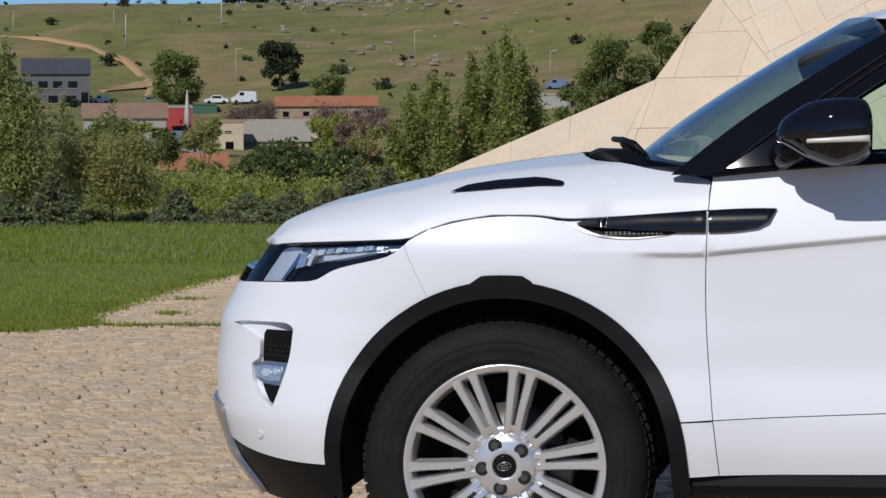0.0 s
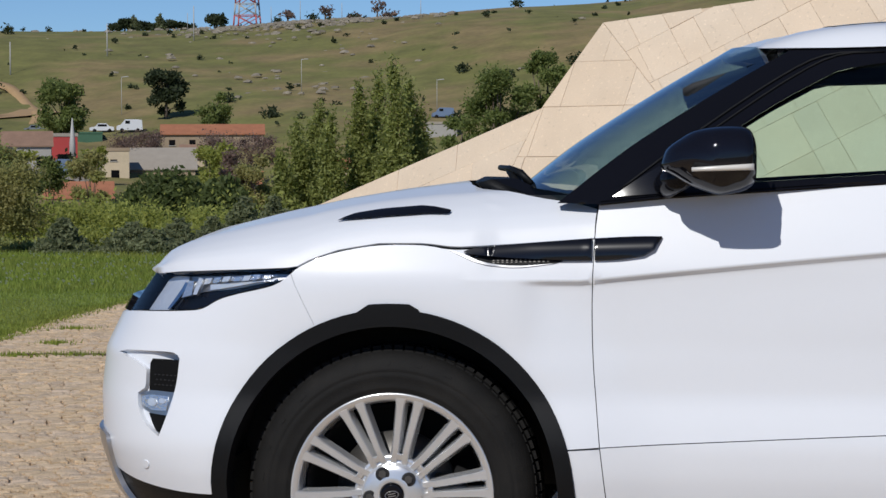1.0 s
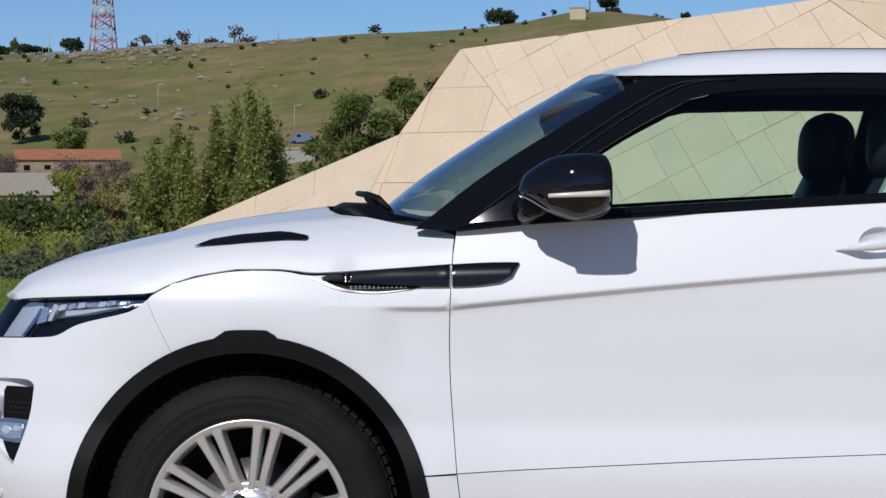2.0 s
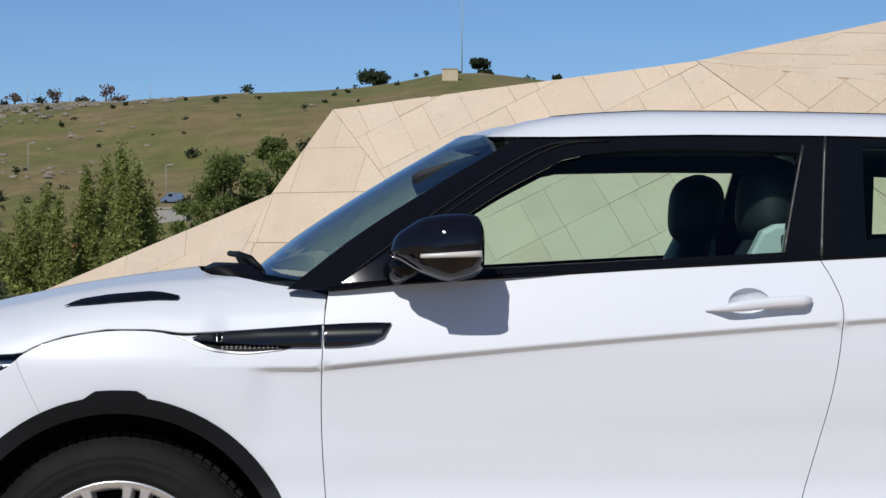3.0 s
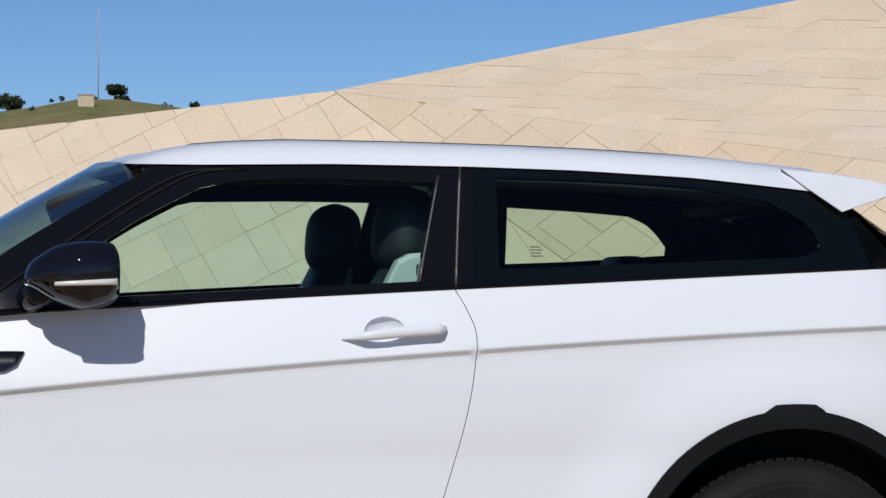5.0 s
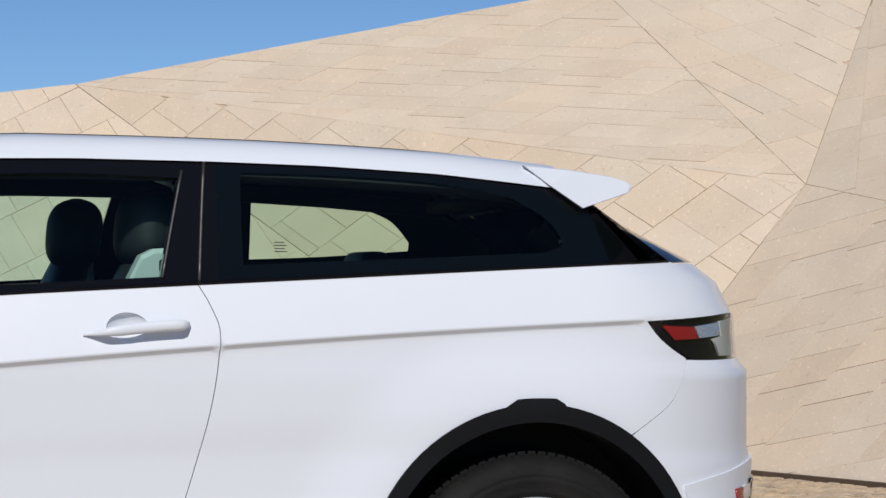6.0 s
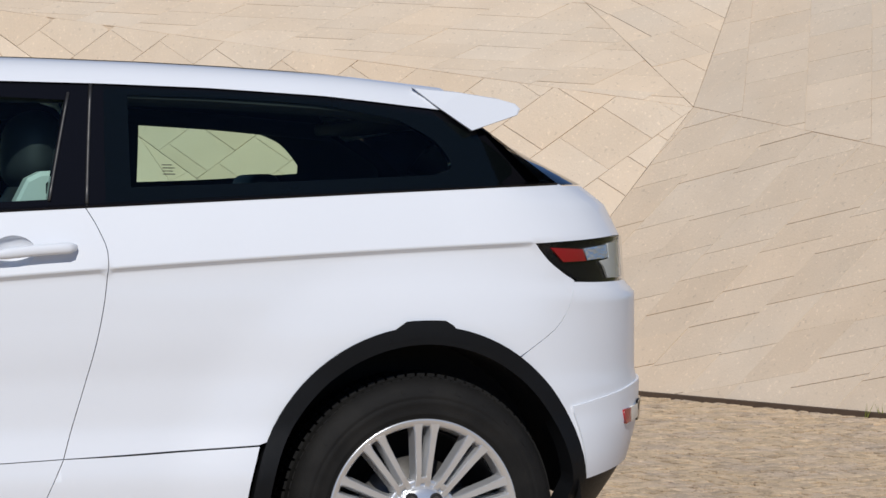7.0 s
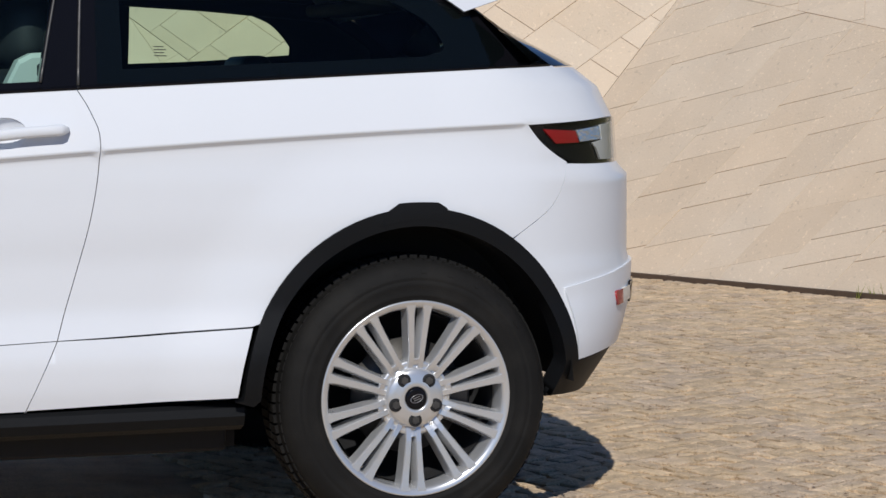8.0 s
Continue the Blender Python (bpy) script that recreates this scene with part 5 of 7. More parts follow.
for q, k in ((0.0, 0.97), (0.006, 1.0), (0.05, 1.0), (0.15, 1.0), (0.4, 1.0), (0.7, 1.0), (1.0, 1.0)):
    row = []
    for x, z in SPOIL:
        y_end = 0.235 + 0.6 * (z - 1.40) + 0.25 * max(0.0, x - 2.75)
        bow = 1 - (1 - q) ** 2
        row.append((2.90 + (x - 2.90) * k + 0.06 * bow, y_end + (HALF - y_end) * q, 1.46 + (z - 1.46) * k + 0.026 * bow))
    rows.append(row)
rows += [[(x, 2 * HALF - y, z) for x, y, z in row] for row in rows[-2::-1]]
part("spoiler", loft(rows, closed=True, caps=True), WHITE, car, "white roof spoiler with leaning ends", smooth=False)

# cabin: lining, door cards, dash, seats
part("roof_lining", loft([[(a, b, c - 0.035) for a, b, c in whole_row(x)] for x in np.linspace(0.98, 2.8, 20)]), CABIN, car)
for y0, y1 in ((0.105, 0.165), (1.735, 1.795)):
    bm = bmesh.new()
    box(bm, (0.60, y0, 0.93), (3.05, y1, 1.155), 0.01)
    part("door_card", bm, CABIN, car)
bm = bmesh.new()
box(bm, (0.30, 0.16, 0.93), (0.85, 1.74, 1.13), 0.04, 3)
part("dashboard", bm, CABIN, car)
bm = bmesh.new()
box(bm, (2.30, 0.20, 0.95), (3.0, 1.70, 1.20), 0.03)
part("parcel_shelf", bm, CABIN, car)
bm = bmesh.new()
box(bm, (2.74, 0.40, 1.415), (2.88, 1.50, 1.455), 0.015)
part("rear_header", bm, CABIN, car)
bm = bmesh.new()
box(bm, (2.10, 0.25, 0.90), (2.32, 1.65, 1.24), 0.06, 3)
part("rear_bench", bm, LEATHER, car)


def far_trim(x, z, lift=0.0):
    """Inner lining of the far rear flank."""
    q = green_point(x, z)
    return np.stack([q[..., 0], 2 * HALF - q[..., 1] - 0.03 - np.asarray(lift), q[..., 2]], -1)


TRIM_HOLE = outline([(2.209, 1.266), (2.45, 1.276), (2.730, 1.296)], [(2.730, 1.296), (2.729, 1.322), (2.665, 1.390), (2.590, 1.425)], [(2.590, 1.425), (2.449, 1.439), (2.332, 1.446), (2.197, 1.453)], [(2.197, 1.453), (2.209, 1.266)])
panel("quarter_trim", outline([(1.84, 1.18), (2.4, 1.21), (2.96, 1.235)], [(2.96, 1.235), (2.98, 1.31), (2.80, 1.43)], [(2.80, 1.43), (2.44, 1.482), (1.84, 1.496)], [(1.84, 1.496), (1.84, 1.18)]), CABIN, holes=[TRIM_HOLE], wrap=far_trim, to_s=False, depth=0.0, step=0.05, mirror=False, label="dark lining of the rear flank with its window opening")
bm = bmesh.new()
box(bm, (2.43, 1.05, 1.13), (2.53, 1.34, 1.287), 0.035, 4)
part("rear_headrest", bm, LEATHER, car, "dark rear headrest")
# unseen floor pan, added to block light and deepen the shade beneath the car
bm = bmesh.new()
box(bm, (2.201, 0.34, 0.215), (2.24, 1.56, 0.33))
box(bm, (0.50, 0.26, 0.215), (2.20, 1.64, 0.305), 0.01)
part("floor_pan", bm, DARK, car, smooth=False)
for y0, y1 in ((0.30, 0.86), (1.04, 1.60)):
    rows = []
    for x, z in ((0.735, 1.398), (0.76, 1.412), (0.88, 1.448), (1.00, 1.482)):
        rows.append([(x, y0, z + 0.010), (x, y1, z + 0.010), (x, y1, z - 0.012), (x, y0, z - 0.012)])
    part("sun_visor", loft(rows, closed=True, caps=True), CABIN, car, "dark sun visor folded up")
for far in (False, True):
    pts = []
    for x in np.linspace(0.98, 2.82, 24):
        z = float(np.interp(x, RB_X, RB_Z)) - 0.026
        y = float(green_point(x, z)[1]) + 0.040
        pts.append((float(x), 2 * HALF - y if far else y, z))
    part("roof_rail", tube(pts, 0.028, 10), CABIN, car)
part("header_lining", loft([[(x, y0, z) for y0 in np.linspace(0.27, 2 * HALF - 0.27, 9)] for x, z in ((0.90, 1.462), (0.98, 1.492), (1.06, 1.520), (1.06, 1.490), (0.98, 1.460), (0.90, 1.440))], closed=False), CABIN, car)
part("belt_guide", tube([(1.690, 0.33, 1.468), (1.738, 0.33, 1.456), (1.762, 0.32, 1.421), (1.758, 0.31, 1.375), (1.750, 0.30, 1.335)], [0.006, 0.010, 0.012, 0.010, 0.006], 8), PALE_TRIM, car, "pale belt guide inside the door pillar")


def front_seat(y, dx):
    rows = []
    for k in np.linspace(0, 1, 16):
        z = 0.85 + 0.39 * k
        x = 1.50 + dx + 0.16 * k
        half = 0.245 - 0.05 * k - 0.08 * max(0, k - 0.8) / 0.2
        deep = 0.075 - 0.02 * k
        rows.append([(x + deep * math.copysign(abs(math.cos(a)) ** 0.6, math.cos(a)), y + half * math.copysign(abs(math.sin(a)) ** 0.6, math.sin(a)), z) for a in np.linspace(0, 2 * math.pi, 25)[:-1]])
    seat = part("front_seat", loft(rows, closed=True, caps=True), LEATHER, car, "dark leather front seat")
    rows = []
    for k in np.linspace(0, 1, 26):
        z = 1.225 + 0.222 * k
        r = (1 - abs(2 * k - 1) ** 3.2) ** 0.5 if 0 < k < 1 else 0.15
        rows.append([(1.662 + dx + 0.015 * k + 0.086 * r * math.cos(a), y + 0.135 * r * math.sin(a), z) for a in np.linspace(0, 2 * math.pi, 25)[:-1]])
    part("headrest", loft(rows, closed=True, caps=True), LEATHER, seat)
    side = [(1.54, 0.98), (1.622, 1.196), (1.655, 1.262), (1.690, 1.280), (1.752, 1.284), (1.776, 1.262), (1.778, 1.20), (1.72, 0.98)]
    rows = []
    for w, k in ((-0.235, 0.92), (-0.228, 1.0), (-0.15, 1.0), (-0.14, 0.92)):
        rows.append([(1.70 + (px - 1.70) * k + dx - 0.03, y + (w if y < HALF else -w), 1.12 + (pz - 1.12) * k) for px, pz in side])
    bm = loft(rows, closed=True, caps=True)
    shell = part("seat_shell", bm, PALE_TRIM, seat, "pale plastic back shell", smooth=False)
    y_in, y_out = (y - 0.20, y - 0.2375) if y < HALF else (y + 0.20, y + 0.2375)
    bm = bmesh.new()
    box(bm, (1.700 + dx - 0.03, min(y_in, y_out), 1.215), (1.745 + dx - 0.03, max(y_in, y_out), 1.255), 0.008, 2)
    part("shell_recess", bm, CABIN, shell)


front_seat(0.50, 0.03)
front_seat(1.40, -0.068)

# ---- plants, village and hill, seen past the bonnet ----
def spot(az, dist):
    return 0.8 + dist * math.sin(radians(az)), -6.0 + dist * math.cos(radians(az))


def height_at(el, dist):
    return EYE[2] + dist * math.tan(radians(el))


LEAF = {
    "poplar": material("poplar_leaf", (0.315, 0.345, 0.100), 0.6, spread=0.12, scale=0.8, fine=6, island=0.25),
    "willow": material("willow_leaf", (0.325, 0.355, 0.115), 0.6, spread=0.15, scale=0.8, fine=6, island=0.2),
    "shrub": material("shrub_leaf", (0.380, 0.405, 0.095), 0.7, spread=0.2, scale=0.5, fine=3, island=0.16),
    "bronze": material("budding_twig", (0.385, 0.350, 0.135), 0.8, spread=0.25, scale=0.7, fine=4, island=0.18, second=(0.30, 0.345, 0.095), second_scale=0.9),
    "spruce": material("spruce_needle", (0.230, 0.255, 0.130), 0.7, spread=0.2, scale=1.0, fine=8, island=0.2),
    "pine": material("pine_needle", (0.120, 0.155, 0.045), 0.7, spread=0.2, scale=0.3, fine=2, island=0.25),
    "oak": material("oak_leaf", (0.058, 0.078, 0.034), 0.7, spread=0.2, scale=0.3, fine=2, island=0.25),
    "round": material("broad_leaf", (0.215, 0.262, 0.075), 0.65, spread=0.2, scale=0.3, fine=2, island=0.2),
    "pink": material("blossom_twig", (0.282, 0.198, 0.162), 0.8, spread=0.2, scale=0.3, fine=2, island=0.3),
}


def let_light_through(m, share):
    """Leaves pass part of the light that strikes them."""
    nt = m.node_tree
    b = nt.nodes["Principled BSDF"]
    tl, mix = nt.nodes.new("ShaderNodeBsdfTranslucent"), nt.nodes.new("ShaderNodeMixShader")
    mix.inputs[0].default_value = share
    nt.links.new(b.inputs["Base Color"].links[0].from_socket, tl.inputs[0])
    nt.links.new(b.outputs[0], mix.inputs[1])
    nt.links.new(tl.outputs[0], mix.inputs[2])
    nt.links.new(mix.outputs[0], nt.nodes["Material Output"].inputs[0])


for leaf_mat in list(LEAF.values()) + [BLADE]:
    let_light_through(leaf_mat, 0.56)
BARK = material("bark", (0.13, 0.10, 0.075), 0.9, spread=0.3, scale=3, fine=20)


def leaves(name, blobs, count, size, mat, parent, seed, droop=0.0, flat=0.0, loose=0.24):
    """A crown of single leaves or sprays scattered through lumps (centre, radii)."""
    rng = np.random.default_rng(seed)
    vol = np.array([b[1][0] * b[1][1] * b[1][2] for b in blobs]) ** 0.7
    pick = rng.choice(len(blobs), count, p=vol / vol.sum())
    d = rng.normal(size=(count, 3))
    d /= np.linalg.norm(d, axis=1, keepdims=True)
    r = rng.random(count) ** 0.6 * (1 + loose * rng.normal(size=count))
    c = np.array([b[0] for b in blobs])[pick]
    k = np.array([b[1] for b in blobs])[pick]
    p = c + d * k * r[:, None]
    a = rng.normal(size=(count, 3))
    a[:, 2] = a[:, 2] * (1 - flat) - droop
    a /= np.linalg.norm(a, axis=1, keepdims=True)
    b = np.cross(a, rng.normal(size=(count, 3)))
    b /= np.linalg.norm(b, axis=1, keepdims=True)
    s = size * rng.uniform(0.55, 1.35, (count, 1))
    v = np.stack([p - a * s, p + b * s * 0.45, p + a * s, p - b * s * 0.45], 1).reshape(-1, 3)
    f = np.arange(count * 4).reshape(-1, 4)
    return from_arrays(name, v, f, mat, parent)


def tree(name, label, az, dist, top, width, kind, lumps=7, count=2500, size=0.2, trunk=0.12, low=0.15, seed=1, category="tree", group="", tall=None):
    """A trunk with limbs that end in lumps of foliage; top is the angle of its tip above the eye."""
    rng = random.Random(seed)
    x, y = spot(az, dist)
    z0 = float(land_height(x, y)) - 0.08
    h = height_at(top, dist) - z0 if tall is None else tall
    t = thing(name, label, category, (x, y, z0), group)
    stem = [(rng.uniform(-0.03, 0.03) * h * k, rng.uniform(-0.03, 0.03) * h * k, h * 0.86 * k) for k in (0, 0.2, 0.4, 0.6, 0.8, 1.0)]
    tr = part("trunk", tube(stem, [trunk * (1 - 0.85 * k) for k in (0, 0.2, 0.4, 0.6, 0.8, 1.0)], 7), BARK, t)
    blobs = []
    for i in range(lumps):
        k = (i + 0.5) / lumps
        if kind in ("poplar", "willow"):
            zc = h * (low + (0.97 - low) * k)
            rad = 0.5 * width * (0.55 + 0.45 * math.sin(math.pi * min(1, 0.25 + 0.75 * k))) * (1 - (0.75 if kind == "willow" else 0.42) * max(0, k - 0.55) / 0.45)
            a, off = rng.uniform(0, 6.28), rad * rng.uniform(0.1, 0.6)
            blobs.append(((off * math.cos(a), off * math.sin(a), zc), (rad * 0.8, rad * 0.8, h * 1.3 / lumps + 0.3 * rad)))
        elif kind == "spruce":
            zc = h * (0.08 + 0.86 * k)
            rad = 0.5 * width * (1.02 - k) ** 0.8 * rng.uniform(0.75, 1.2) + 0.02
            for j in range(5):
                a = 2 * math.pi * (j + rng.random()) / 5
                blobs.append(((rad * 0.6 * math.cos(a), rad * 0.6 * math.sin(a), zc - rad * 0.15), (rad * 0.55, rad * 0.55, h * 0.60 / lumps)))
        elif kind == "pine":
            a = 2.4 * i
            r0 = 0.5 * width * math.sqrt(k)
            zc = h * (0.82 - 0.34 * k)
            blobs.append(((r0 * 0.82 * math.cos(a), r0 * 0.82 * math.sin(a), zc), (width * 0.19, width * 0.19, h * 0.17)))
        else:
            a, r0 = 2.4 * i + rng.random(), 0.5 * width * math.sqrt(rng.random()) * 0.72
            zc = h * (low + (0.93 - low) * (0.35 + 0.65 * rng.random()))
            rad = 0.5 * width * rng.uniform(0.34, 0.52) * (14 / max(lumps, 14)) ** 0.45
            zc = min(zc, h - rad * 0.8)
            blobs.append(((r0 * math.cos(a), r0 * math.sin(a), zc), (rad, rad, rad * 0.85)))
    for b in blobs[:10]:
        k0 = max(0.12, min(0.9, b[0][2] / h * 0.7))
        part("limb", tube([(0, 0, h * k0 * 0.86), (b[0][0] * 0.55, b[0][1] * 0.55, (h * k0 + b[0][2]) / 2), b[0]], [trunk * 0.42, trunk * 0.25, trunk * 0.10], 5), BARK, tr)
    leaves("crown", blobs, count, size, LEAF[kind], t, seed, droop=0.3 if kind == "willow" else 0.0, loose=0.10 if kind in ("pine", "oak") else 0.24)
    return t


def hedge(name, label, az0, az1, dist, top0, top1, kind, count, size, seed, deep=2.0, base=0.0):
    """A mass of shrubs that grow into one another."""
    rng = random.Random(seed)
    blobs = []
    n = max(4, int((az1 - az0) / 0.45))
    for i in range(n * 2):
        k = (i + rng.random()) / (n * 2)
        az, d = az0 + (az1 - az0) * k, dist + rng.uniform(0, deep)
        x, y = spot(az, d)
        z0 = float(land_height(x, y)) + base
        z1 = height_at((top0 + (top1 - top0) * k) - rng.uniform(0, 0.35), d)
        wide = d * 0.008 * rng.uniform(0.8, 1.7)
        blobs.append(((x, y, (z0 + z1) / 2), (wide, wide, max(0.1, (z1 - z0) / 2))))
    t = thing(name, label, "shrubs", (0, 0, 0))
    for b in blobs[::3]:
        foot_z = b[0][2] - b[1][2]
        part("stem", tube([(b[0][0], b[0][1], foot_z - 0.05), (b[0][0] + 0.05, b[0][1], b[0][2])], [0.04, 0.015], 5), BARK, t)
    leaves("foliage", blobs, count, size, LEAF[kind], t, seed)
    return t


tree("poplar_tree", "tall leafy tree at the lawn edge, dense and dark green", -19.6, 37, 2.44, 1.32, "willow", lumps=14, count=15300, size=0.041, trunk=0.06, low=0.03, seed=21)
tree("poplar_tree", "slender leafy tree beside the lawn, dark green", -20.59, 40, 2.84, 1.43, "willow", lumps=12, count=10200, size=0.044, trunk=0.06, low=0.03, seed=22)
tree("poplar_tree", "slim young tree with loose dark green leaves", -18.23, 52, 1.15, 1.18, "willow", lumps=9, count=5100, size=0.044, trunk=0.05, low=0.05, seed=23)
tree("willow_tree", "small drooping green tree behind the shrubs", -17.07, 60, 0.88, 1.29, "willow", lumps=8, count=4420, size=0.059, trunk=0.05, low=0.05, seed=24)
tree("budding_shrub", "wide shrub with bronze budding twigs behind the lawn", -17.14, 38, 0.24, 1.81, "bronze", lumps=18, count=15300, size=0.033, trunk=0.04, low=0.02, seed=25, category="shrub")
tree("budding_shrub", "round shrub with bronze and green young leaves", -18.61, 40, -0.17, 1.43, "bronze", lumps=12, count=8500, size=0.033, trunk=0.04, low=0.02, seed=26, category="shrub")
tree("young_spruce", "small dark young spruce at the lawn edge", -18.5, 34.5, -0.61, 0.95, "spruce", lumps=9, count=5200, size=0.042, trunk=0.03, seed=40, category="spruce", group="young spruces along the lawn")
tree("young_spruce", "small dark young spruce at the lawn edge", -19.53, 34, -1.16, 0.8, "spruce", lumps=9, count=5200, size=0.042, trunk=0.03, seed=41, category="spruce", group="young spruces along the lawn")
tree("young_spruce", "small dark young spruce at the lawn edge", -15.55, 34.5, -1.05, 0.99, "spruce", lumps=9, count=5200, size=0.042, trunk=0.03, seed=42, category="spruce", group="young spruces along the lawn")
tree("young_spruce", "small dark young spruce at the lawn edge", -13.91, 34.5, -1.18, 1.36, "spruce", lumps=9, count=5200, size=0.042, trunk=0.03, seed=43, category="spruce", group="young spruces along the lawn")
tree("young_spruce", "small dark young spruce at the lawn edge", -13.43, 34, -1.36, 1.30, "spruce", lumps=9, count=5200, size=0.042, trunk=0.03, seed=44, category="spruce", group="young spruces along the lawn")
tree("young_spruce", "small dark young spruce at the lawn edge", -12.82, 35, -1.09, 1.01, "spruce", lumps=9, count=5200, size=0.042, trunk=0.03, seed=45, category="spruce", group="young spruces along the lawn")
tree("young_spruce", "small dark young spruce at the lawn edge", -11.25, 36, -0.54, 1.12, "spruce", lumps=9, count=5200, size=0.042, trunk=0.03, seed=46, category="spruce", group="young spruces along the lawn")
tree("young_spruce", "small dark young spruce at the lawn edge", -10.51, 37, -0.54, 1.06, "spruce", lumps=9, count=5200, size=0.042, trunk=0.03, seed=47, category="spruce", group="young spruces along the lawn")
tree("young_spruce", "small dark young spruce at the lawn edge", -12.0, 36, -1.05, 0.90, "spruce", lumps=9, count=5200, size=0.042, trunk=0.03, seed=48, category="spruce", group="young spruces along the lawn")
hedge("green_hedge", "bright green shrubs grown together behind the lawn", -16.74, -13.5, 44, -0.48, -0.69, "shrub", 18700, 0.048, 31, deep=4)
hedge("green_hedge", "yellow-green shrubs grown together above the lawn edge", -13.91, -9.55, 47, -0.8, -0.89, "shrub", 20400, 0.048, 32, deep=4)
hedge("low_hedge", "dark low shrubs in the meadow edge", -20.59, -15.39, 39, -1.37, -1.67, "willow", 15300, 0.037, 33, deep=2)
hedge("low_hedge", "green low shrubs behind young spruces", -16.07, -9.28, 42, -1.23, -1.16, "shrub", 20400, 0.041, 34, deep=2)
hedge("valley_thicket", "green thicket in the dip before the village", -20.85, -9.0, 90, -0.35, -0.58, "shrub", 20400, 0.118, 35, deep=15)
tree("umbrella_pine", "broad dark green umbrella pine above the hedge", -13.09, 150, 0.16, 7.86, "pine", lumps=26, count=15300, size=0.222, trunk=0.3, seed=51, tall=None)
tree("umbrella_pine", "low dark green umbrella pine beside another", -11.73, 146, -0.03, 4.52, "pine", lumps=18, count=8500, size=0.222, trunk=0.3, seed=52)
tree("poplar", "upright young poplar in fresh light green leaf", -10.37, 150, 0.47, 2.41, "poplar", lumps=16, count=8500, size=0.148, trunk=0.12, low=0.3, seed=60, group="row of poplars")
tree("poplar", "upright young poplar in fresh light green leaf", -10.0, 153, 1.15, 2.95, "poplar", lumps=16, count=8500, size=0.148, trunk=0.12, low=0.3, seed=61, group="row of poplars")
tree("poplar", "upright young poplar in fresh light green leaf", -9.52, 156, 1.63, 3.01, "poplar", lumps=16, count=8500, size=0.148, trunk=0.12, low=0.3, seed=62, group="row of poplars")
tree("poplar", "upright young poplar in fresh light green leaf", -9.14, 150, 1.35, 2.65, "poplar", lumps=16, count=8500, size=0.148, trunk=0.12, low=0.3, seed=63, group="row of poplars")
tree("poplar", "upright young poplar in fresh light green leaf", -8.49, 153, 2.1, 2.7, "poplar", lumps=16, count=8500, size=0.148, trunk=0.12, low=0.3, seed=64, group="row of poplars")
tree("poplar", "upright young poplar in fresh light green leaf", -8.1, 156, 2.3, 3.01, "poplar", lumps=16, count=8500, size=0.148, trunk=0.12, low=0.3, seed=65, group="row of poplars")
tree("poplar", "upright young poplar in fresh light green leaf", -7.64, 150, 2.64, 2.89, "poplar", lumps=16, count=8500, size=0.148, trunk=0.12, low=0.3, seed=66, group="row of poplars")
tree("poplar", "upright young poplar in fresh light green leaf", -7.2, 153, 2.17, 2.95, "poplar", lumps=16, count=8500, size=0.148, trunk=0.12, low=0.3, seed=67, group="row of poplars")
tree("leafy_tree", "broad green tree behind the stone building", -5.12, 170, 2.78, 6.4, "round", lumps=34, count=17000, size=0.15, trunk=0.25, low=0.3, seed=71)
tree("leafy_tree", "tall broad green tree behind the stone building", -4.0, 172, 3.45, 4.2, "round", lumps=30, count=15000, size=0.15, trunk=0.25, low=0.3, seed=72)
tree("leafy_tree", "green tree at the foot of the hill", -6.01, 176, 1.76, 2.93, "round", lumps=10, count=4250, size=0.207, trunk=0.2, low=0.3, seed=73)
tree("round_tree", "round green tree beside the village track", -15.55, 380, 2.2, 9.0, "round", lumps=24, count=6500, size=0.34, trunk=0.3, low=0.02, seed=81)
tree("dark_oak", "dark evergreen oak alone on the pasture", -13.12, 430, 2.4, 7.6, "oak", lumps=18, count=4200, size=0.42, trunk=0.3, low=-0.30, seed=82)
tree("green_bush", "round green bush at the foot of the hill", -12.0, 400, 1.87, 6.6, "round", lumps=18, count=3400, size=0.34, trunk=0.2, low=-0.30, seed=83)
tree("blossom_tree", "bare pinkish budding tree between the village houses", -11.73, 345, 0.95, 9.04, "pink", lumps=14, count=3200, size=0.16, trunk=0.12, low=0.05, seed=90, group="budding village trees")
tree("blossom_tree", "bare pinkish budding tree between the village houses", -10.91, 350, 0.88, 5.83, "pink", lumps=14, count=3200, size=0.16, trunk=0.12, low=0.05, seed=91, group="budding village trees")
tree("blossom_tree", "bare pinkish budding tree between the village houses", -14.04, 372, 0.95, 7.97, "pink", lumps=14, count=3200, size=0.16, trunk=0.12, low=0.05, seed=92, group="budding village trees")
tree("blossom_tree", "bare pinkish budding tree between the village houses", -13.5, 374, 0.97, 5.34, "pink", lumps=14, count=3200, size=0.16, trunk=0.12, low=0.05, seed=93, group="budding village trees")
tree("village_tree", "small leafy garden tree among the houses", -11.87, 330, 0.81, 4.71, "shrub", lumps=9, count=1500, size=0.35, trunk=0.12, low=0.05, seed=100)
tree("village_tree", "small leafy garden tree among the houses", -15.19, 335, 0.47, 4.79, "bronze", lumps=9, count=1500, size=0.35, trunk=0.12, low=0.05, seed=101)
tree("village_tree", "small leafy garden tree among the houses", -14.85, 340, 0.61, 4.05, "shrub", lumps=9, count=1500, size=0.35, trunk=0.12, low=0.05, seed=102)
tree("village_tree", "small leafy garden tree among the houses", -17.21, 320, 0.81, 6.1, "willow", lumps=9, count=1500, size=0.35, trunk=0.12, low=0.05, seed=103)
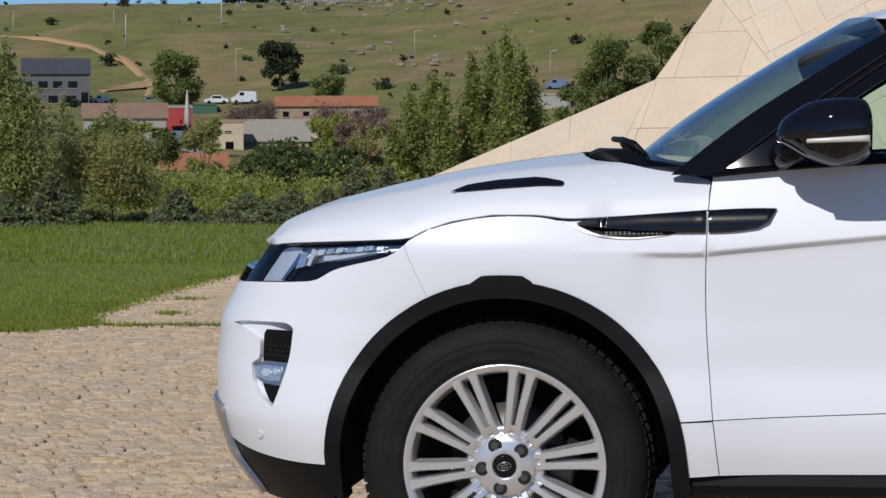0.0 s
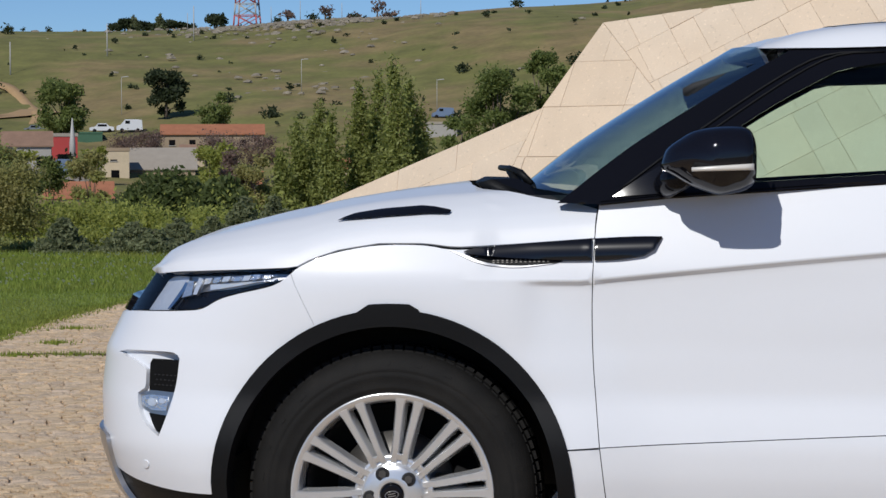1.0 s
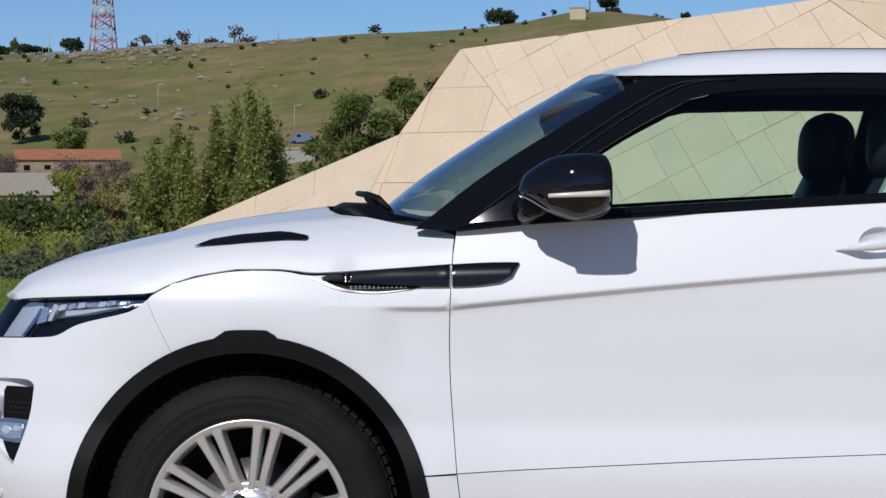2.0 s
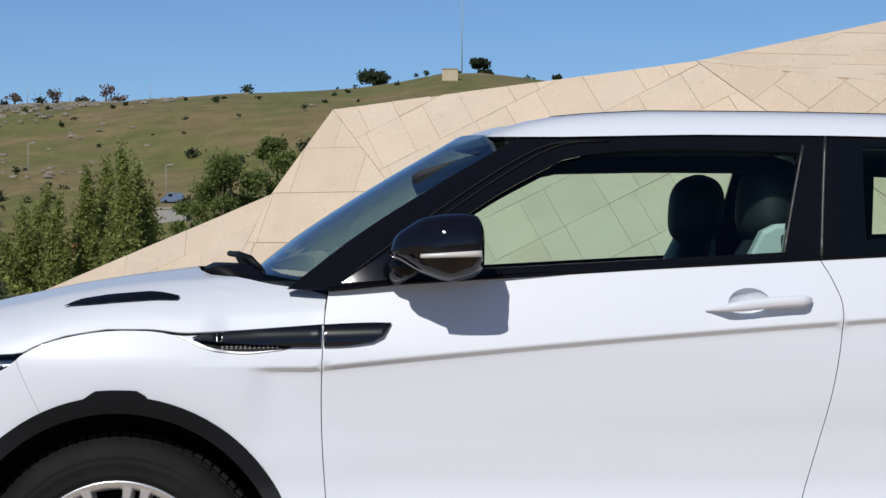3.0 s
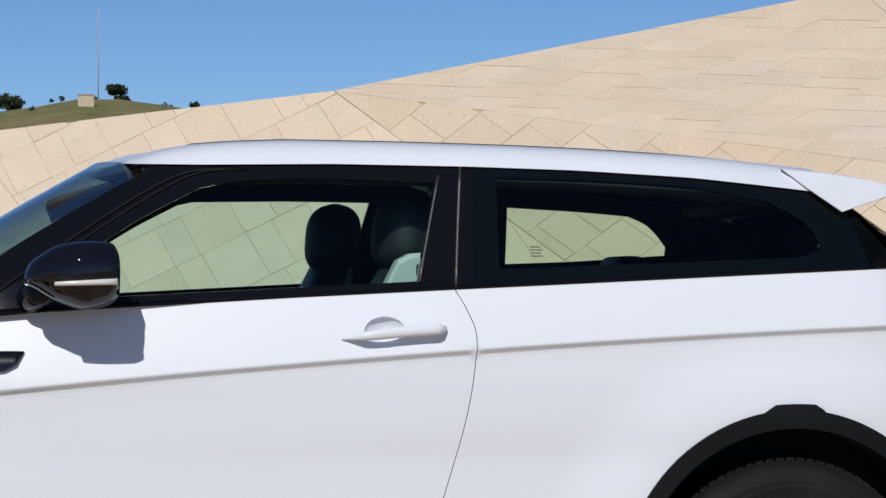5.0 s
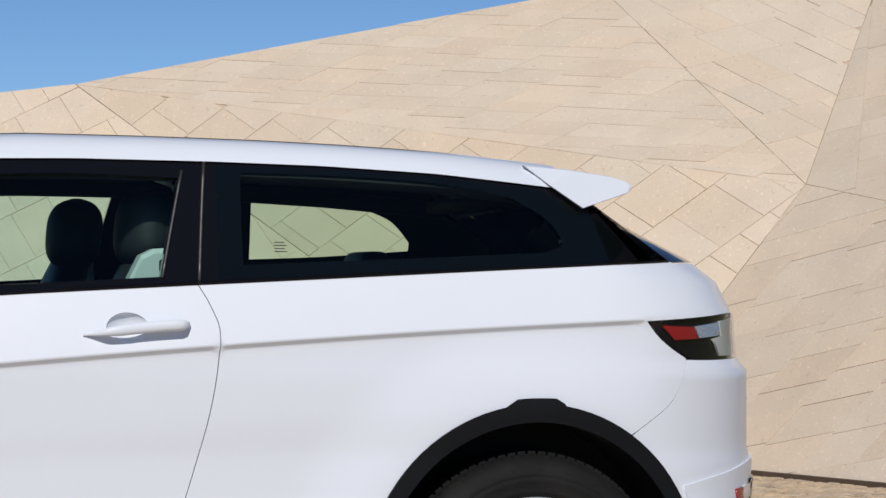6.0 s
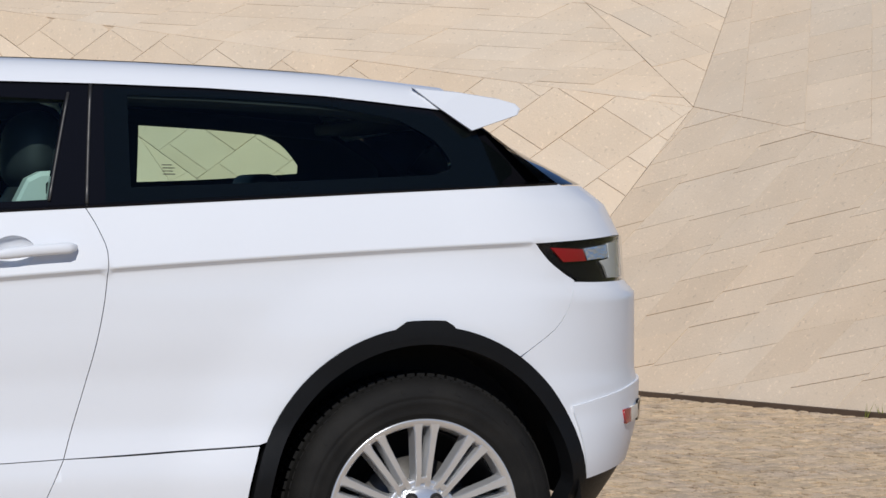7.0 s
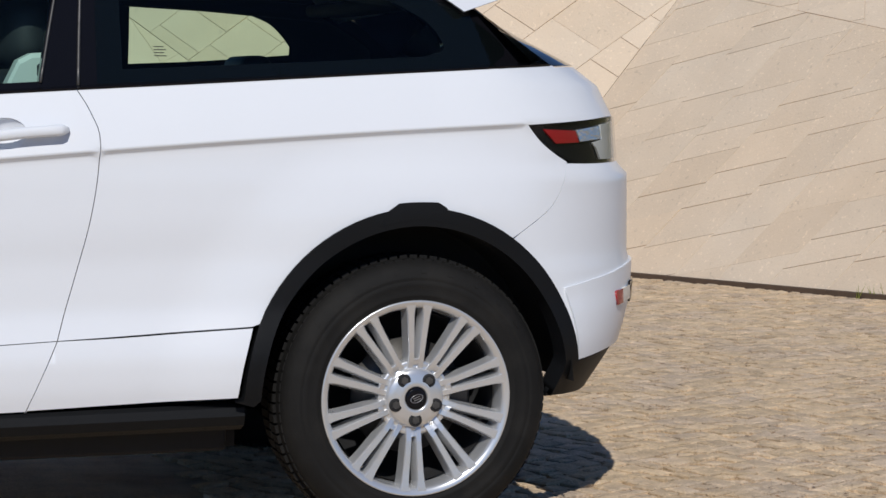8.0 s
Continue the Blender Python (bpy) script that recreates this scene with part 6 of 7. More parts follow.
tree("village_tree", "small leafy garden tree among the houses", -16.54, 318, 0.47, 3.79, "shrub", lumps=9, count=1500, size=0.35, trunk=0.12, low=0.05, seed=104)
tree("village_tree", "small leafy garden tree among the houses", -18.07, 322, 0.47, 4.6, "willow", lumps=9, count=1500, size=0.35, trunk=0.12, low=0.05, seed=105)

for k, (az, top, wide, kind, words) in enumerate((
        (-17.7, 0.75, 3.4, "round", "broad tree in fresh leaf between village houses"), (-16.9, 0.95, 3.0, "bronze", "bronze budding tree beside village houses"),
        (-15.9, 0.45, 3.2, "round", "broad tree in fresh leaf between village houses"), (-14.9, 0.55, 2.6, "bronze", "bronze budding tree beside village houses"),
        (-12.1, 0.85, 3.4, "shrub", "yellow-green tree in front of village roofs"), (-11.5, 0.70, 3.2, "pink", "bare reddish-brown tree before village roofs"),
        (-11.0, 0.55, 3.0, "bronze", "bronze budding tree beside village houses"))):
    tree("village_tree", words, az, 168 + 3 * (k % 3), top, wide, kind, lumps=12, count=4200, size=0.15, trunk=0.12, low=0.2, seed=900 + k)

# ---- village at the foot of the hill ----
PLASTER = {
    "grey": material("grey_render", (0.13, 0.13, 0.135), 0.9, spread=0.15, scale=0.5, fine=3),
    "white": material("pale_render", (0.36, 0.34, 0.31), 0.9, spread=0.12, scale=0.5, fine=3),
    "cream": material("cream_render", (0.55, 0.45, 0.31), 0.9, spread=0.15, scale=0.5, fine=3),
    "tan": material("tan_stonework", (0.33, 0.25, 0.17), 0.9, spread=0.25, scale=0.6, fine=3),
    "red": material("red_cladding", (0.42, 0.05, 0.045), 0.7, spread=0.12, scale=0.5, fine=3),
    "green": material("green_sheeting", (0.05, 0.13, 0.075), 0.7, spread=0.15, scale=0.5, fine=3),
    "terracotta": material("terracotta_tiles", (0.36, 0.145, 0.075), 0.9, spread=0.25, scale=0.7, fine=4, bump=0.6, bump_scale=5),
    "brown": material("weathered_tiles", (0.26, 0.16, 0.11), 0.9, spread=0.25, scale=0.7, fine=4, bump=0.6, bump_scale=5),
    "slate": material("slate_roof", (0.055, 0.06, 0.075), 0.7, spread=0.2, scale=0.7, fine=4),
    "ash": material("grey_sheet_roof", (0.33, 0.29, 0.24), 0.9, spread=0.15, scale=0.7, fine=4),
    "rock": material("granite_rock", (0.235, 0.205, 0.16), 0.95, spread=0.3, scale=0.3, fine=2, island=0.2),
    "earth": material("bare_earth", (0.40, 0.26, 0.13), 0.95, spread=0.2, scale=0.15, fine=1.0),
    "metal": material("pale_pole", (0.42, 0.41, 0.39), 0.6, spread=0.08),
    "carwhite": material("white_car_paint", (0.72, 0.73, 0.75), 0.35, spread=0.03),
    "cargrey": material("grey_car_paint", (0.20, 0.22, 0.25), 0.35, spread=0.05),
    "carblue": material("blue_lorry_paint", (0.15, 0.21, 0.32), 0.5, spread=0.1),
    "mastred": material("red_mast_paint", (0.45, 0.09, 0.08), 0.6, spread=0.1),
}


def on_land(az, el):
    """How far off the ground lies that shows at that angle, on the hill side."""
    lo, hi = 236.0, 640.0
    for _ in range(40):
        d = (lo + hi) / 2
        x, y = spot(az, d)
        if math.degrees(math.atan2(float(land_height(x, y)) - EYE[2], d)) < el:
            lo = d
        else:
            hi = d
    return d


def house(label, az0, az1, el0, el1, el2, wall, roof, deep=7.0, windows=(), flat=False, category="house"):
    """Walls, a gabled roof and its openings, square to the view."""
    az = (az0 + az1) / 2
    d = on_land(az, el0)
    x, y = spot(az, d)
    w = d * radians(az1 - az0)
    z0 = float(land_height(x, y)) - 0.6
    eaves, ridge = height_at(el1, d) - z0, height_at(el2, d) - z0
    t = thing("house", label, category, (x, y, z0))
    t.rotation_euler = (0, 0, -radians(az))
    bm = bmesh.new()
    box(bm, (-w / 2, 0, 0), (w / 2, deep, eaves))
    part("wall", bm, PLASTER[wall], t, smooth=False)
    bm = bmesh.new()
    o = 0.35
    if flat:
        box(bm, (-w / 2 - 0.1, -0.1, eaves), (w / 2 + 0.1, deep + 0.1, ridge))
    else:
        a = [bm.verts.new(p) for p in ((-w / 2 - o, -o, eaves - 0.15), (w / 2 + o, -o, eaves - 0.15), (w / 2 + o, deep / 2, ridge), (-w / 2 - o, deep / 2, ridge), (w / 2 + o, deep + o, eaves - 0.15), (-w / 2 - o, deep + o, eaves - 0.15))]
        b = [bm.verts.new(v.co - Vector((0, 0, 0.18))) for v in a]
        for f in ((0, 1, 2, 3), (3, 2, 4, 5)):
            bm.faces.new([a[i] for i in f]), bm.faces.new([b[i] for i in reversed(f)])
        for i, j in ((0, 1), (1, 2), (2, 4), (4, 5), (5, 3), (3, 0)):
            bm.faces.new((a[j], a[i], b[i], b[j]))
        for sx in (-1, 1):
            g = [bm.verts.new((sx * w / 2, yy, zz)) for yy, zz in ((0, eaves - 0.16), (deep, eaves - 0.16), (deep / 2, ridge - 0.2))]
            bm.faces.new(g)
    part("roof", bm, PLASTER[roof], t, smooth=False)
    for u, v, ww, hh in windows:
        bm = bmesh.new()
        box(bm, (w * (u - 0.5) - ww / 2, -0.04, eaves * v), (w * (u - 0.5) + ww / 2, 0.05, eaves * v + hh))
        win = part("window" if hh < 1.8 else "door", bm, GLOSS, t, smooth=False)
        bm = bmesh.new()
        box(bm, (w * (u - 0.5) - ww / 2 - 0.1, -0.12, eaves * v - 0.12), (w * (u - 0.5) + ww / 2 + 0.1, 0.02, eaves * v - 0.002))
        part("sill", bm, PLASTER["white"], win, smooth=False)
    return t


def vehicle(label, category, az, el, length, high, paint, van=False):
    d = on_land(az, el)
    x, y = spot(az, d)
    t = thing("parked_vehicle", label, category, (x, y, float(land_height(x, y)) - 0.05))
    t.rotation_euler = (0, 0, -radians(az) + 0.1)
    l, h = length / 2, high
    side_view = [(-l, 0.35), (l, 0.35), (l, 0.8), (l * 0.95, h * 0.95), (l * 0.6, h), (-l * 0.30, h), (-l * 0.62, h * 0.62), (-l * 0.97, h * 0.5)] if van else \
        [(-l, 0.35), (l, 0.35), (l * 0.98, h * 0.62), (l * 0.62, h * 0.68), (l * 0.35, h), (-l * 0.25, h), (-l * 0.50, h * 0.66), (-l * 0.97, h * 0.55)]
    part("body", loft([[(px, yy, pz) for px, pz in side_view] for yy in (-0.85, 0.85)], closed=True, caps=True), PLASTER[paint], t, smooth=False)
    bm = bmesh.new()
    box(bm, (-l * 0.36, -0.88, h * 0.66), (l * (0.0 if van else 0.40), -0.80, h * 0.90))
    part("window", bm, GLOSS, t, smooth=False)
    for wx in (-l * 0.62, l * 0.62):
        bm = lathe([(0.0, -0.02), (0.33, 0.0), (0.33, 0.2), (0.0, 0.22)], 16)
        bmesh.ops.translate(bm, verts=bm.verts, vec=(wx, -0.88, 0.33))
        part("wheel", bm, RUBBER, t)
    return t


def post(label, az, el0, el1, radius=0.12, name="utility_pole", arm=False, far=None):
    d = far or on_land(az, el0)
    x, y = spot(az, d)
    z0 = float(land_height(x, y)) - 0.3
    t = thing(name, label, "pole", (x, y, z0))
    h = height_at(el1, d) - z0
    part("shaft", tube([(0, 0, 0), (0, 0, h * 0.5), (0, 0, h)], [radius, radius * 0.85, radius * (0.65 if radius < 0.4 else 0.15)], 8), PLASTER["metal"], t)
    if arm:
        part("lamp_head", tube([(0, 0, h), (0.9, 0, h + 0.12), (1.3, 0, h + 0.1)], [0.08, 0.08, 0.12], 6), PLASTER["metal"], t)
    return t


def scatter_hill():
    """Scrub and outcrops over the pasture."""
    rng = random.Random(5)
    blobs = []
    for _ in range(230):
        az, d = rng.uniform(-21, 4), rng.uniform(330, 618)
        x, y = spot(az, d)
        r = rng.uniform(0.3, 0.9) if rng.random() < 0.88 else rng.uniform(1.3, 2.2)
        z = float(land_height(x, y))
        blobs.append(((x, y, z + r * 0.4), (r, r, r * 0.75)))
    t = leaves("hill_scrub", blobs, 9000, 0.42, LEAF["oak"], None, 77)
    tagged(t, "dark low scrub scattered over the pasture", "scrub", kind="stuff")
    verts, faces = [], []
    for _ in range(560):
        k = rng.random()
        az = rng.gauss(-10.0, 1.9)
        d = rng.gauss(588, 16) if k < 0.8 else rng.uniform(440, 600)
        if d > 622:
            continue
        x, y = spot(az, d)
        z = float(land_height(x, y))
        r = rng.uniform(0.15, 0.80)
        n0 = len(verts)
        for zz, rr in ((-0.3, 1.0), (0.28, 0.85), (0.5, 0.35)):
            for i in range(6):
                a = i * math.pi / 3 + rng.uniform(-0.3, 0.3)
                verts.append((x + r * rr * 1.5 * math.cos(a) * rng.uniform(0.7, 1.2), y + r * rr * math.sin(a), z + r * zz * rng.uniform(0.7, 1.1)))
        for lv in (0, 6):
            for i in range(6):
                j = (i + 1) % 6
                faces.append((n0 + lv + i, n0 + lv + j, n0 + lv + 6 + j, n0 + lv + 6 + i))
        faces.append(tuple(n0 + 12 + i for i in range(6)))
    tagged(from_arrays("outcrop", verts, faces, PLASTER["rock"]), "pale granite outcrops near the crest of the hill", "rocks", kind="stuff")


scatter_hill()


def ribbon(name, label, pts, wide, mat, category):
    rows = []
    p3 = []
    for az, el in pts:
        d = on_land(az, el)
        p3.append(np.array(spot(az, d)))
    line = spline(p3, 4.0)
    for i, p in enumerate(line):
        q = line[min(i + 1, len(line) - 1)] - line[max(i - 1, 0)]
        q = np.array((-q[1], q[0])) / (np.linalg.norm(q) + 1e-9)
        row = []
        for k in (-1.3, -1, 0, 1, 1.3):
            x, y = p + q * wide * 0.5 * k
            row.append((x, y, float(land_height(x, y)) + (0.25 if abs(k) < 1.2 else -0.3)))
        rows.append(row)
    return tagged(part(name, loft(rows), mat), label, category, kind="structure")


house("grey two-storey house with a dark slate roof", -19.22, -17.67, 0.92, 1.67, 2.02, "grey", "slate", windows=[(0.08, 0.55, 1.4, 1.2), (0.3, 0.55, 1.6, 1.2), (0.52, 0.55, 1.6, 1.2), (0.75, 0.55, 1.6, 1.2), (0.12, 0.12, 1.4, 1.2), (0.45, 0.12, 1.6, 1.3), (0.72, 0.12, 1.6, 1.3), (0.93, 0.1, 1.2, 2.0)])
house("long low shed with a weathered tile roof", -17.81, -15.85, 0.13, 0.62, 0.95, "white", "brown", windows=[(0.15, 0.3, 1.5, 0.8), (0.4, 0.3, 1.5, 0.8), (0.92, 0.0, 2.4, 1.9)])
house("shed faced with bright red cladding", -15.84, -15.23, 0.19, 0.81, 0.89, "red", "ash", flat=True, windows=[(0.5, 0.0, 2.2, 1.9)])
house("ruined cream plaster house with a dark doorway", -14.68, -14.01, -0.22, 0.46, 0.54, "cream", "tan", flat=True, windows=[(0.5, 0.0, 1.2, 2.0), (0.45, 0.7, 1.0, 0.2)])
house("low grey house with a wide pale gable roof", -14.01, -12.44, -0.17, 0.05, 0.55, "tan", "ash", deep=12.0)
house("house with a bright terracotta roof among shrubs", -16.01, -14.42, -0.74, -0.62, -0.26, "white", "terracotta", deep=9.0)
house("long house with a terracotta roof and stone wall", -13.23, -10.81, 0.48, 0.89, 1.11, "tan", "terracotta", windows=[(0.1, 0.4, 1.0, 0.9), (0.3, 0.4, 1.0, 0.9), (0.55, 0.4, 1.0, 0.9), (0.8, 0.4, 1.0, 0.9)])
house("small cream house with a brown tile roof", -12.77, -12.22, 0.08, 0.32, 0.62, "cream", "brown", windows=[(0.5, 0.2, 1.2, 1.0)])
house("small house with an orange tile roof", -11.35, -10.86, -0.58, -0.3, -0.03, "cream", "terracotta", windows=[(0.6, 0.3, 1.0, 1.0)])
house("house with an orange roof behind the poplars", -9.41, -8.6, -0.17, 0.06, 0.29, "cream", "terracotta")
house("dark green sheet metal shed", -15.28, -14.64, 0.7, 0.88, 0.92, "green", "green", flat=True)
house("long pale wall of a roadside works", -6.89, -6.14, 0.84, 1.08, 1.14, "white", "ash", flat=True)
vehicle("white panel van parked beside the track", "van", -14.0, 0.92, 4.4, 2.2, "carwhite", True)
vehicle("white car parked beside the track", "car", -14.66, 0.91, 4.2, 1.6, "carwhite", False)
vehicle("grey car parked near the village", "car", -16.25, 0.92, 3.6, 1.3, "cargrey", False)
vehicle("white van parked by the grey house", "van", -17.41, 0.92, 3.0, 1.6, "carwhite", True)
vehicle("blue lorry standing between village houses", "lorry", -15.64, -0.09, 3.4, 2.3, "carblue", True)
vehicle("blue and white vehicle on the road behind the poplars", "van", -6.48, 1.22, 3.8, 1.9, "carblue", True)
post("pale pole standing on the pasture", -16.79, 2.25, 3.05, 0.16)
post("pale pole standing on the pasture", -14.51, 2.71, 3.49, 0.16)
post("pale pole standing on the pasture", -12.45, 3.09, 3.92, 0.16)
post("pale pole standing on the pasture", -19.43, 2.6, 3.09, 0.12)
post("pale pole standing on the pasture", -17.07, 2.78, 3.14, 0.1)
post("thin lamp post near the village road", -14.18, 1.33, 2.22, 0.06, "lamp_post", True)
post("thin lamp post near the village road", -6.62, 1.41, 2.14, 0.06, "lamp_post", True)
post("thin lamp post near the village road", -9.88, 1.9, 2.64, 0.06, "lamp_post", True)
post("tapered stone spire between the houses", -15.35, 0.1, 1.25, 0.55, "stone_spire")
post("slender radio mast on the hill top", 0.50, 4.30, 6.55, 0.14, "radio_mast", False, 600)
post("thin pole on the crest of the hill", -10.6, 3.4, 3.9, 0.10, "utility_pole", False, 610)
post("thin pole on the crest of the hill", -8.9, 3.4, 4.0, 0.10, "utility_pole", False, 610)
post("thin pole on the crest of the hill", -9.9, 3.4, 4.05, 0.10, "utility_pole", False, 610)
post("thin pole on the crest of the hill", -7.0, 3.4, 4.1, 0.10, "utility_pole", False, 610)
post("thin pole on the crest of the hill", -12.6, 3.4, 3.75, 0.10, "utility_pole", False, 610)
house("small flat hut on the hill top", 0.02, 0.40, 4.22, 4.46, 4.49, "cream", "ash", flat=True, deep=3.0)
ribbon("track", "sandy track winding up the pasture", [(-20.06, 2.55), (-19.0, 2.49), (-18.31, 2.41), (-17.67, 2.3), (-17.07, 2.06), (-16.54, 1.73), (-16.17, 1.35), (-16.31, 1.0)], 1.7, PLASTER["earth"], "track")
ribbon("earth_bank", "bare orange earth bank by the grey house", [(-17.61, 1.27), (-17.07, 1.33), (-16.44, 1.27)], 13.0, PLASTER["earth"], "bank")
ribbon("village_road", "grey road between the village houses", [(-16.31, -0.17), (-15.8, 0.05), (-15.12, 0.13)], 12.0, PLASTER["ash"], "road")
tree("hilltop_tree", "dark evergreen oak on the hill crest", -1.64, 612, 4.44, 9.5, "oak", lumps=9, count=1500, size=0.55, trunk=0.3, low=0.1, seed=201)
tree("hilltop_tree", "dark evergreen oak beside the hill hut", 0.89, 612, 4.72, 6.5, "oak", lumps=9, count=1200, size=0.55, trunk=0.3, low=0.25, seed=202)
tree("hilltop_tree", "low dark tree on the hill crest", -11.9, 612, 3.74, 6.5, "oak", lumps=9, count=900, size=0.55, trunk=0.3, low=0.1, seed=203)
tree("hilltop_tree", "small dark bush on the crest", 2.8, 612, 4.33, 2.5, "oak", lumps=9, count=300, size=0.55, trunk=0.3, low=0.1, seed=204)
tree("hilltop_tree", "small dark bush on the crest", 4.08, 612, 4.2, 2.8, "oak", lumps=9, count=300, size=0.55, trunk=0.3, low=0.1, seed=205)
tree("hilltop_tree", "low green bush on the hill top", 0.35, 612, 4.42, 3.0, "round", lumps=9, count=300, size=0.55, trunk=0.3, low=0.05, seed=206)
tree("hilltop_tree", "low green bush on the hill top", 1.05, 612, 4.45, 4.0, "oak", lumps=9, count=400, size=0.55, trunk=0.3, low=0.05, seed=207)
tree("hilltop_tree", "dark conifer in a belt on the crest", -14.3, 612, 3.5, 4.5, "oak", lumps=9, count=500, size=0.55, trunk=0.3, low=0.05, seed=210)
tree("hilltop_tree", "dark conifer in a belt on the crest", -14.09, 612, 3.62, 4.5, "oak", lumps=9, count=500, size=0.55, trunk=0.3, low=0.05, seed=211)
tree("hilltop_tree", "dark conifer in a belt on the crest", -13.88, 612, 3.73, 4.5, "spruce", lumps=9, count=500, size=0.55, trunk=0.3, low=0.05, seed=212)
tree("hilltop_tree", "dark conifer in a belt on the crest", -13.67, 612, 3.54, 4.5, "oak", lumps=9, count=500, size=0.55, trunk=0.3, low=0.05, seed=213)
tree("hilltop_tree", "dark conifer in a belt on the crest", -13.46, 612, 3.5, 4.5, "oak", lumps=9, count=500, size=0.55, trunk=0.3, low=0.05, seed=214)
tree("hilltop_tree", "dark conifer in a belt on the crest", -13.25, 612, 3.77, 4.5, "spruce", lumps=9, count=500, size=0.55, trunk=0.3, low=0.05, seed=215)
tree("hilltop_tree", "dark conifer in a belt on the crest", -13.04, 612, 3.58, 4.5, "oak", lumps=9, count=500, size=0.55, trunk=0.3, low=0.05, seed=216)
tree("hilltop_tree", "dark conifer in a belt on the crest", -12.83, 612, 3.54, 4.5, "oak", lumps=9, count=500, size=0.55, trunk=0.3, low=0.05, seed=217)
tree("hilltop_tree", "dark conifer in a belt on the crest", -12.62, 612, 3.5, 4.5, "oak", lumps=9, count=500, size=0.55, trunk=0.3, low=0.05, seed=218)
tree("hilltop_tree", "bare thin tree on the crest", -9.3, 612, 3.95, 5.0, "pink", lumps=9, count=110, size=0.55, trunk=0.3, low=0.2, seed=230)
tree("hilltop_tree", "bare thin tree on the crest", -8.05, 612, 4.05, 5.0, "pink", lumps=9, count=110, size=0.55, trunk=0.3, low=0.2, seed=231)
tree("hilltop_tree", "bare thin tree on the crest", -10.2, 612, 3.85, 5.0, "pink", lumps=9, count=110, size=0.55, trunk=0.3, low=0.2, seed=232)
tree("hilltop_tree", "bare thin tree on the crest", -8.6, 612, 3.75, 5.0, "pink", lumps=9, count=110, size=0.55, trunk=0.3, low=0.2, seed=233)
tree("hilltop_tree", "bare thin tree on the crest", -7.75, 612, 3.8, 5.0, "pink", lumps=9, count=110, size=0.55, trunk=0.3, low=0.2, seed=234)


def mast(az, far, el1):
    """Red and white lattice tower."""
    x, y = spot(az, far)
    z0 = float(land_height(x, y)) - 0.5
    h = height_at(el1, far) - z0
    t = thing("lattice_tower", "red and white lattice tower on the hill crest", "tower", (x, y, z0))
    n = 6
    for i in range(n):
        a, b = i / n, (i + 1) / n
        mat = PLASTER["mastred"] if i % 2 == 0 else PLASTER["metal"]
        wa, wb = 3.0 * (1 - 0.45 * a), 3.0 * (1 - 0.45 * b)
        for sx in (-1, 1):
            for sy in (-1, 1):
                part("leg", tube([(sx * wa, sy * wa, h * a), (sx * wb, sy * wb, h * b)], 0.22, 5), mat, t)
        for sy in (-1, 1):
            part("brace", tube([(-wa, sy * wa, h * a), (wb, sy * wb, h * b)], 0.13, 4), mat, t)
            part("brace", tube([(wa, sy * wa, h * a), (-wb, sy * wb, h * b)], 0.13, 4), mat, t)
            part("brace", tube([(-wb, sy * wb, h * b), (wb, sy * wb, h * b)], 0.15, 4), mat, t)
    bm = lathe([(0.0, -0.5), (1.0, -0.4), (1.1, 0.0), (0.0, 0.1)], 14)
    bmesh.ops.translate(bm, verts=bm.verts, vec=(0.3, -2.3, h * 0.55))
    part("dish", bm, PLASTER["metal"], t)


mast(-11.17, 612, 5.1)

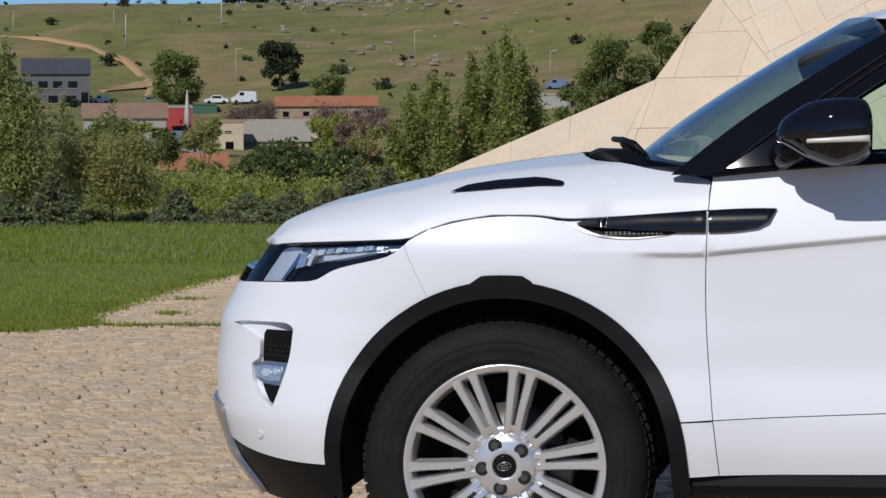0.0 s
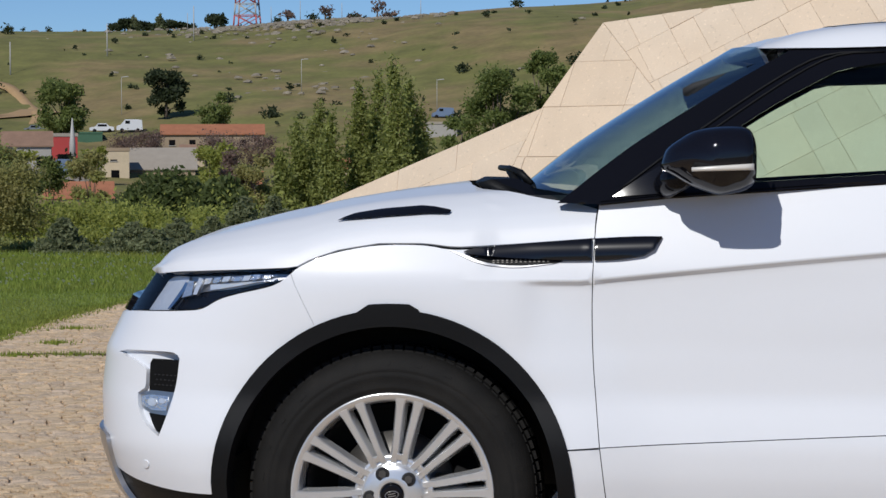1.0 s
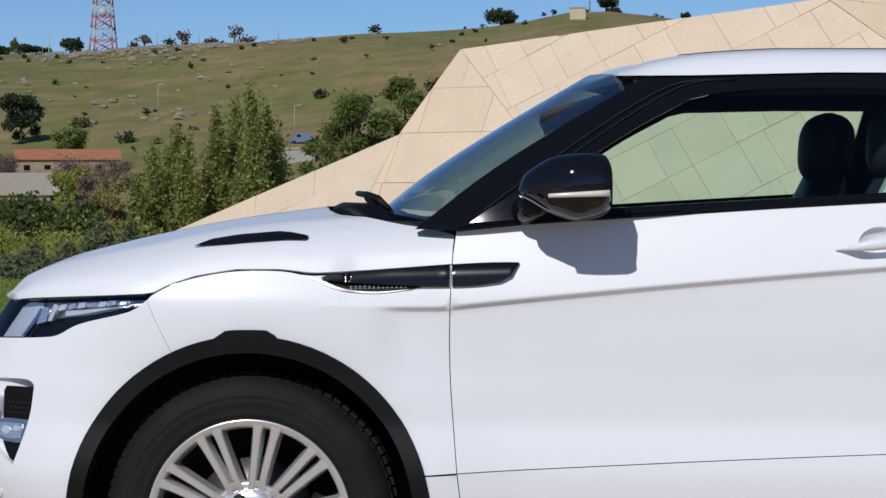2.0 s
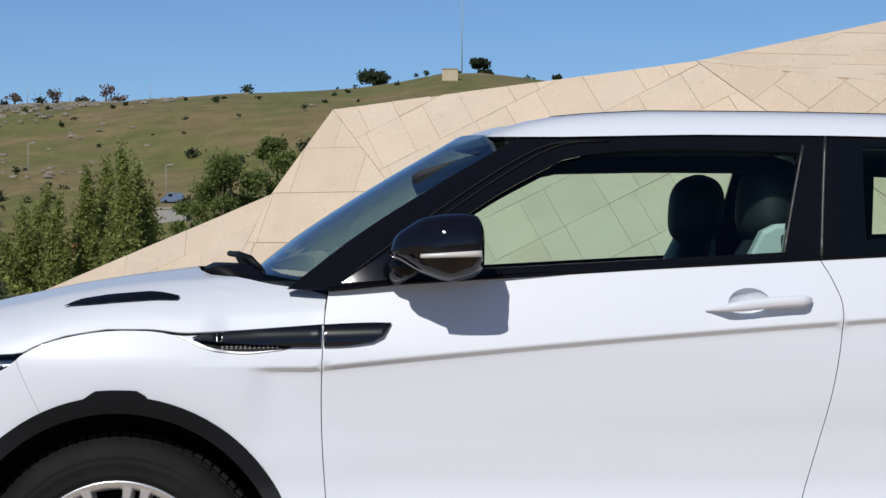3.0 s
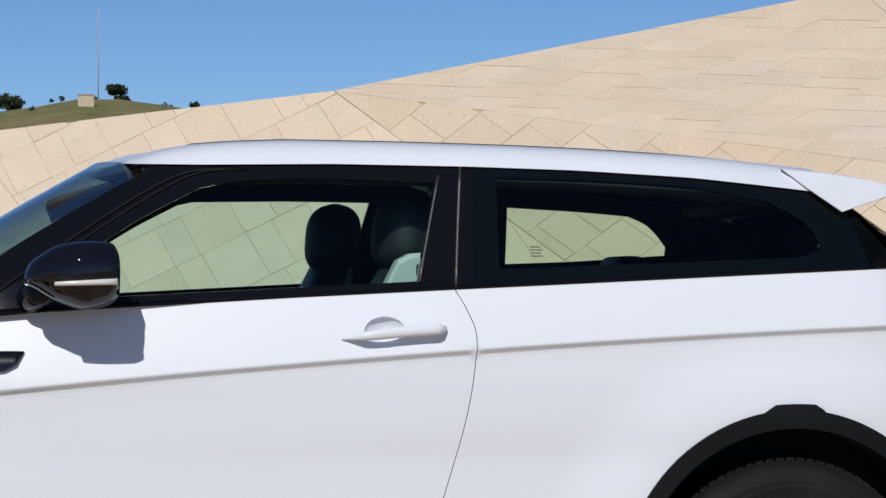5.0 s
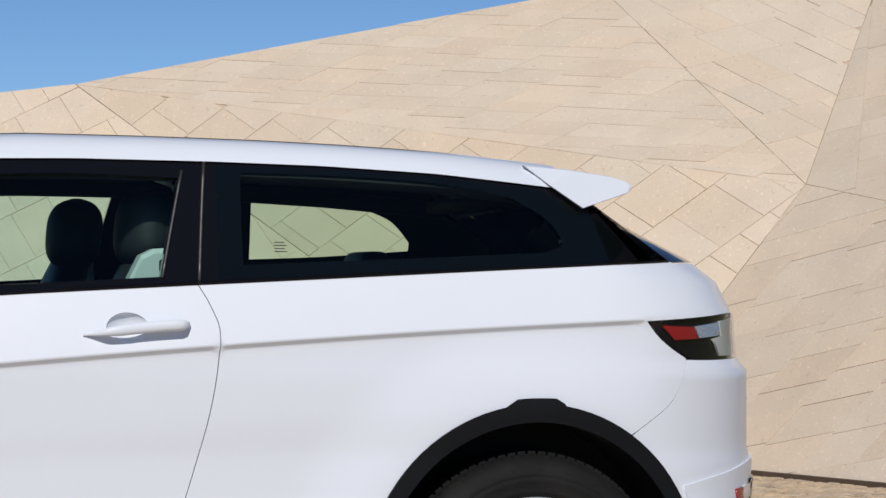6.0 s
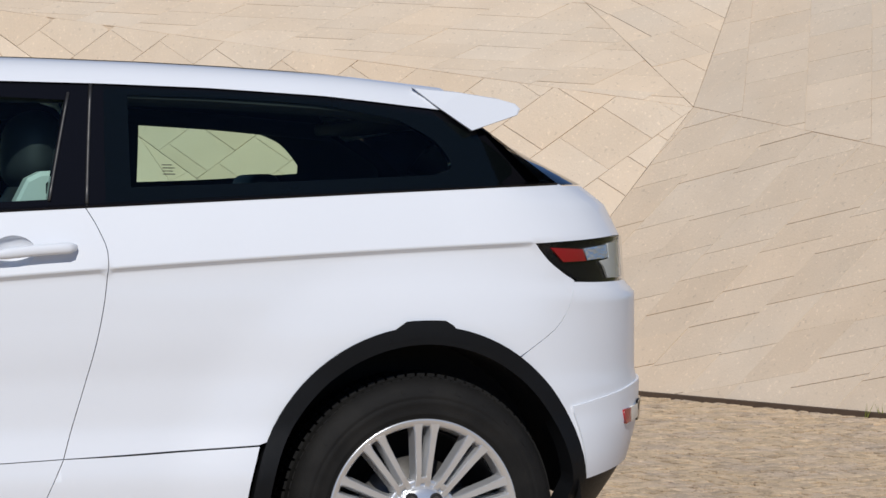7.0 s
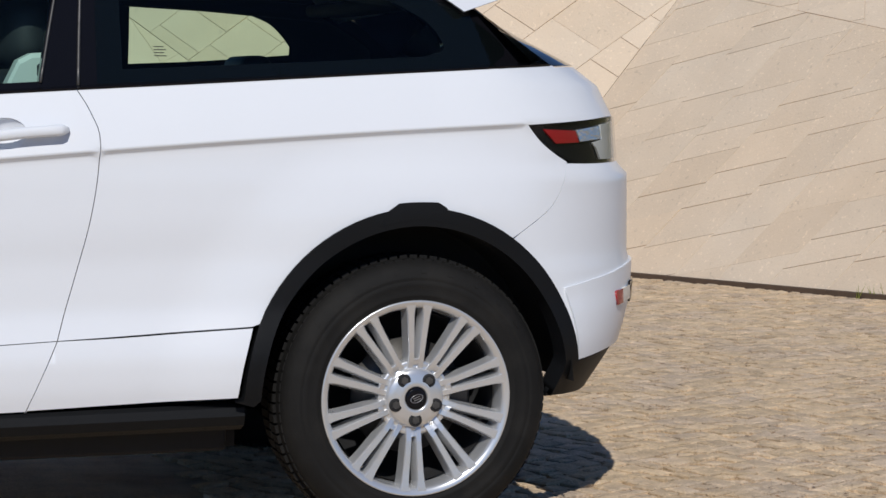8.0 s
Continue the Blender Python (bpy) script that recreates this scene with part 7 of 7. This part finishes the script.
# ---- paving setts: rows that cross the forecourt at a slant ----
def lay_setts():
    rng = random.Random(11)
    ang = radians(24)
    d1, d2 = Vector((math.cos(ang), math.sin(ang), 0)), Vector((-math.sin(ang), math.cos(ang), 0))
    bed = bpy.data.objects["paving_bed"]
    verts, faces, pieces = [], [], []
    edge = np.array(LAWN_EDGE[1:])

    def wanted(x, y):
        if y > 8.4 and x < float(np.interp(y, edge[:, 1], edge[:, 0])) - 0.05:
            return False
        in_left = -6.4 < x < 0.4 and -1.6 < y < 17 and x > 0.6 - (y + 6.1) * 0.38
        in_right = 2.3 < x < 9.2 and -0.6 < y < 9.6
        if in_right and (x - base_1.x) * side_n.x + (y - base_1.y) * side_n.y < 0.0:
            return False
        return in_left or in_right

    side_n = Vector((foot_side.x, foot_side.y))
    v = -14.0
    while v < 18:
        h = 0.088 * rng.uniform(0.8, 1.25)
        u = -14.0 + rng.random() * 0.2
        while u < 14:
            l = rng.uniform(0.06, 0.125)
            c = d1 * (u + l / 2) + d2 * (v + h / 2)
            if wanted(c.x, c.y):
                g = 0.002 + rng.random() * 0.006
                z = rng.uniform(-0.004, 0.003)
                tilt = (rng.uniform(-0.0025, 0.0025), rng.uniform(-0.0025, 0.0025))
                top, mid, low = [], [], []
                for su, sv in ((-1, -1), (1, -1), (1, 1), (-1, 1)):
                    ju, jv = rng.uniform(-0.013, 0.008), rng.uniform(-0.011, 0.007)
                    hu, hv = l / 2 - g + ju, h / 2 - g + jv
                    zz = z + su * tilt[0] + sv * tilt[1]
                    top.append(c + d1 * su * (hu - 0.012) + d2 * sv * (hv - 0.012) + Vector((0, 0, zz)))
                    mid.append(c + d1 * su * hu + d2 * sv * hv + Vector((0, 0, zz - 0.004)))
                    low.append(c + d1 * su * hu + d2 * sv * hv + Vector((0, 0, -0.020)))
                pts = top + mid + low
                fs = [(0, 1, 2, 3)] + [(o + i, o + 4 + i, o + 4 + (i + 1) % 4, o + (i + 1) % 4) for o in (0, 4) for i in range(4)]
                near = 3.3 < c.x < 5.6 and 0.3 < c.y < 3.6
                if near and len(pieces) < 300:
                    pieces.append((pts, fs))
                else:
                    n0 = len(verts)
                    verts.extend(tuple(p) for p in pts)
                    faces.extend(tuple(n0 + i for i in f) for f in fs)
            u += l
        v += h
    ob = from_arrays("paving", verts, faces, SETT, bed)
    tagged(ob, kind="stuff")
    for pts, fs in pieces:
        from_arrays("sett", pts, fs, SETT_O, bed)


lay_setts()

def dry_litter():
    """Brown flakes and grit blown over the paving, and weeds at the wall's foot."""
    rng = random.Random(23)
    verts, faces = [], []
    for _ in range(520):
        x, y = rng.uniform(3.4, 9.0), rng.uniform(-0.4, 8.0)
        if (x - base_1.x) * foot_side.x + (y - base_1.y) * foot_side.y < 0.08:
            continue
        a, l, w = rng.uniform(0, 6.28), rng.uniform(0.005, 0.020), rng.uniform(0.002, 0.005)
        c, d = math.cos(a), math.sin(a)
        n0 = len(verts)
        for u, v, z in ((-l, 0, 0.004), (0, -w, 0.005), (l, 0, 0.004), (0, w, 0.006)):
            verts.append((x + u * c - v * d, y + u * d + v * c, z))
        faces.extend([(n0, n0 + 1, n0 + 2), (n0, n0 + 2, n0 + 3)])
    tagged(from_arrays("dry_litter", verts, faces, material("dry_leaf", (0.27, 0.150, 0.080), 0.9, spread=0.4, scale=20, island=0.4)), "small brown dry leaves and grit on the paving", "litter", kind="stuff")
    verts, faces = [], []
    for cx, cy, n in ((7.24, 6.02, 22), (7.40, 5.70, 8)):
        for _ in range(n):
            x, y, h = cx + rng.gauss(0, 0.05), cy + rng.gauss(0, 0.03), rng.uniform(0.03, 0.11)
            n0 = len(verts)
            verts.extend([(x - 0.003, y, 0.0), (x + 0.003, y, 0.0), (x + rng.gauss(0, 0.03), y - 0.01, h)])
            faces.append((n0, n0 + 1, n0 + 2))
    tagged(from_arrays("weeds", verts, faces, BLADE), "thin dry weeds at the foot of the stone wall", "weeds", kind="stuff")


dry_litter()

bm = bmesh.new()
for k in range(9):
    x = -3.75 + 0.30 * k
    box(bm, (x, 9.10 + 0.008 * math.sin(k * 2.3), -0.03), (x + 0.296, 9.155 + 0.010 * math.sin(k * 1.7), 0.0045))
tagged(part("trim", bm, material("rusty_strip", (0.075, 0.045, 0.028), 0.9, spread=0.4, scale=7), smooth=False), "dark rusty strip set across the paving", "edging", kind="structure")

# ---- slabs of the building, nearest stretch as pieces, the rest joined ----
def slab_mesh(cell, n):
    bm = bmesh.new()
    c = sum(cell, Vector()) / len(cell)
    top = [bm.verts.new(p + (c - p).normalized() * 0.002) for p in cell]
    rim = [bm.verts.new(p - n * 0.0022) for p in cell]
    low = [bm.verts.new(p - n * 0.013) for p in cell]
    bm.faces.new(top)
    m = len(cell)
    for a, b in ((top, rim), (rim, low)):
        for i in range(m):
            j = (i + 1) % m
            bm.faces.new((a[i], b[i], b[j], a[j]))
    bmesh.ops.recalc_face_normals(bm, faces=bm.faces)
    return bm


def lay_slabs():
    order = sorted(slab_jobs, key=lambda j: (sum(j[1], Vector()) / len(j[1])).y)
    rest_v, rest_f = [], []
    for k, (wall, cell, n) in enumerate(order):
        bm = slab_mesh(cell, n)
        if k < 300:
            part("slab", bm, STONE, wall, smooth=False)
        else:
            bm.verts.index_update()
            base = len(rest_v)
            rest_v += [tuple(v.co) for v in bm.verts]
            rest_f += [[base + v.index for v in f.verts] for f in bm.faces]
            bm.free()
    if rest_v:
        me = bpy.data.meshes.new("cladding")
        me.from_pydata(rest_v, [], rest_f)
        me.materials.append(STONE_J)
        ob = new("cladding", me)
        ob.parent = building
        tagged(ob, kind="stuff")


building.location = (0, 0, 0)
lay_slabs()
